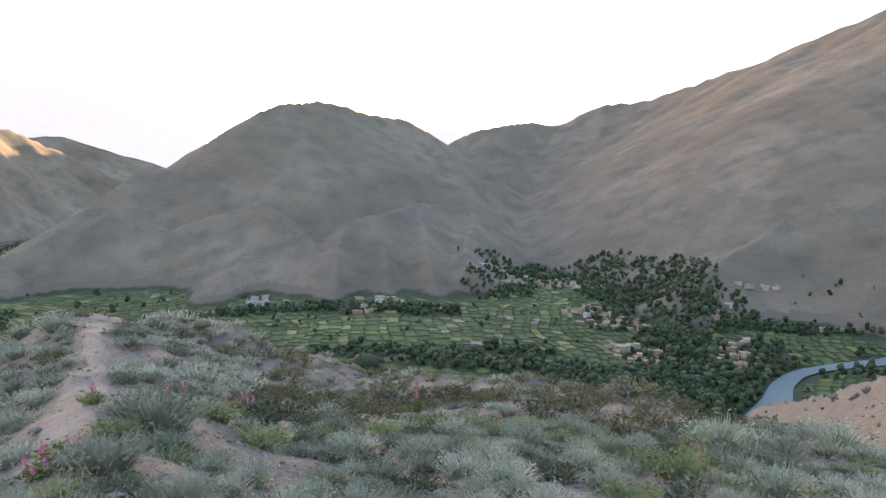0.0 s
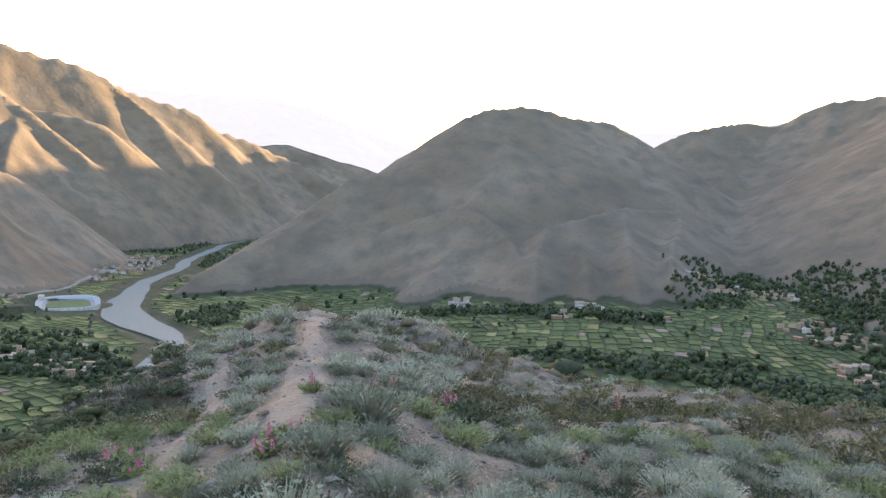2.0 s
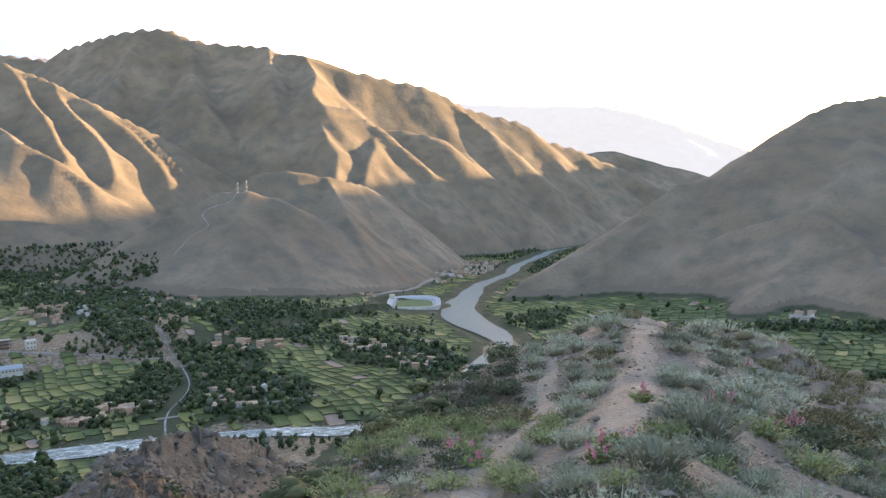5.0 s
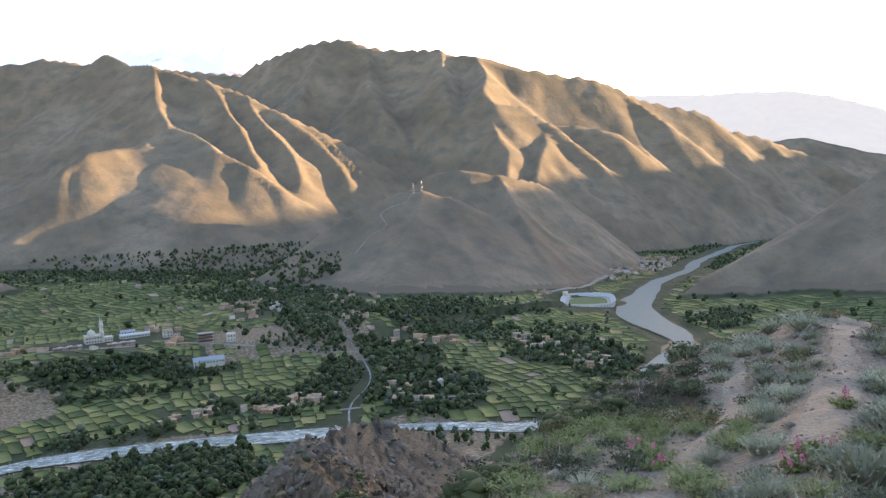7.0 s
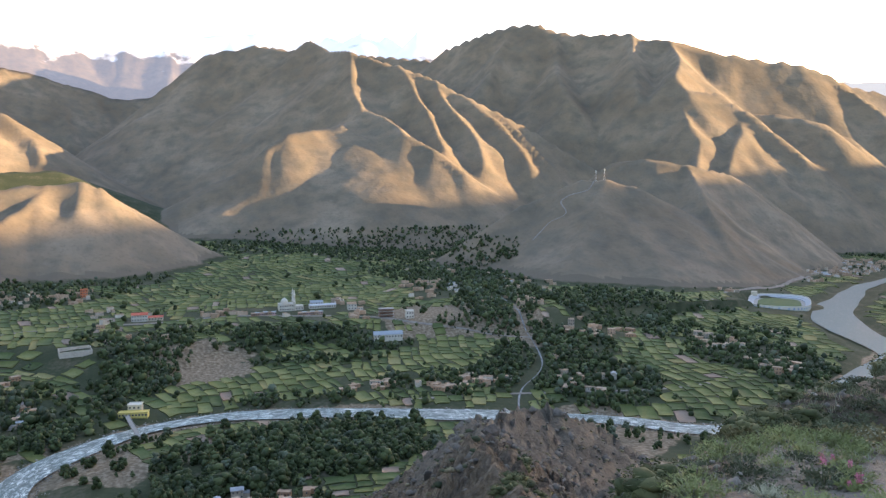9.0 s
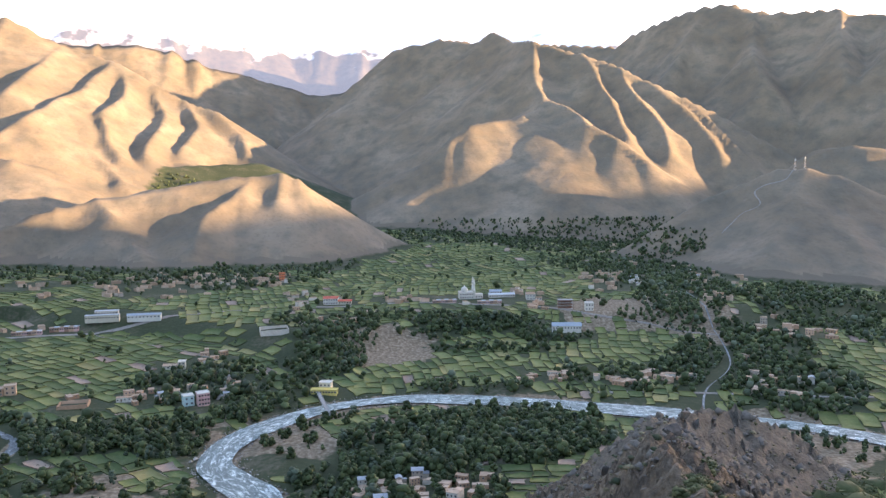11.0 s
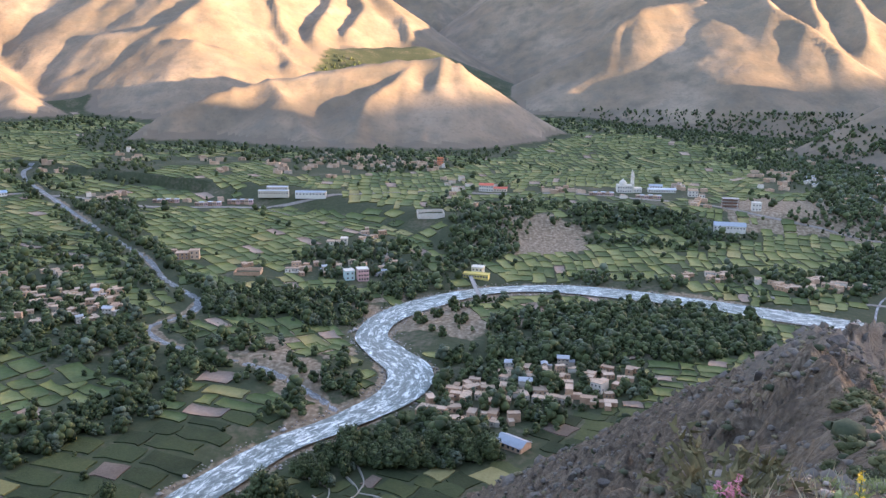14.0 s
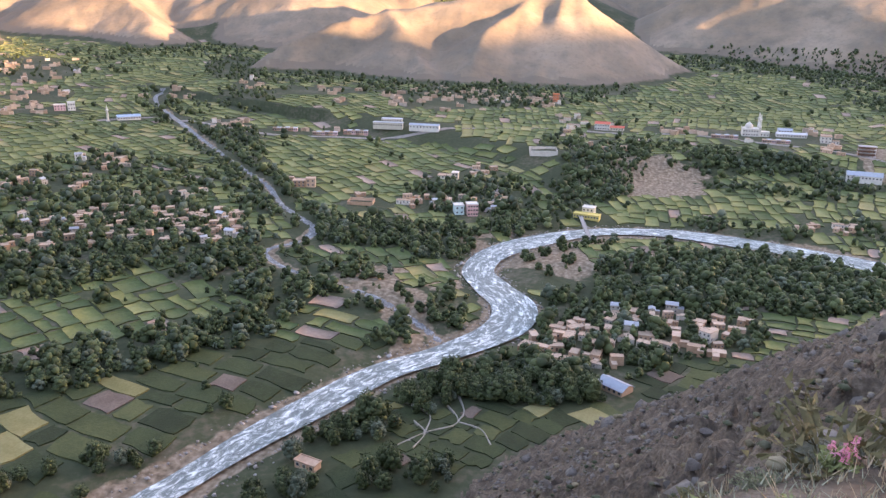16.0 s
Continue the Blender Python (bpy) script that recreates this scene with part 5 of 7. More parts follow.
# ---- trees ----
BARK = noisy("tree_bark", [(0.3, (.06, .045, .035)), (0.6, (.12, .095, .075))], 0.4, bump=0.02)
LEAVES = [noisy("walnut_leaves", [(0.25, (.022, .032, .011)), (0.5, (.044, .061, .021)), (0.75, (.088, .11, .04))], 5, rough=0.7, island=0.5),
          noisy("poplar_leaves", [(0.25, (.04, .055, .02)), (0.5, (.072, .094, .036)), (0.75, (.13, .155, .065))], 5, rough=0.7, island=0.5),
          noisy("willow_leaves", [(0.25, (.045, .06, .035)), (0.5, (.08, .1, .06)), (0.75, (.13, .155, .1))], 5, rough=0.7, island=0.5)]
OCTA_V = np.array([(1, 0, 0), (0, 1, 0), (-1, 0, 0), (0, -1, 0), (0, 0, 1), (0, 0, -1)], float)
OCTA_F = np.array([(0, 1, 4), (1, 2, 4), (2, 3, 4), (3, 0, 4), (1, 0, 5), (2, 1, 5), (3, 2, 5), (0, 3, 5)])


_g = (1 + 5 ** 0.5) / 2
ICO_V = np.array([(-1, _g, 0), (1, _g, 0), (-1, -_g, 0), (1, -_g, 0), (0, -1, _g), (0, 1, _g), (0, -1, -_g), (0, 1, -_g), (_g, 0, -1), (_g, 0, 1), (-_g, 0, -1), (-_g, 0, 1)]) / 1.9
ICO_F = np.array([(0, 11, 5), (0, 5, 1), (0, 1, 7), (0, 7, 10), (0, 10, 11), (1, 5, 9), (5, 11, 4), (11, 10, 2), (10, 7, 6), (7, 1, 8),
                  (3, 9, 4), (3, 4, 2), (3, 2, 6), (3, 6, 8), (3, 8, 9), (4, 9, 5), (2, 4, 11), (6, 2, 10), (8, 6, 7), (9, 8, 1)])


def crown_arrays(rs, clumps, cards, slim):
    """Rounded clumps of foliage heaped round a bole of unit height, and loose leaf sprays over them."""
    vs, fs, n = [], [], 0
    few = clumps < 5
    for k in range(clumps):
        w = 2.4 * k + rs.uniform(-0.5, 0.5)
        h = 0.2 + 0.62 * (k + rs.uniform(0.2, 0.8)) / clumps
        out = math.sin(math.pi * min(1, (h + 0.12) / 1.02)) ** 0.7
        spread = (0.2 if few else 0.26 if clumps < 12 else 0.33) * out * rs.uniform(0.55, 1.0) * slim
        size = rs.uniform(0.8, 1.15) * (0.34 if few else 0.24 if clumps < 12 else 0.16) * (0.6 + 0.4 * out) * (0.72 + 0.28 * slim)
        v = ICO_V * size * rs.uniform(0.68, 1.25, (12, 1)) * (1, 1, 0.9)
        v += (spread * math.cos(w), spread * math.sin(w), h)
        vs.append(v)
        fs.append(ICO_F + n)
        n += 12
    for k in range(cards):
        w, h = rs.uniform(0, 2 * math.pi), rs.uniform(0.2, 1.0)
        spread = 0.46 * math.sin(math.pi * min(1, (h - 0.02) / 1.06)) ** 0.6 * rs.uniform(0.7, 1.05) * slim
        c = np.array((spread * math.cos(w), spread * math.sin(w), h))
        v = c + rs.normal(0, 0.05 if cards < 30 else 0.034, (3, 3))
        vs.append(v)
        fs.append(np.array([(n, n + 1, n + 2)]))
        n += 3
    return np.vstack(vs), np.vstack(fs)


def trunk_mesh(rs, slim):
    s = Shape()
    s.tube((0, 0, -0.05), (0.01, 0, 0.3), 0.035, 0.024, 6)
    s.tube((0.01, 0, 0.3), (0.0, 0.02, 0.75), 0.024, 0.008, 5)
    for k in range(4):
        w = rs.uniform(0, 2 * math.pi)
        h = rs.uniform(0.25, 0.5)
        s.tube((0.005, 0, h), (0.24 * slim * math.cos(w), 0.24 * slim * math.sin(w), h + 0.26), 0.014, 0.004, 4)
    return s.mesh("trunk", [BARK], True)


def tri_mesh(name, v, f, mats, index=None):
    return sheet(name, v, f, mats, index, smooth=False)


def scatter_trees():
    rs = np.random.RandomState(33)
    spots = []
    for b, r, across, deep, dense in GROVES:
        n = int(math.pi * across * deep / 100 * dense * (2.1 if r < 600 else 1.7 if r < 1000 else 1.5 if b < 0 else 0.6))
        q, w = np.sqrt(rs.rand(n)) * 1.08, rs.rand(n) * 2 * math.pi
        rr = r + deep * q * np.sin(w)
        bb = b + np.degrees(across * q * np.cos(w) / r)
        spots.append(np.column_stack([-rr * np.sin(np.radians(bb)), rr * np.cos(np.radians(bb))]))
    # lone trees on field edges, and a fringe along the water
    n = 1500
    bb, rr = rs.uniform(-35, 128, n), np.sqrt(rs.uniform(260 ** 2, 1650 ** 2, n))
    spots.append(np.column_stack([-rr * np.sin(np.radians(bb)), rr * np.cos(np.radians(bb))]))
    for line, count, gap in ((RIVER, 260, 24), (BROOK, 260, 9), (CREEK, 150, 8), (SIDE_RIVER, 120, 16)):
        c = spline(line, 6.0)
        k = rs.randint(2, len(c) - 2, count)
        t = c[k + 1] - c[k - 1]
        t /= np.linalg.norm(t, axis=1)[:, None]
        off = (gap + np.abs(rs.normal(0, 7, count))) * rs.choice([-1, 1], count)
        spots.append(c[k] + np.column_stack([-t[:, 1], t[:, 0]]) * off[:, None])
    p = np.vstack(spots)
    z, cover = land(p[:, 0], p[:, 1])
    bb, rr = np.degrees(np.arctan2(-p[:, 0], p[:, 1])), np.hypot(p[:, 0], p[:, 1])
    ok = ((cover == 0) | ((cover == 1) & (bb < -1) & (rr > 840) & (rr < 1220) & (z < -104)) | ((cover == 1) & (bb > 58) & (bb < 80) & (rr > 1300) & (rr < 1850) & (z < -93))) & (water_gap(p[:, 0], p[:, 1]) > 2.5)
    house_near = np.zeros(len(p), bool)
    hp = np.array(HOUSE_SPOTS)
    for k in range(0, len(p), 2000):
        d = np.hypot(p[k:k + 2000, None, 0] - hp[None, :, 0], p[k:k + 2000, None, 1] - hp[None, :, 1])
        house_near[k:k + 2000] = (d < hp[None, :, 2]).any(1)
    ok &= ~house_near
    p, z = p[ok], z[ok]
    r = np.hypot(p[:, 0], p[:, 1])
    order = np.argsort(r)
    p, z, r = p[order], z[order], r[order]
    n = len(p)
    tall = rs.lognormal(math.log(5.9), 0.36, n).clip(2.6, 12)
    wide = tall * rs.uniform(0.75, 1.2, n)
    turn = rs.uniform(0, 2 * math.pi, n)
    sort = rs.choice(3, n, p=[.66, .24, .10])
    slim = np.where(sort == 1, 0.55, 1.0)
    # single trees nearest to the hill
    kinds = []
    for sort_k in range(3):
        for rep in range(2):
            r2 = np.random.RandomState(50 + 5 * sort_k + rep)
            sl = 0.6 if sort_k == 1 else 1.0
            v, f = crown_arrays(r2, 30, 230, sl)
            kinds.append((trunk_mesh(r2, sl), tri_mesh("crown", v, f, [LEAVES[sort_k]])))
    names = ("broad dark green walnut tree on the valley floor", "slender green poplar tree on the valley floor", "grey-green willow tree near the river")
    for k in range(280):
        tk, cr = kinds[2 * sort[k] + k % 2]
        m = Matrix.LocRotScale((p[k, 0], p[k, 1], z[k]), Euler((0, 0, turn[k])), (wide[k], wide[k], tall[k]))
        ob = root("tree", names[sort[k]], "tree", m, "valley trees")
        part("trunk", tk, ob)
        part("crown", cr, ob)
    # the rest grow together in woods
    for lo, hi, clumps, cards, name, label in ((280, None, 7, 44, "orchard_wood", "dense dark green orchard trees round the houses"),
                                               (None, None, 2, 10, "valley_wood", "dark green trees among fields and hamlets"),
                                               (None, None, 2, 3, "far_wood", "distant dark trees at the foot of the mountains")):
        band = {"orchard_wood": (0, 560), "valley_wood": (560, 1000), "far_wood": (1000, 9000)}[name]
        for sort_k in range(3):
            for rep in range(2):
                sel = np.where((r >= band[0]) & (r < band[1]) & (sort == sort_k) & (np.arange(n) % 2 == rep) & (np.arange(n) >= 280))[0]
                if not len(sel):
                    continue
                v, f = crown_arrays(np.random.RandomState(90 + 7 * sort_k + rep), clumps, cards, 0.6 if sort_k == 1 else 1.0)
                c, s = np.cos(turn[sel])[:, None], np.sin(turn[sel])[:, None]
                x = (v[None, :, 0] * c - v[None, :, 1] * s) * wide[sel][:, None] + p[sel, 0][:, None]
                y = (v[None, :, 0] * s + v[None, :, 1] * c) * wide[sel][:, None] + p[sel, 1][:, None]
                zz = v[None, :, 2] * tall[sel][:, None] * 1.0 + z[sel][:, None] - 0.06 * tall[sel][:, None]
                ff = f[None] + len(v) * np.arange(len(sel))[:, None, None]
                ob = new(name, tri_mesh(name, np.stack([x, y, zz], -1).reshape(-1, 3), ff.reshape(-1, 3), [LEAVES[sort_k]]))
                tagged(ob, label, "woodland", kind="stuff")
    return n


scatter_trees()

# ---- larger buildings ----
def paint(name, c, per=0.2):
    return noisy(name, [(0.25, tuple(q * 0.8 for q in c)), (0.5, c), (0.75, tuple(min(0.85, q * 1.12) for q in c))], 2.5, rough=0.85, bump=0.01, fine=0.3, per_object=per)


CLEAN_WHITE = paint("white_stone", (.66, .61, .52))
CREAM = paint("cream_render", (.6, .53, .4))
SLATE = noisy("blue_grey_tin", [(0.3, (.3, .33, .36)), (0.6, (.38, .41, .44))], 2.0, rough=0.4)
BLUE_TIN = noisy("blue_tin", [(0.3, (.22, .31, .42)), (0.6, (.31, .4, .5))], 2.0, rough=0.4)
WHITE_TIN = noisy("white_tin", [(0.3, (.46, .47, .48)), (0.6, (.56, .57, .58))], 2.0, rough=0.4)
RED_TIN = noisy("red_tin", [(0.3, (.5, .1, .06)), (0.6, (.62, .16, .09))], 2.0, rough=0.5)
ORANGE = paint("orange_render", (.62, .2, .09))
PINKWALL = paint("pink_render", (.66, .42, .38))
TEAL = paint("pale_teal_render", (.55, .68, .64))
YELLOWWALL = paint("yellow_render", (.66, .52, .16))
BROWN = paint("bare_brick", (.33, .2, .14))
CONCRETE = paint("raw_concrete", (.36, .34, .31))
PITCH = noisy("turf", [(0.3, (.1, .13, .05)), (0.6, (.15, .18, .07))], 8, bump=0.05)
SEATS = noisy("blue_seats", [(0.3, (.38, .4, .43)), (0.6, (.5, .51, .53))], 4)


def spot(name, turn=0.0, lift=0.0):
    x, y, room, b = SITES[name]
    ring = [(x, y)] + [(x + room * .6 * math.cos(a), y + room * .6 * math.sin(a)) for a in (0, 1.57, 3.14, 4.71)]
    z = max(land_height(*p) for p in ring) if room < 40 else land_height(x, y)
    return pose(x, y, z - 0.15 + lift, 0, 0, b + turn)


def block(parent, x0, y0, x1, y1, z0, z1, wall, roof, style="flat", storeys=1, step=2.6, glass=True, rise=1.8):
    """One building block: walls with a plinth below ground, roof and rows of windows as parts."""
    s = Shape()
    s.box(x0, y0, z0 - 3.0, x1, y1, z1)
    if style == "gable":
        ym = (y0 + y1) / 2
        s.face([(x0, y0, z1), (x0, y1, z1), (x0, ym, z1 + rise)][::-1])
        s.face([(x1, y0, z1), (x1, y1, z1), (x1, ym, z1 + rise)])
    part("wall", s.mesh("wall", [wall]), parent)
    t = Shape()
    if style == "gable":
        o, k = 0.5, 0.12
        prof = [(y0 - o, z1 - .25), ((y0 + y1) / 2, z1 + rise + .1), (y1 + o, z1 - .25), (y1 + o, z1 - .25 - k), ((y0 + y1) / 2, z1 + rise + .1 - k), (y0 - o, z1 - .25 - k)]
        n = len(t.v)
        t.v += [(x0 - o, a, b) for a, b in prof] + [(x1 + o, a, b) for a, b in prof]
        for i in range(6):
            t.f.append((n + i, n + (i + 1) % 6, n + 6 + (i + 1) % 6, n + 6 + i))
            t.m.append(0)
        t.f += [(n, n + 5, n + 4, n + 1), (n + 1, n + 4, n + 3, n + 2), (n + 6, n + 7, n + 10, n + 11), (n + 7, n + 8, n + 9, n + 10)]
        t.m += [0] * 4
    else:
        k = 0
        for g, zz in ((-.3, z1), (-.3, z1 + .5), (.05, z1 + .5), (.1, z1 + .18)):
            t.v += [(x0 + g, y0 + g, zz), (x1 - g, y0 + g, zz), (x1 - g, y1 - g, zz), (x0 + g, y1 - g, zz)]
        t.f += [(k + 4 * c + i, k + 4 * c + (i + 1) % 4, k + 4 * c + 4 + (i + 1) % 4, k + 4 * c + 4 + i) for c in range(3) for i in range(4)]
        t.f += [(12, 13, 14, 15), (3, 2, 1, 0)]
        t.m += [0] * 14
    part("roof", t.mesh("roof", [roof]), parent)
    if glass:
        high = (z1 - z0) / storeys
        for st in range(storeys):
            n = max(1, int((x1 - x0) / step))
            for i in range(n):
                part("window", WINDOW, parent, at=pose(x0 + (i + .5) * (x1 - x0) / n, y0 - .02, z0 + st * high + high * .3) @ Matrix.Diagonal((1.25, 1, 1.1, 1)))


def building(name, site_name, label, turn=0.0, lift=0.0):
    return root(name, label, "building", spot(site_name, turn, lift))


def build_mosque():
    ob = root("mosque", "white stone mosque with a dome and twin minarets", "mosque", spot("mosque", 8))
    block(ob, -10, -7, 6, 7, 0, 7.5, CLEAN_WHITE, CLEAN_WHITE, storeys=2, step=2.4)
    block(ob, 8, -5, 17, 5, 0, 4.5, CLEAN_WHITE, CLEAN_WHITE)
    s = Shape()
    s.lathe([(3.9, 7.6), (3.9, 8.8), (4.1, 9.4), (3.8, 11), (2.9, 12.4), (1.5, 13.4), (.35, 14), (.12, 15.2), (0.01, 15.6)], 20)
    part("dome", s.mesh("dome", [CLEAN_WHITE], True), ob, "rounded white dome", pose(-3.5, 0, 0))
    m = Shape()
    m.lathe([(1.3, -2), (1.3, 9), (1.7, 9.4), (1.7, 10.2), (1.1, 10.3), (1.05, 17), (1.5, 17.4), (1.5, 18.1), (.85, 18.2), (.8, 20.5), (.45, 22.5), (.02, 24.5)], 12)
    me = m.mesh("minaret", [CLEAN_WHITE], True)
    for x, y in ((6.8, -6), (6.8, 5.8)):
        part("minaret", me, ob, "tall slender white minaret", pose(x, y, 0))


build_mosque()
_b = building("school_hall", "shed", "long white hall with a blue-grey tin roof", 6)
block(_b, -14, -5, 14, 5, 0, 4.0, CLEAN_WHITE, SLATE, "gable", step=2.8, rise=2.6)
_b = building("cube_house", "cube_house", "plain white two-storey house with dark windows", 10)
block(_b, -4.2, -4, 4.2, 4, 0, 8, CLEAN_WHITE, CLEAN_WHITE, storeys=2)


def unfinished_block():
    ob = building("unfinished_building", "unfinished_block", "unfinished three-storey brick and concrete building", 8)
    for st in range(4):
        s = Shape()
        s.box(-8, -5, st * 3.1 - .15, 8, 5, st * 3.1 + .15)
        part("floor_slab", s.mesh("floor_slab", [CONCRETE]), ob)
    col = Shape()
    col.box(-.22, -.22, 0, .22, .22, 2.8)
    me = col.mesh("column", [BROWN])
    for st in range(3):
        for x in (-7.6, -4.6, -1.5, 1.5, 4.6, 7.6):
            for y in (-4.6, 4.6):
                part("column", me, ob, at=pose(x, y, st * 3.1 + .15))
        s = Shape()
        s.box(-7.3, 1.2, st * 3.1 + .16, 7.3, 1.6, st * 3.1 + 2.94)
        part("wall", s.mesh("wall", [BROWN]), ob)
    s = Shape()
    s.box(-7.9, -4.9, -3, 7.9, 4.9, -.16)
    part("foundation", s.mesh("foundation", [CONCRETE]), ob)


unfinished_block()
_b = building("school", "school", "long low white school building", 10)
block(_b, -17, -4, 13, 4, 0, 3.6, CLEAN_WHITE, WHITE_TIN, "gable", rise=1.2)
block(_b, -14, 8, 0, 15, 0, 5.5, CLEAN_WHITE, SLATE, "gable", storeys=2)
_b = building("hostel", "hostel", "pale two-storey building beside the bazaar", 4)
block(_b, -5, -8, 5, 9, 0, 6.5, CLEAN_WHITE, MUD_ROOF, storeys=2)
block(_b, 6, -10, 12, -5, 0, 3.2, WHITEWASH, MUD_ROOF)
_b = building("red_roof_school", "red_roof_school", "two-storey pale building with red tin roofs", -6)
block(_b, -14, -5, 2, 5, 0, 7, CLEAN_WHITE, RED_TIN, "gable", storeys=2)
block(_b, 2.6, -4, 17, 4, 0, 3.6, CREAM, RED_TIN, "gable", rise=1.4)
_b = building("orange_house", "orange_block", "tall orange-painted house under the brown hill")
block(_b, -4, -4, 4, 4, 0, 9.5, ORANGE, ORANGE, storeys=3)
block(_b, -10, -3, -4.4, 3, 0, 5, BROWN, MUD_ROOF)
_b = building("factory", "factory", "stepped cream building with white roofs on the main road", -12)
block(_b, -16, -6, 16, 0, 0, 4.2, CREAM, WHITE_TIN, storeys=1)
block(_b, -8, 0.4, 14, 7, 0, 7.4, CREAM, WHITE_TIN, storeys=2)
_b = building("factory_shed", "factory_shed", "long low pale blue-white warehouse", -12)
block(_b, -16, -3.6, 16, 3.6, 0, 3.8, CLEAN_WHITE, SLATE, "gable", rise=1.2, step=3.4)
for _n in ("shops", "shops_two", "shops_three", "bazaar", "bazaar_two"):
    _b = building("shop_row", _n, "row of small reddish-brown roadside shops", -10 if _n[0] == "s" else 8)
    for _k in range(6):
        block(_b, -13 + _k * 4.4, -2.6, -13 + _k * 4.4 + 4.1, 2.6, 0, (2.8, 3.1, 2.7, 3.3, 2.9, 3.0)[_k], (BROWN, MUD, PINKWALL)[_k % 3], (MUD_ROOF, WHITE_TIN)[_k % 2], step=2.0)
_b = building("office", "office", "pale pink two-storey office building")
block(_b, -13, -4, -1, 4, 0, 6.2, PINKWALL, CLEAN_WHITE, storeys=2)
block(_b, 1, -4, 9, 4, 0, 8.2, CLEAN_WHITE, CLEAN_WHITE, storeys=2)
_b = building("blue_roof_hall", "blue_hall", "low hall with a broad blue tin roof", 6)
block(_b, -12, -6, 12, 6, 0, 3.4, CLEAN_WHITE, BLUE_TIN, "gable", rise=1.6)
_m = Shape()
_m.lathe([(1.2, -2), (1.15, 11), (1.6, 11.4), (1.6, 12.1), (.8, 12.2), (.75, 14), (.4, 15.6), (.02, 17)], 12)
_b = root("minaret", "slender white minaret beside the main road", "minaret", spot("white_minaret"))
part("shaft", _m.mesh("shaft", [CLEAN_WHITE], True), _b)
_s = Shape()
_s.box(-1.8, -1.8, -2, 1.8, 1.8, 1.2, 0, .1)
part("base", _s.mesh("base", [CLEAN_WHITE]), _b)
_b = building("yellow_house", "yellow_house", "yellow riverside building with a row of windows", -14)
block(_b, -11, -9, 9, -3, 0, 3.2, YELLOWWALL, YELLOWWALL, step=2.2)
block(_b, -6, -2.4, 3, 5, 0, 7, CREAM, CLEAN_WHITE, storeys=2)
_b = building("pink_house", "pink_house", "pink three-storey village house with balconies", 12)
block(_b, -4, -4, 4, 4, 0, 9, PINKWALL, CLEAN_WHITE, storeys=3, step=2.0)
for _st in range(2):
    _s = Shape()
    _s.box(-4, -5.2, 3 + 3 * _st, 4, -4.02, 3.2 + 3 * _st)
    _s.box(-4, -5.2, 3.2 + 3 * _st, 4, -5.1, 4.0 + 3 * _st)
    part("balcony", _s.mesh("balcony", [PINKWALL]), _b)
_b = building("teal_house", "teal_house", "pale teal two-storey village house", 12)
block(_b, -3.6, -4, 3.6, 4, 0, 7, TEAL, CLEAN_WHITE, storeys=2)
_b = building("cream_house", "cream_house", "cream walled house with a tall end block", -8)
block(_b, -9, -4, 3, 4, 0, 2.6, CREAM, MUD_ROOF)
block(_b, 3.4, -4, 9, 4, 0, 5.4, CREAM, CLEAN_WHITE, storeys=2)
_b = building("tin_roof_house", "tin_house", "house with a pale blue-grey tin roof", -35)
block(_b, -6.5, -4, 6.5, 4, 0, 3.0, MUD, SLATE, "gable", rise=1.6)
_b = building("roofless_hut", "small_house", "small pale flat-roofed hut among the fields", -40)
block(_b, -4.5, -2, 4.5, 2, 0, 2.6, MUD, MUD_ROOF)
_b = building("farmhouse", "big_mud_house", "large tan mud farmhouse in the fields", -8)
block(_b, -9, -4, 1, 4, 0, 5.2, MUD, MUD_ROOF, storeys=2)
block(_b, 1.4, -3, 9, 4, 0, 6.6, MUD, MUD_ROOF, storeys=2)
_b = building("row_house", "row_house", "pale two-storey house at the foot of the mountain")
block(_b, -14, -4, -1, 4, 0, 6.2, CLEAN_WHITE, CONCRETE, storeys=2)
block(_b, 0, -4, 13, 4, 0, 5.2, WHITEWASH, CONCRETE, storeys=2)
_b = building("row_house", "row_house_two", "pale two-storey house among the trees")
block(_b, -12, -4, -1, 4, 0, 6.8, CLEAN_WHITE, MUD_ROOF, storeys=2)
block(_b, 0, -3, 12, 4, 0, 5.4, WHITEWASH, MUD_ROOF, storeys=2)


def walled_yard(name, site_name, label, w, d, h, mat, turn):
    ob = root(name, label, "wall", spot(site_name, turn))
    for x0, y0, x1, y1 in ((-w, -d, w, -d + .5), (-w, d - .5, w, d), (-w, -d + .5, -w + .5, d - .5), (w - .5, -d + .5, w, d - .5)):
        s = Shape()
        s.box(x0, y0, -3, x1, y1, h, 0, .03)
        part("wall", s.mesh("wall", [mat]), ob)


walled_yard("walled_garden", "walled_garden", "square garden inside pale new walls", 13, 11, 2.3, WHITEWASH, 4)
walled_yard("mud_yard", "mud_yard", "empty yard inside tan mud walls", 10, 7, 2.4, MUD, -10)


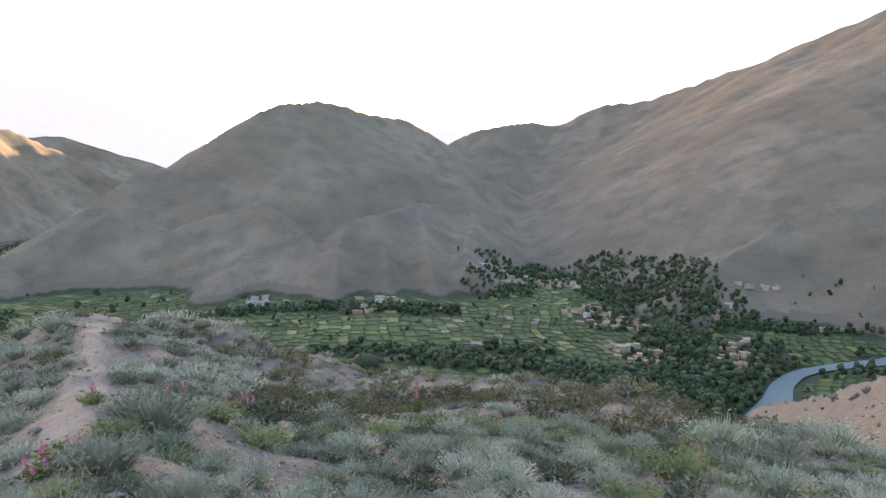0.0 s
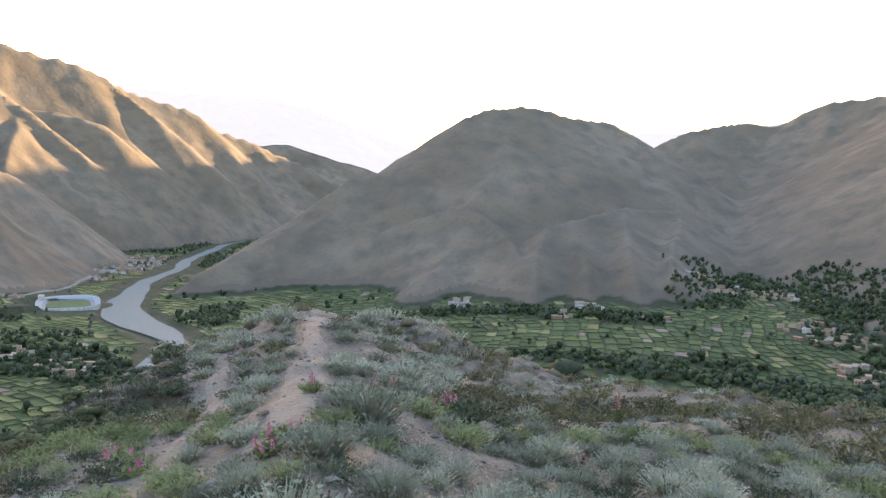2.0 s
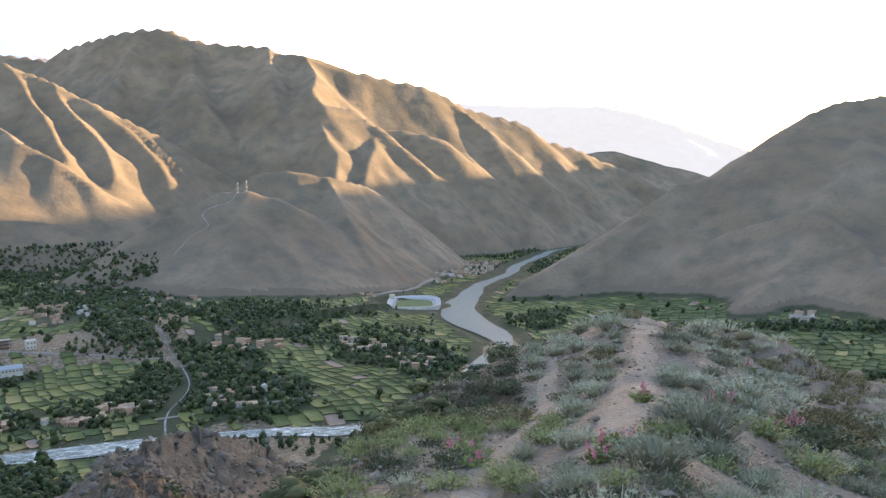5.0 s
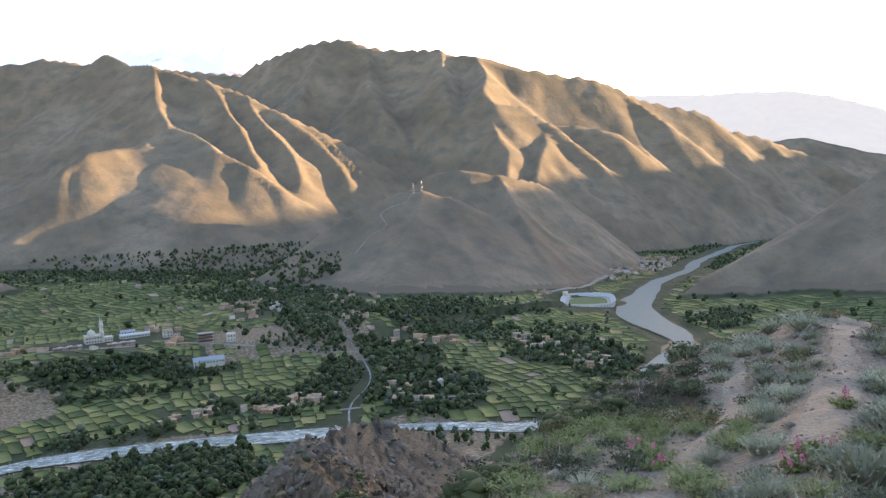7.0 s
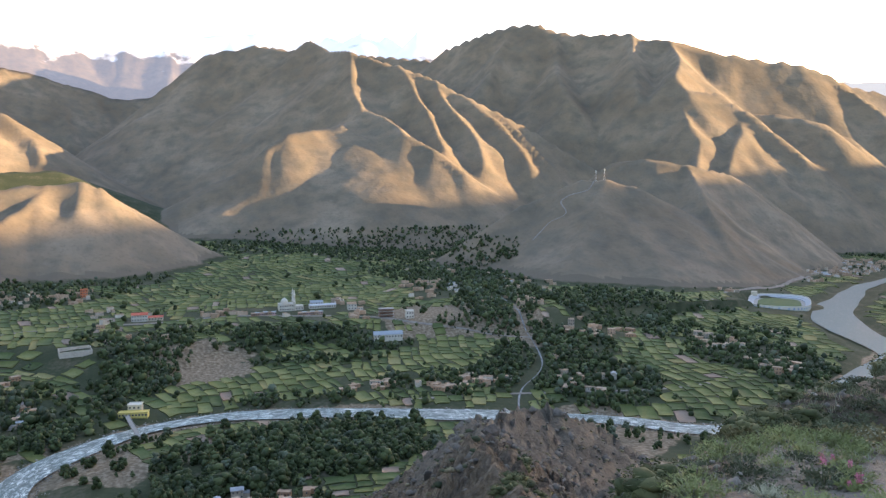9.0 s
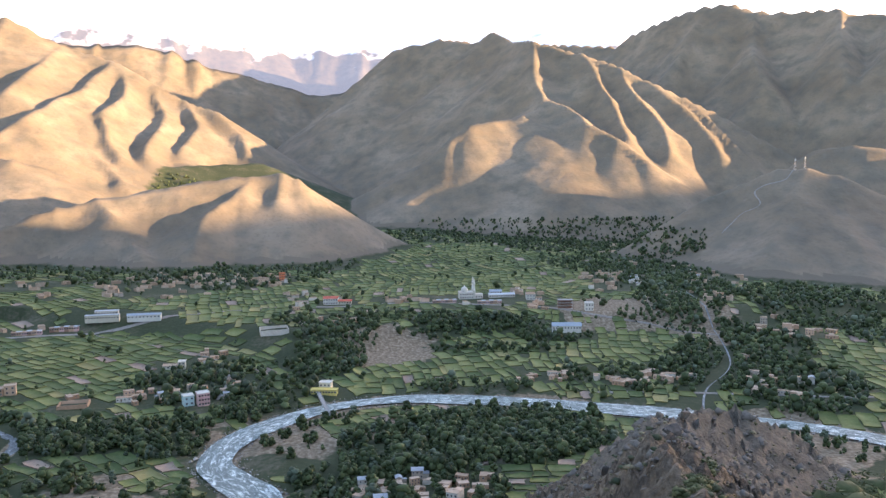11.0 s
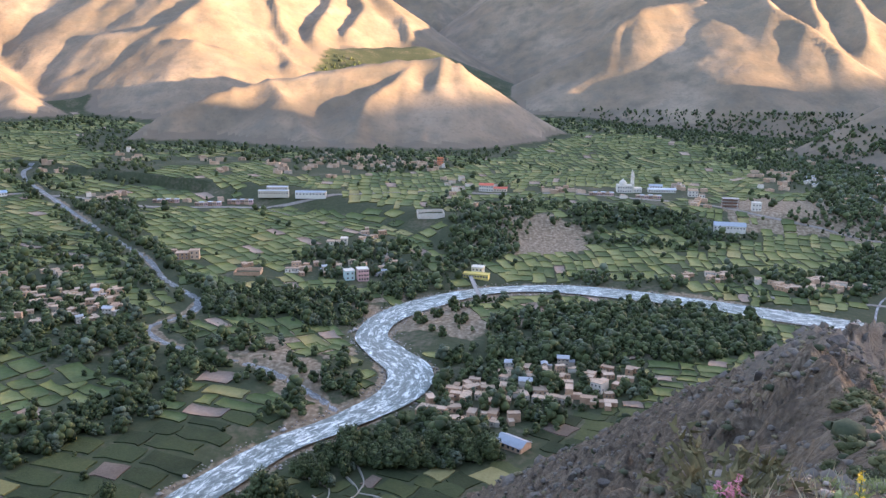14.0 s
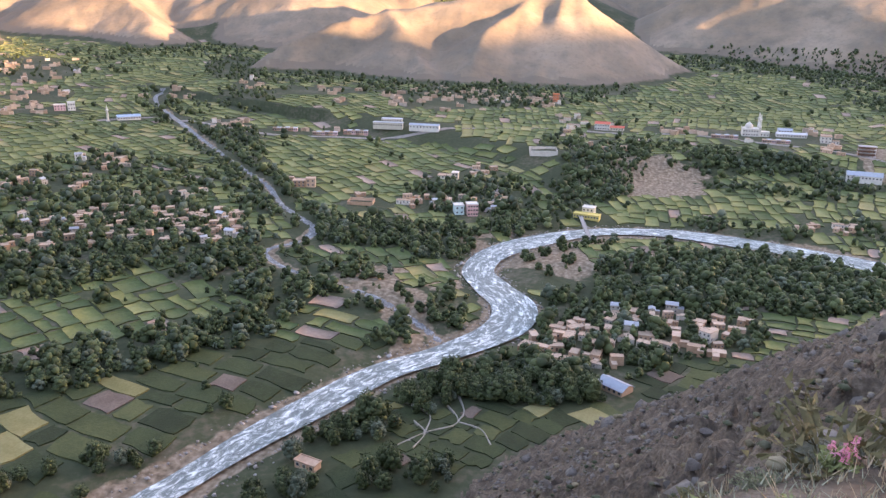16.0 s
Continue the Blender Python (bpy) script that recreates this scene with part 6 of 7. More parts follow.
def build_stadium():
    ob = root("stadium", "oval stadium with white stands and a green pitch", "stadium", spot("stadium", 0, 0.4))

    def oval(w, d, z, n=56, p=3.2):
        out = []
        for i in range(n):
            a = 2 * math.pi * i / n
            c, s = math.cos(a), math.sin(a)
            out.append((w * math.copysign(abs(c) ** (2 / p), c), d * math.copysign(abs(s) ** (2 / p), s), z))
        return out

    def ring(name, rings, mat, label=""):
        s = Shape()
        n = len(rings[0])
        for q in rings:
            s.v += q
        for a in range(len(rings) - 1):
            for i in range(n):
                s.f.append((a * n + i, a * n + (i + 1) % n, (a + 1) * n + (i + 1) % n, (a + 1) * n + i))
                s.m.append(0)
        part(name, s.mesh(name, [mat]), ob, label)

    ring("outer_wall", [oval(40, 62, -4), oval(40, 62, 5.6), oval(39.4, 61.4, 5.6), oval(39.4, 61.4, 4.4)], CLEAN_WHITE)
    ring("stand", [oval(39.4, 61.4, 4.4), oval(36, 58, 3.2), oval(36, 58, 2.7), oval(33, 55, 1.6), oval(33, 55, .4)], SEATS, "tiered pale blue seats")
    ring("track", [oval(33, 55, .4), oval(28, 50, .42)], CONCRETE)
    s = Shape()
    s.face(oval(28, 50, .4))
    part("pitch", s.mesh("pitch", [PITCH]), ob, "green grass pitch")
    pan = Shape()
    pan.box(-1.1, -.06, 0, 1.1, .06, 2.2)
    me = pan.mesh("panel", [BLUE_TIN])
    rim = oval(40.1, 62.1, 1.4, 44)
    for i, p in enumerate(rim):
        q = rim[(i + 1) % 44]
        part("panel", me, ob, at=pose(p[0], p[1], p[2], 0, 0, math.degrees(math.atan2(q[1] - p[1], q[0] - p[0]))))
    s = Shape()
    s.box(-38, 40, 4, -30, 54, 9.5)
    part("grandstand", s.mesh("grandstand", [CREAM]), ob)


build_stadium()


def build_mast(b, r, tall):
    x, y, _ = bear(b, r)
    ob = root("radio_mast", "lattice radio mast on the bare hilltop", "mast", pose(x, y, land_height(x, y) - .3, 0, 0, b), "masts on the hill")
    w0, w1 = 1.7, .45
    for sx, sy in ((-1, -1), (1, -1), (1, 1), (-1, 1)):
        s = Shape()
        s.tube((sx * w0, sy * w0, 0), (sx * w1, sy * w1, tall), .17, .1, 5)
        part("leg", s.mesh("leg", [MASTPAINT]), ob)
    n = 8
    for k in range(n):
        a, c = k / n, (k + 1) / n
        wa, wc = w0 + (w1 - w0) * a, w0 + (w1 - w0) * c
        s = Shape()
        for i in range(4):
            p, q = ((-1, -1), (1, -1), (1, 1), (-1, 1))[i], ((1, -1), (1, 1), (-1, 1), (-1, -1))[i]
            s.tube((p[0] * wa, p[1] * wa, tall * a), (q[0] * wc, q[1] * wc, tall * c), .09, .09, 4)
        part("brace", s.mesh("brace", [MASTPAINT]), ob)
    for k, h in enumerate((.82, .9, .96)):
        s = Shape()
        s.lathe([(.02, 0), (1.0, .25), (1.05, .5), (.02, .55)], 12)
        part("dish", s.mesh("dish", [CLEAN_WHITE]), ob, "white dish aerial", pose(0, -1.0, tall * h, 80, 0, 40 * k))
    s = Shape()
    s.box(-2, 2.5, -1.5, 2, 5.5, 2.6)
    s.box(-2.3, 2.2, 2.6, 2.3, 5.8, 2.8)
    part("hut", s.mesh("hut", [CLEAN_WHITE]), ob, "small white equipment hut")


MASTPAINT = noisy("mast_paint", [(0.3, (.5, .4, .36)), (0.6, (.66, .58, .54))], 3.0, rough=0.6)
build_mast(52.5, 1496, 21)
build_mast(51.9, 1499, 22)


def build_bridge():
    a, b = Vector(bear(85.9, 590, -161.2)), Vector(bear(85.2, 536, -161.0))
    mid, ln = (a + b) / 2, (b - a).length
    ob = root("footbridge", "narrow footbridge over the rapids", "bridge", Matrix.Translation(mid) @ (b - a).to_track_quat("X", "Z").to_matrix().to_4x4())
    s = Shape()
    s.box(-ln / 2, -1.4, -.3, ln / 2, 1.4, 0)
    part("deck", s.mesh("deck", [CONCRETE]), ob)
    for y in (-1.3, 1.3):
        s = Shape()
        s.box(-ln / 2, y - .06, 1.0, ln / 2, y + .06, 1.12)
        rail = part("rail", s.mesh("rail", [CONCRETE]), ob)
        p = Shape()
        p.box(-.06, y - .06, 0, .06, y + .06, 1.0)
        me = p.mesh("post", [CONCRETE])
        for k in range(14):
            part("post", me, rail, at=pose(-ln / 2 + (k + .5) * ln / 14, 0, 0))
    for x in (-ln / 2 + 1.5, ln / 2 - 1.5):
        s = Shape()
        s.box(x - 1.5, -1.7, -7, x + 1.5, 1.7, -.31)
        part("abutment", s.mesh("abutment", [CONCRETE]), ob)


build_bridge()

# ---- roads and tracks ----
ROADDUST = noisy("dusty_road", [(0.3, (.2, .172, .143)), (0.5, (.27, .235, .2)), (0.7, (.34, .3, .26))], 6, bump=0.05, fine=0.8)
for _pts, _w, _name, _label in (
        (lay((128, 945), (121.1, 930), (115.4, 935), (109, 850), (104, 836), (99.7, 828), (95, 838), (91.5, 855), (88, 866), (83.4, 862), (79, 872), (74.7, 858), (69.4, 838), (66.5, 812)), 3.2, "road", "dusty main road through the bazaar"),
        (lay((66.5, 812), (62.9, 800), (59, 792), (55, 782)), 1.8, "track", "pale dirt track across the bare terrace"),
        (lay((101.8, 836), (97.2, 766), (93, 702), (92.2, 640), (93, 590)), 1.8, "track", "pale dirt track between green fields"),
        (lay((66, 590), (60, 600), (54, 610), (46, 640), (42, 720)), 2.0, "road", "dusty road above the river bank"),
        (lay((45, 1060), (44, 1130), (43.5, 1210), (41, 1310), (39.5, 1420), (38.4, 1530)), 3.0, "road", "dusty road past the stadium to the town"),
        (lay((57, 1340), (55.8, 1385), (54.6, 1400), (54.9, 1440), (53.2, 1455), (52.6, 1486)), 1.1, "mountain_track", "dirt track up to the masts")):
    ribbon(_name, _pts, lambda s, w=_w: w + 0.3 * np.sin(s / 17), None, _label, ROADDUST, 7, 4.0, "road", 0.4)

# ---- plants of the hilltop ----
SAGE = noisy("sage_leaf", [(0.22, (.18, .183, .118)), (0.5, (.305, .306, .203)), (0.78, (.46, .455, .325))], 0.25, rough=0.85, per_object=0.5)
GREENLEAF = noisy("green_leaf", [(0.22, (.14, .16, .055)), (0.5, (.23, .25, .095)), (0.78, (.33, .34, .15))], 0.25, rough=0.8, per_object=0.4)
SILVER = noisy("silver_leaf", [(0.22, (.36, .39, .34)), (0.5, (.5, .53, .47)), (0.78, (.62, .65, .58))], 0.2, rough=0.9, per_object=0.3)
DARKLEAF = noisy("dark_cushion_leaf", [(0.22, (.06, .07, .035)), (0.5, (.115, .125, .066)), (0.78, (.2, .205, .115))], 0.25, rough=0.9, per_object=0.4)
STRAW = noisy("dry_straw", [(0.25, (.3, .23, .13)), (0.5, (.4, .31, .19)), (0.75, (.5, .41, .27))], 0.3, rough=0.9, per_object=0.4)
BRUSH = noisy("brown_brush_leaf", [(0.22, (.095, .085, .037)), (0.5, (.168, .145, .066)), (0.78, (.27, .228, .12))], 0.3, rough=0.85, per_object=0.4)
SHRUBLEAF = noisy("flank_shrub_leaf", [(0.22, (.035, .045, .016)), (0.5, (.07, .08, .03)), (0.78, (.13, .13, .055))], 0.4, rough=0.85, island=0.5)
# old twigs and leaves, with the shade inside a bush put into the colour
UNDERLEAF = noisy("bush_core_shade", [(0.25, (.07, .068, .045)), (0.5, (.13, .126, .083)), (0.75, (.21, .2, .135))], 0.05, rough=0.95, bump=0.03, fine=0.03)
PINK = noisy("pink_petal", [(0.25, (.46, .12, .19)), (0.5, (.58, .19, .27)), (0.75, (.7, .32, .38))], 0.08, rough=0.7, per_object=0.4)
YELLOW = noisy("yellow_petal", [(0.3, (.7, .42, .02)), (0.7, (.85, .58, .05))], 0.05, rough=0.7)
SCRUB = [noisy("slope_scrub", [(0.25, (.035, .045, .022)), (0.5, (.075, .085, .045)), (0.75, (.14, .13, .08))], 0.9, rough=0.9, island=0.4),
         noisy("dry_scrub", [(0.25, (.12, .1, .055)), (0.5, (.19, .16, .09)), (0.75, (.28, .24, .15))], 0.9, rough=0.9, island=0.4)]


def sprays(rs, count, spread, tall, lean, width, leaflets, leaf, low=0.0):
    """Curved stems out of one stock, each a tapered blade, with small leaves along it."""
    vs, fs, n = [], [], 0
    for k in range(count):
        w = rs.uniform(0, 2 * math.pi)
        q = math.sqrt(rs.rand())
        foot = np.array((math.cos(w), math.sin(w), 0)) * q * spread * 0.55
        out = np.array((math.cos(w + rs.normal(0, .5)), math.sin(w + rs.normal(0, .5)), 0))
        h = tall * rs.uniform(0.55, 1.0) * (1 - 0.45 * q * q)
        tip = foot + out * (spread * 0.5 * q + lean * rs.uniform(0.2, 1.0)) + (0, 0, h)
        mid = foot * 0.6 + tip * 0.4 + (0, 0, 0.14 * h)
        side = np.array((-out[1], out[0], 0)) * width * rs.uniform(0.6, 1.3)
        foot = foot + (0, 0, low * h)
        vs.append(np.array([foot - side * .6, foot + side * .6, mid + side, mid - side, tip]))
        fs += [(n, n + 1, n + 2), (n, n + 2, n + 3), (n + 3, n + 2, n + 4)]
        n += 5
        for i in range(leaflets):
            t = rs.uniform(0.3, 1.0)
            c = (1 - t) * mid + t * tip if t > .5 else (1 - t) * foot + t * mid
            d = rs.normal(0, 1, 3)
            d[2] = abs(d[2]) * 0.7
            d *= leaf * rs.uniform(0.6, 1.3) / np.linalg.norm(d)
            e = np.cross(d, rs.normal(0, 1, 3))
            e *= 0.28 * leaf / (np.linalg.norm(e) + 1e-9)
            vs.append(np.array([c - e, c + e, c + d]))
            fs.append((n, n + 1, n + 2))
            n += 3
    return np.vstack(vs), np.array(fs)


def stock(rs, spread, tall):
    """Dense woody heart of a bush: a low uneven dome of old twigs and dead leaves, coloured dark for the shade inside.
    """
    s = Shape()
    s.lathe([(spread * .42, -.05), (spread * .5, tall * .1), (spread * .42, tall * .22), (spread * .22, tall * .32), (.01, tall * .36)], 9)
    s.v = [(x * q, y * q, z * rs.uniform(.8, 1.15)) for (x, y, z), q in zip(s.v, rs.uniform(.72, 1.2, len(s.v)))]
    return s.mesh("stock", [UNDERLEAF])


PLANTS = {}


def plant(kind, mat, seeds, **kw):
    PLANTS[kind] = []
    for sd in seeds:
        rs = np.random.RandomState(sd)
        v, f = sprays(rs, **kw)
        PLANTS[kind].append((stock(rs, kw["spread"], kw["tall"]), sheet("foliage", v, f, [mat], smooth=False)))


plant("sage_bush", SAGE, (1, 2, 3, 4), count=300, spread=0.38, tall=0.38, lean=0.12, width=0.0085, leaflets=1, leaf=0.05)
plant("far_sage_bush", SAGE, (5, 6, 7, 8), count=120, spread=0.38, tall=0.34, lean=0.11, width=0.013, leaflets=1, leaf=0.065)
plant("far_brush", BRUSH, (9, 10), count=70, spread=0.4, tall=0.32, lean=0.10, width=0.012, leaflets=5, leaf=0.07)
plant("green_bush", GREENLEAF, (11, 12, 13), count=170, spread=0.36, tall=0.28, lean=0.12, width=0.009, leaflets=2, leaf=0.055)
plant("dark_cushion", DARKLEAF, (15, 16), count=130, spread=0.38, tall=0.22, lean=0.06, width=0.011, leaflets=5, leaf=0.045)
plant("silver_herb", SILVER, (21, 22, 23), count=34, spread=0.16, tall=0.36, lean=0.08, width=0.009, leaflets=16, leaf=0.055)
plant("grass_tuft", GREENLEAF, (31, 32, 33), count=120, spread=0.24, tall=0.36, lean=0.2, width=0.0075, leaflets=0, leaf=0.05)
plant("pale_grass_tuft", SAGE, (35, 36, 37), count=240, spread=0.36, tall=0.46, lean=0.18, width=0.0075, leaflets=1, leaf=0.05)
plant("straw_tuft", STRAW, (41, 42), count=60, spread=0.14, tall=0.26, lean=0.14, width=0.004, leaflets=0, leaf=0.03)
LABELS = {
    "sage_bush": "grey-green sage bush with fine upright sprigs", "far_sage_bush": "grey-green sage bush on the hillside",
    "far_brush": "low olive-brown brush on the hillside",
    "green_bush": "low yellow-green herb on sandy soil", "dark_cushion": "dark grey-green cushion plant on sandy soil",
    "silver_herb": "silvery woolly-leaved herb on sandy soil", "grass_tuft": "tuft of long green grass blades",
    "pale_grass_tuft": "tall tuft of pale grey-green grass", "straw_tuft": "tuft of dry straw-coloured grass"}


LOOSE_BUSH = sheet("loose_bush", *sprays(np.random.RandomState(8), 46, 0.38, 0.32, 0.1, 0.017, 1, 0.075), [SAGE], smooth=False)


def set_plant(kind, x, y, z, turn, size, rank):
    st, fo = PLANTS[kind][rank % len(PLANTS[kind])]
    ob = new(kind.replace("far_", ""), st)
    ob.matrix_basis = Matrix.LocRotScale((x, y, z), Euler((0, 0, turn)), (size, size, size * 0.95))
    tagged(ob, LABELS[kind], "plant", "hilltop plants")
    part("foliage", fo, ob)


PATH = lay((25.8, 7.0), (25.2, 8.5), (24.3, 10.3), (23.7, 12.2), (24.0, 14.1), (23.3, 16.3), (22.6, 18.6), (22.4, 21), (22, 24))
PATH_NEAR = lay((32, 3.0), (29, 4.2), (27, 5.6), (25.8, 7.0))
TRAIL = lay((37, 5.6), (35.5, 7), (31, 10), (30.6, 12.6), (30, 14.5))
BARE_SPOTS = [(17.5, 8.2, .45), (14.6, 7.8, .5), (12.1, 7.5, .5), (5, 5.6, .4), (36, 6.0, .5), (15.5, 15, .7), (19, 6.2, .4), (-16, 6.0, .5), (-9, 7.0, .4), (31, 7.2, .4), (12.5, 17.5, .8), (20, 12.5, .5)]


def clear_of_path(x, y):
    d = np.minimum(to_line(x, y, PATH)[0] + 0.11, to_line(x, y, PATH_NEAR)[0] + 0.36)
    d = np.minimum(d, to_line(x, y, TRAIL)[0] + 0.27)
    for b, r, s in BARE_SPOTS:
        p = bear(b, r)
        d = np.minimum(d, np.hypot(x - p[0], y - p[1]) - s + 0.45)
    return d


def plant_hilltop():
    rs = np.random.RandomState(77)
    n = 52000
    b = rs.uniform(-38, 80, n)
    r = np.sqrt(rs.uniform(1.9 ** 2, 30.0 ** 2, n))
    x, y = -r * np.sin(np.radians(b)), r * np.cos(np.radians(b))
    z, cover = land(x, y)
    edge = np.interp(b, BROW[:, 0], BROW[:, 1])
    ok = (r < np.where((b > 28) & (b < 64), edge * 2.0 + 4, edge * 1.15 + 1.0)) & (clear_of_path(x, y) > 0.42) & ((b < 60) | (rs.rand(n) < 0.8))
    patch = fbm(x, y, 3.0, 3, 91)
    bushy = fbm(x, y, 1.9, 2, 92)
    keep, cell = [], {}
    # broad bushes first, then low growth in what room is left
    for big, tries in ((True, np.where(ok)[0][:26000]), (False, np.where(ok)[0][26000:])):
        for k in tries:
            slope = (b[k] < 14 and r[k] > 10.5) or b[k] > 33
            half = (0.21 if slope else 0.225) * rs.lognormal(0, 0.33) if big else 0.09
            half *= 0.62 + 0.38 * min(1.0, r[k] / 6)
            gx, gy = int(x[k] // 0.9), int(y[k] // 0.9)
            if any((x[k] - x[j]) ** 2 + (y[k] - y[j]) ** 2 < (0.8 * (half + hj)) ** 2 for a in (-1, 0, 1) for c in (-1, 0, 1) for j, hj in cell.get((gx + a, gy + c), ())):
                continue
            if patch[k] < (0.46 if b[k] > 12 else 0.43) and b[k] < 33 and rs.rand() < (0.85 if big else 0.7):
                continue
            if slope and b[k] < 14 and rs.rand() < 0.4:
                continue
            if big and clear_of_path(x[k:k + 1], y[k:k + 1])[0] < 0.36 + 0.5 * half:
                continue
            cell.setdefault((gx, gy), []).append((k, half))
            keep.append((k, half))
    keep.sort(key=lambda q: r[q[0]])
    counts = {}
    loose = []
    for rank, (k, half) in enumerate(keep):
        u, far = rs.rand(), r[k] > 10.5
        # one kind tends to grow together
        u = 0.55 * u + 0.45 * min(0.999, max(0.0, (bushy[k] - 0.25) / 0.5))
        right = b[k] < 14
        if half < 0.095 and not far:
            kind = ("green_bush", "silver_herb", "grass_tuft", "dark_cushion", "straw_tuft", "pale_grass_tuft")[rs.choice(6, p=[.24, .17, .2, .15, .12, .12])]
        elif far:
            kind = "far_sage_bush" if u < (0.3 if right else 0.2 if b[k] > 32 else 0.58) else "far_brush" if (u < 0.8 and b[k] < 32) or right else "dark_cushion"
        elif b[k] > 33 and u < 0.62:
            kind = "dark_cushion" if u < 0.26 else "far_brush" if u < 0.4 else "green_bush"
        else:
            kind = "sage_bush" if u < 0.46 else "pale_grass_tuft" if u < 0.64 else "green_bush" if u < 0.78 else "dark_cushion"
        size = half / 0.36 * rs.uniform(0.92, 1.1) * (1.0 if half > 0.095 else 1.2) * (0.7 if b[k] > 58 else 0.85 if b[k] > 44 else 1.0)
        counts[kind] = counts.get(kind, 0) + 1
        if counts[kind] > 260 or (far and rank > 1900):
            loose.append((kind, k, size))
            continue
        set_plant(kind, x[k], y[k], z[k] - 0.03, rs.uniform(0, 6.28), size, rank)
    # plants past that, and the thin growth between them
    rows = {}
    for kind, k, size in loose:
        rows.setdefault(kind if kind in ("dark_cushion", "far_brush") else "far_brush" if kind in ("grass_tuft", "green_bush") else "far_sage_bush", []).append((x[k], y[k], z[k] - .03, size))
    for name, items in rows.items():
        me = LOOSE_BUSH
        v0 = np.empty(len(me.vertices) * 3)
        me.vertices.foreach_get("co", v0)
        v0 = v0.reshape(-1, 3)
        f0 = np.array([p.vertices[:] for p in me.polygons])
        it = np.array(items)
        w = rs.uniform(0, 6.28, len(it))
        c, s = np.cos(w)[:, None], np.sin(w)[:, None]
        vx = (v0[None, :, 0] * c - v0[None, :, 1] * s) * it[:, 3:] + it[:, :1]
        vy = (v0[None, :, 0] * s + v0[None, :, 1] * c) * it[:, 3:] + it[:, 1:2]
        vz = v0[None, :, 2] * it[:, 3:] + it[:, 2:3]
        ff = (f0[None] + len(v0) * np.arange(len(it))[:, None, None]).reshape(-1, 3)
        tagged(new("hillside_scrub", sheet("hillside_scrub", np.stack([vx, vy, vz], -1).reshape(-1, 3), ff, [{"dark_cushion": DARKLEAF, "far_brush": BRUSH}.get(name, SAGE)], smooth=False)),
               "grey-green scrub covering the hillside", "scrub", kind="stuff")
    return len(keep)


plant_hilltop()


def flank_shrubs():
    """Dense dark green shrubs that cling to the steep side below the brow."""
    rs = np.random.RandomState(79)
    kinds = []
    for k in range(4):
        v, f = crown_arrays(np.random.RandomState(200 + k), 9, 240, 1.0)
        kinds.append(sheet("shrub", (v - (0, 0, .16)) * (1, 1, .8), f, [SHRUBLEAF], smooth=False))
    n = 2600
    b, r = rs.uniform(30, 60, n), 6 + 46 * rs.rand(n) ** 1.7
    x, y = -r * np.sin(np.radians(b)), r * np.cos(np.radians(b))
    z, cover = land(x, y)
    edge = np.interp(b, BROW[:, 0], BROW[:, 1])
    made = 0
    for k in np.where((cover == 2) & (r > edge * 0.92) & (fbm(x, y, 6, 3, 96) > 0.44))[0]:
        if made >= 280:
            break
        made += 1
        size = (0.24 + 0.011 * r[k]) * rs.uniform(0.6, 1.4)
        ob = new("shrub", kinds[k % 4])
        ob.matrix_basis = Matrix.LocRotScale((x[k], y[k], z[k] - 0.08 * size), Euler((0, 0, rs.uniform(0, 6.28))), (size * 1.5, size * 1.5, size))
        tagged(ob, "dense dark green shrub on the steep rocky flank", "shrub", "shrubs on the flank")


flank_shrubs()


def thin_growth():
    """Short sparse grass and dead stalks between the bushes."""
    rs = np.random.RandomState(78)
    n = 9000
    b, r = rs.uniform(-38, 100, n), 1.6 + 12 * rs.rand(n) ** 1.2
    x, y = -r * np.sin(np.radians(b)), r * np.cos(np.radians(b))
    ok = (clear_of_path(x, y) > 0.42) & (r < np.interp(b, BROW[:, 0], BROW[:, 1]) * 1.3) & (fbm(x, y, 1.6, 3, 95) > 0.42)
    x, y = x[ok], y[ok]
    z = land(x, y)[0]
    for name, mat, sel, tall, label in (("short_grass", SAGE, np.arange(len(x)) % 3 < 2, 0.09, "short grey-green grass between the bushes"),
                                        ("dead_stalks", STRAW, np.arange(len(x)) % 3 == 2, 0.12, "thin dry stalks between the bushes")):
        q = np.where(sel)[0]
        vs, fs = [], []
        for m, k in enumerate(q):
            for i in range(4):
                w, l = rs.uniform(0, 6.28), tall * rs.uniform(.5, 1.3)
                c = np.array((x[k], y[k], z[k] - .01)) + rs.normal(0, .035, 3) * (1, 1, 0)
                t = np.array((math.cos(w), math.sin(w), 0)) * .006
                vs += [c - t, c + t, c + np.array((rs.normal(0, .4) * l, rs.normal(0, .4) * l, l))]
        v = np.array(vs)
        tagged(new(name, sheet(name, v, np.arange(len(v)).reshape(-1, 3), [mat], smooth=False)), label, "grass", kind="stuff")


thin_growth()


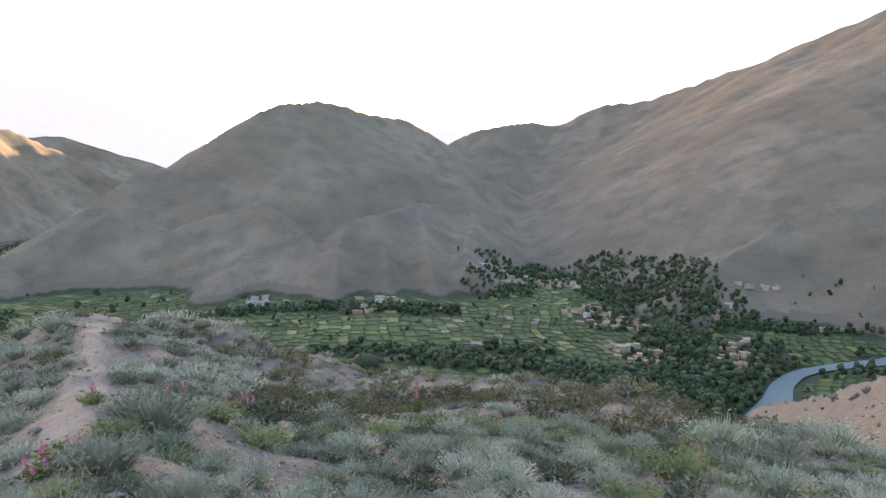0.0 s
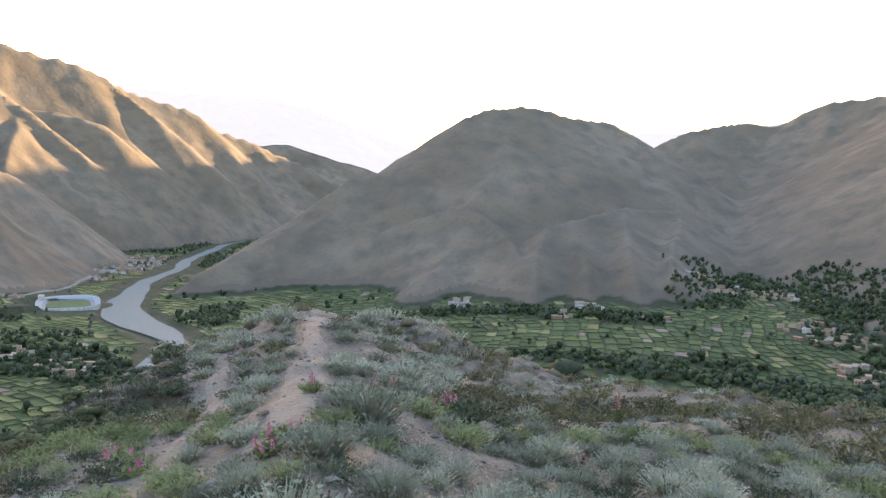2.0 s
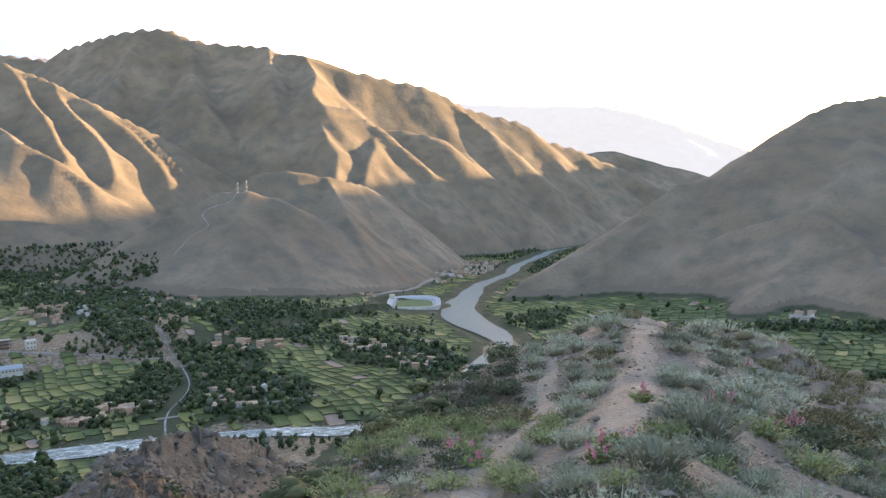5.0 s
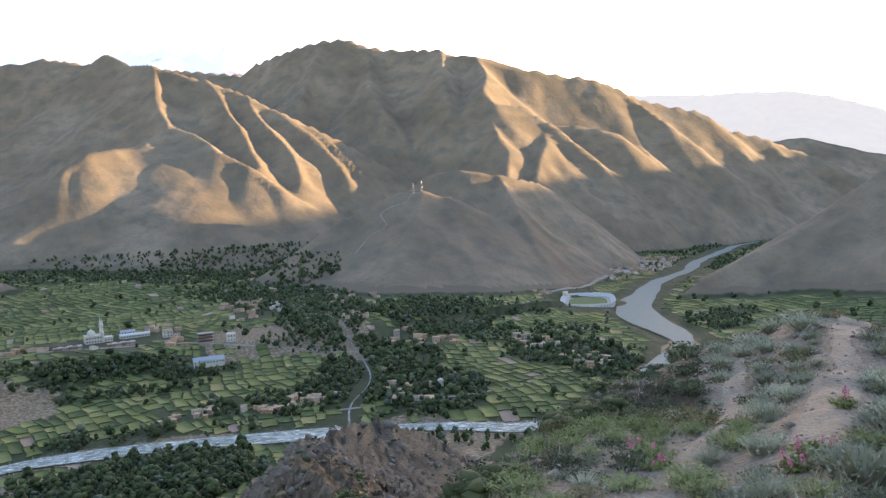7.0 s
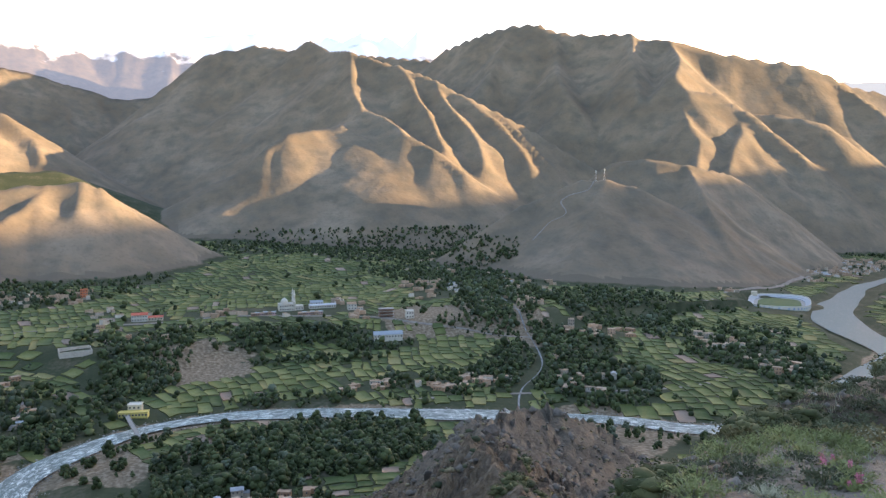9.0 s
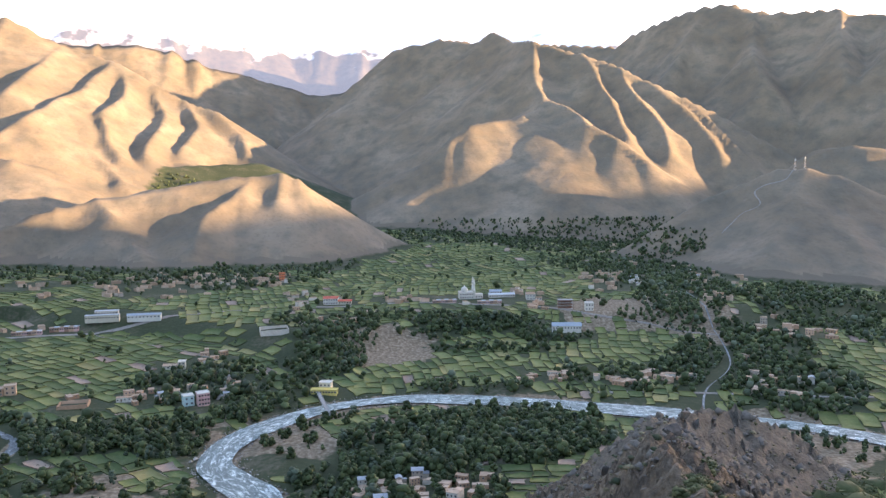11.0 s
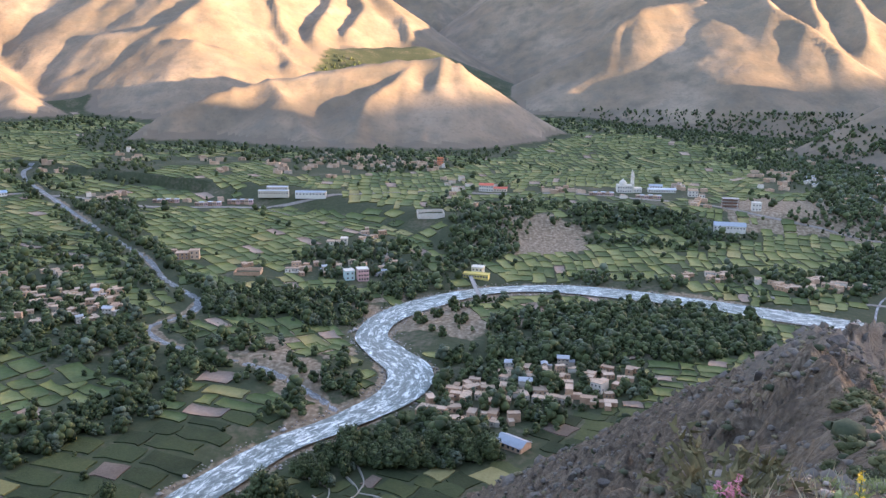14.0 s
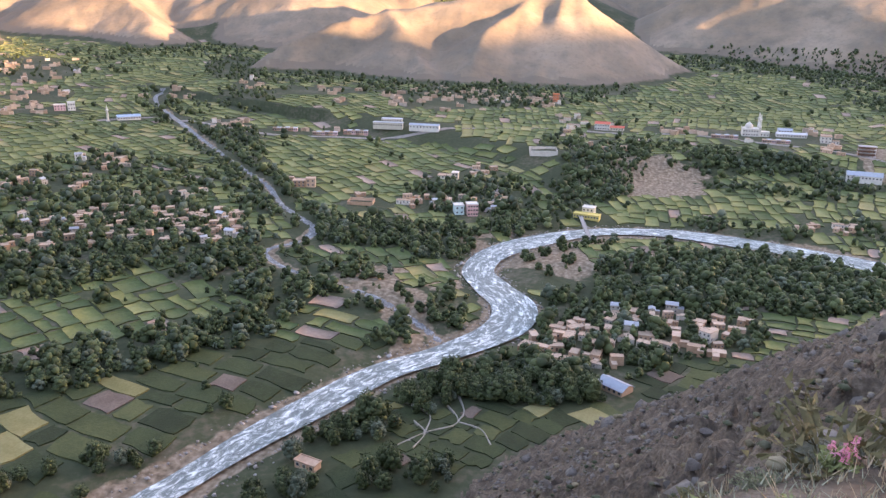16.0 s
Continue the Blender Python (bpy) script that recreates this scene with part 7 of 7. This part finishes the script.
def strew_pebbles():
    """Small loose stones and clods on the bare soil between the bushes."""
    rs = np.random.RandomState(80)
    n = 5200
    b, r = rs.uniform(-36, 62, n), 2.2 + 15 * rs.rand(n) ** 1.1
    x, y = -r * np.sin(np.radians(b)), r * np.cos(np.radians(b))
    ok = r < np.interp(b, BROW[:, 0], BROW[:, 1]) * 1.15
    x, y, r = x[ok], y[ok], r[ok]
    z = land(x, y)[0]
    m = len(x)
    size = (0.008 + 0.0011 * r) * rs.lognormal(0, 0.55, m)
    v = OCTA_V[None] * rs.uniform(0.55, 1.45, (m, 6, 3)) * size[:, None, None] * (1.1, 1.1, 0.6)
    v += np.column_stack([x, y, z + 0.012])[:, None, :]
    f = OCTA_F[None] + 6 * np.arange(m)[:, None, None]
    tagged(new("pebbles", sheet("pebbles", v.reshape(-1, 3), f.reshape(-1, 3), [PEBBLE], smooth=False)), "small loose stones on the sandy soil", "stones", kind="stuff")


PEBBLE = noisy("pale_pebble", [(0.3, (.13, .11, .085)), (0.5, (.23, .195, .155)), (0.7, (.36, .31, .255))], 0.1, island=0.6)
strew_pebbles()


# ---- flowers ----
def flower_spikes(name, b, r, spikes, spread, tall, petal, label):
    rs = np.random.RandomState(int(b * 10 + r * 100) % 1000)
    x, y, _ = bear(b, r)
    z = land_height(x, y)
    ob = root(name, label, "flower", pose(x, y, z - 0.02), "hilltop flowers")
    v, f = sprays(rs, 46, spread * 0.8, tall * 0.55, 0.08, 0.008, 4, 0.06)
    part("leaves", sheet("leaves", v, f, [GREENLEAF], smooth=False), ob)
    for k in range(spikes):
        w, q = rs.uniform(0, 6.28), spread * math.sqrt(rs.rand())
        h = tall * rs.uniform(0.6, 1.05)
        foot, tip = Vector((q * math.cos(w) * .7, q * math.sin(w) * .7, 0)), Vector((q * math.cos(w), q * math.sin(w), h))
        st = Shape()
        st.tube(foot, tip, 0.005, 0.002, 4)
        stem = part("stem", st.mesh("stem", [GREENLEAF]), ob)
        vs = []
        for i in range(46):
            t = rs.uniform(0.5, 1.0)
            c = np.array(foot.lerp(tip, t))
            a = rs.uniform(0, 6.28)
            o = np.array((math.cos(a), math.sin(a), rs.normal(0, .4))) * 0.022 * (1.4 - t)
            e = rs.normal(0, .0085, (3, 3))
            vs += list(c + o + e)
        vs = np.array(vs)
        part("blossom", sheet("blossom", vs, np.arange(len(vs)).reshape(-1, 3), [petal], smooth=False), stem, "")


for _b, _r, _n, _s, _h in ((14.3, 10.4, 15, .24, .27), (26.0, 6.9, 5, .18, .22), (24.0, 8.8, 3, .08, .27), (18.6, 10, 4, .2, .22), (36.7, 8.2, 4, .2, .18), (35.9, 7.4, 3, .1, .18),
                           (1.8, 12, 3, .06, .5), (19.4, 9.4, 3, .1, .25), (16.8, 14.4, 3, .1, .3), (67.0, 4.2, 4, .08, .2), (74.5, 3.4, 2, .05, .15), (26.9, 6.4, 4, .12, .2)):
    flower_spikes("flowering_herb", _b, _r, _n, _s, _h, PINK, "herb with upright spikes of bright pink blossom")
flower_spikes("yellow_flower", 58.6, 4.2, 1, .02, .30, YELLOW, "herb with one bright yellow flower spike")

# hilltop footpath and side trail
PATHSOIL = noisy("trodden_soil", [(0.3, (.18, .148, .112)), (0.5, (.27, .224, .173)), (0.7, (.37, .312, .248))], 0.35, bump=0.04, fine=0.05)
ribbon("footpath", PATH, lambda s: 0.17 + 0.07 * np.sin(s / 1.3) + 0.045 * np.sin(s / 0.41) + 0.02 * np.sin(s / 0.17) + 0.06 * np.clip(s / 10, 0, 1), None, "pale trodden footpath along the ridge", PATHSOIL, 11, 0.15, "path", 0.012)
ribbon("footpath", TRAIL, lambda s: 0.12 + 0.04 * np.sin(s / 0.9), None, "narrow pale side trail through the scrub", PATHSOIL, 7, 0.15, "path", 0.012)


# ---- stones and scrub of the flanks ----
STONE = noisy("lichened_stone", [(0.28, (.06, .052, .043)), (0.5, (.12, .103, .085)), (0.72, (.2, .174, .143))], 0.8, bump=0.05, fine=0.2, per_object=0.5)


def stone_mesh(seed, rough=0.16):
    bm = bmesh.new()
    bmesh.ops.create_icosphere(bm, subdivisions=2, radius=1.0)
    rs = np.random.RandomState(seed)
    cuts = [Vector(rs.normal(0, 1, 3)).normalized() for _ in range(13)]
    for v in bm.verts:
        p = v.co.copy()
        for c in cuts:
            over = p.dot(c) - 0.46
            if over > 0:
                p -= c * over
        v.co = p * (1 + rough * (0.4 * noise.noise(p * 2.1 + Vector((seed, 0, 0))) + 0.3 * noise.noise(p * 5.3 + Vector((0, seed, 0)))))
        v.co.z *= 0.75
    me = bpy.data.meshes.new("rock")
    bm.to_mesh(me)
    bm.free()
    me.materials.append(STONE)
    return me


def strew_flanks():
    rs = np.random.RandomState(55)
    kinds = [stone_mesh(s) for s in range(6)]
    # boulders
    n = 900
    b, r = rs.uniform(58, 100, n), 6 + 200 * rs.rand(n) ** 1.6
    x, y = -r * np.sin(np.radians(b)), r * np.cos(np.radians(b))
    z, cover = land(x, y)
    made = 0
    for k in range(n):
        if cover[k] != 2 or made >= 260:
            continue
        made += 1
        s = min(1.5, (0.08 + 0.0065 * r[k]) * rs.lognormal(0, 0.6))
        ob = new("rock", kinds[k % 6])
        ob.matrix_basis = Matrix.LocRotScale((x[k], y[k], z[k] + 0.1 * s), Euler(rs.uniform(0, 6.28, 3)), (s * rs.uniform(.8, 1.5), s, s * rs.uniform(.6, 1.2)))
        tagged(ob, "angular grey rock lying on the steep slope", "rock", "rocks on the slope")
    for b0, r0, s0 in ((58.4, 214, 2.6), (59.3, 210, 2.0), (55.9, 232, 2.3), (57.3, 228, 1.5), (60.5, 205, 1.8), (49.5, 60, .5), (57.5, 105, 1.2), (54.5, 112, 1.4), (66, 4.9, .15), (64, 5.3, .2), (70, 4.7, .17), (72, 4.5, .13), (61, 6.2, .24), (59, 7.5, .3), (48, 9, .12), (46, 10.5, .14)):
        xx, yy, _ = bear(b0, r0)
        ob = new("rock", kinds[int(r0) % 6])
        ob.matrix_basis = Matrix.LocRotScale((xx, yy, land_height(xx, yy) + .15 * s0), Euler(rs.uniform(0, 6.28, 3)), (s0 * 1.2, s0, s0 * .9))
        tagged(ob, "large weathered rock jutting from the spur", "rock", "rocks on the slope")
    # scree and scrub
    for name, n, mats, label, cat in (("scree", 12000, [STONE], "loose grey stones on the steep slope", "stones"), ("slope_scrub", 6000, SCRUB, "dark low scrub dotted over the steep slope", "scrub")):
        b = np.where(rs.rand(n) < 0.8, rs.uniform(34, 104, n), rs.uniform(-36, 34, n))
        r = 5 + 280 * rs.rand(n) ** 1.8
        x, y = -r * np.sin(np.radians(b)), r * np.cos(np.radians(b))
        z, cover = land(x, y)
        edge = np.interp(b, BROW[:, 0], BROW[:, 1])
        ok = (cover == 2) & (r > (edge * 0.95 if name == "scree" else np.maximum(edge, 16))) & (fbm(x, y, 12, 3, 61) > (0.36 if name == "scree" else 0.42))
        x, y, z, r = x[ok], y[ok], z[ok], r[ok]
        m = len(x)
        if name == "scree":
            v0, f0 = OCTA_V * (1, 1, .7), OCTA_F
            size = (0.04 + 0.0024 * r) * rs.lognormal(0, 0.6, m)
        else:
            v0, f0 = crown_arrays(np.random.RandomState(5), 1, 22, 1.0)
            v0 = v0 * (1.1, 1.1, 0.75) - (0, 0, .2)
            size = (0.35 + 0.0038 * r) * rs.lognormal(0, 0.35, m)
        jit = rs.uniform(0.7, 1.35, (m, len(v0), 3)) if name == "scree" else 1.0
        w = rs.uniform(0, 6.28, m)
        c, s = np.cos(w)[:, None], np.sin(w)[:, None]
        vv = v0[None] * jit * np.ones((m, 1, 1))
        vx = (vv[..., 0] * c - vv[..., 1] * s) * size[:, None] + x[:, None]
        vy = (vv[..., 0] * s + vv[..., 1] * c) * size[:, None] + y[:, None]
        vz = vv[..., 2] * size[:, None] + z[:, None]
        V = np.stack([vx, vy, vz], -1)
        pick = rs.randint(len(mats), size=m)
        for q, mat in enumerate(mats):
            sel = pick == q
            ff = (f0[None] + len(v0) * np.arange(sel.sum())[:, None, None]).reshape(-1, 3)
            tagged(new(name, sheet(name, V[sel].reshape(-1, 3), ff, [mat], smooth=False)), label, cat, kind="stuff")


strew_flanks()


def bank_stones():
    """Boulders washed up along both banks and in the rapids."""
    rs = np.random.RandomState(66)
    c = spline(RIVER, 2.0)
    c = c[(np.hypot(c[:, 0], c[:, 1]) < 620)]
    n = 2600
    k = rs.randint(1, len(c) - 1, n)
    t = c[k + 1] - c[k - 1]
    t /= np.linalg.norm(t, axis=1)[:, None] + 1e-9
    s = np.concatenate([[0], np.cumsum(np.hypot(*np.diff(spline(RIVER, 2.0), axis=0).T))])
    off = (11.5 + np.abs(rs.normal(0, 2.6, n))) * rs.choice([-1, 1], n)
    p = c[k] + np.column_stack([-t[:, 1], t[:, 0]]) * off[:, None]
    z = np.maximum(land(p[:, 0], p[:, 1])[0], river_bed(p[:, 0], p[:, 1]) + 0.6)
    size = 0.35 * rs.lognormal(0, 0.55, n)
    v = OCTA_V[None] * rs.uniform(0.6, 1.4, (n, 6, 3)) * size[:, None, None] * (1, 1, 0.7)
    v += np.column_stack([p, z])[:, None, :]
    f = OCTA_F[None] + 6 * np.arange(n)[:, None, None]
    tagged(new("river_boulders", sheet("river_boulders", v.reshape(-1, 3), f.reshape(-1, 3), [BANKSTONE], smooth=False)), "pale boulders along the river banks", "stones", kind="stuff")


BANKSTONE = noisy("bank_stone", [(0.3, (.2, .175, .15)), (0.5, (.32, .29, .25)), (0.7, (.44, .4, .36))], 1.2, island=0.5)
bank_stones()


# low pale walls between the plots below the crag
WALLSTONE = noisy("field_wall_stone", [(0.3, (.2, .18, .14)), (0.5, (.29, .265, .215)), (0.7, (.38, .35, .29))], 1.5, bump=0.1, fine=0.4)
for _line in (lay((100.2, 258), (97.4, 268), (94.7, 276), (96.0, 296)), lay((98.5, 292), (97.0, 282), (97.4, 268)), lay((94.7, 276), (92.8, 270), (91.9, 258)),
              lay((94.7, 300), (94.2, 285), (94.7, 276)), lay((98.3, 278), (97.4, 268), (98.4, 257))):
    ribbon("field_wall", _line, lambda s: 0.42 + 0.1 * np.sin(s / 3.1), None, "low pale stone wall between small fields", WALLSTONE, 7, 1.2, "wall", 0.75)
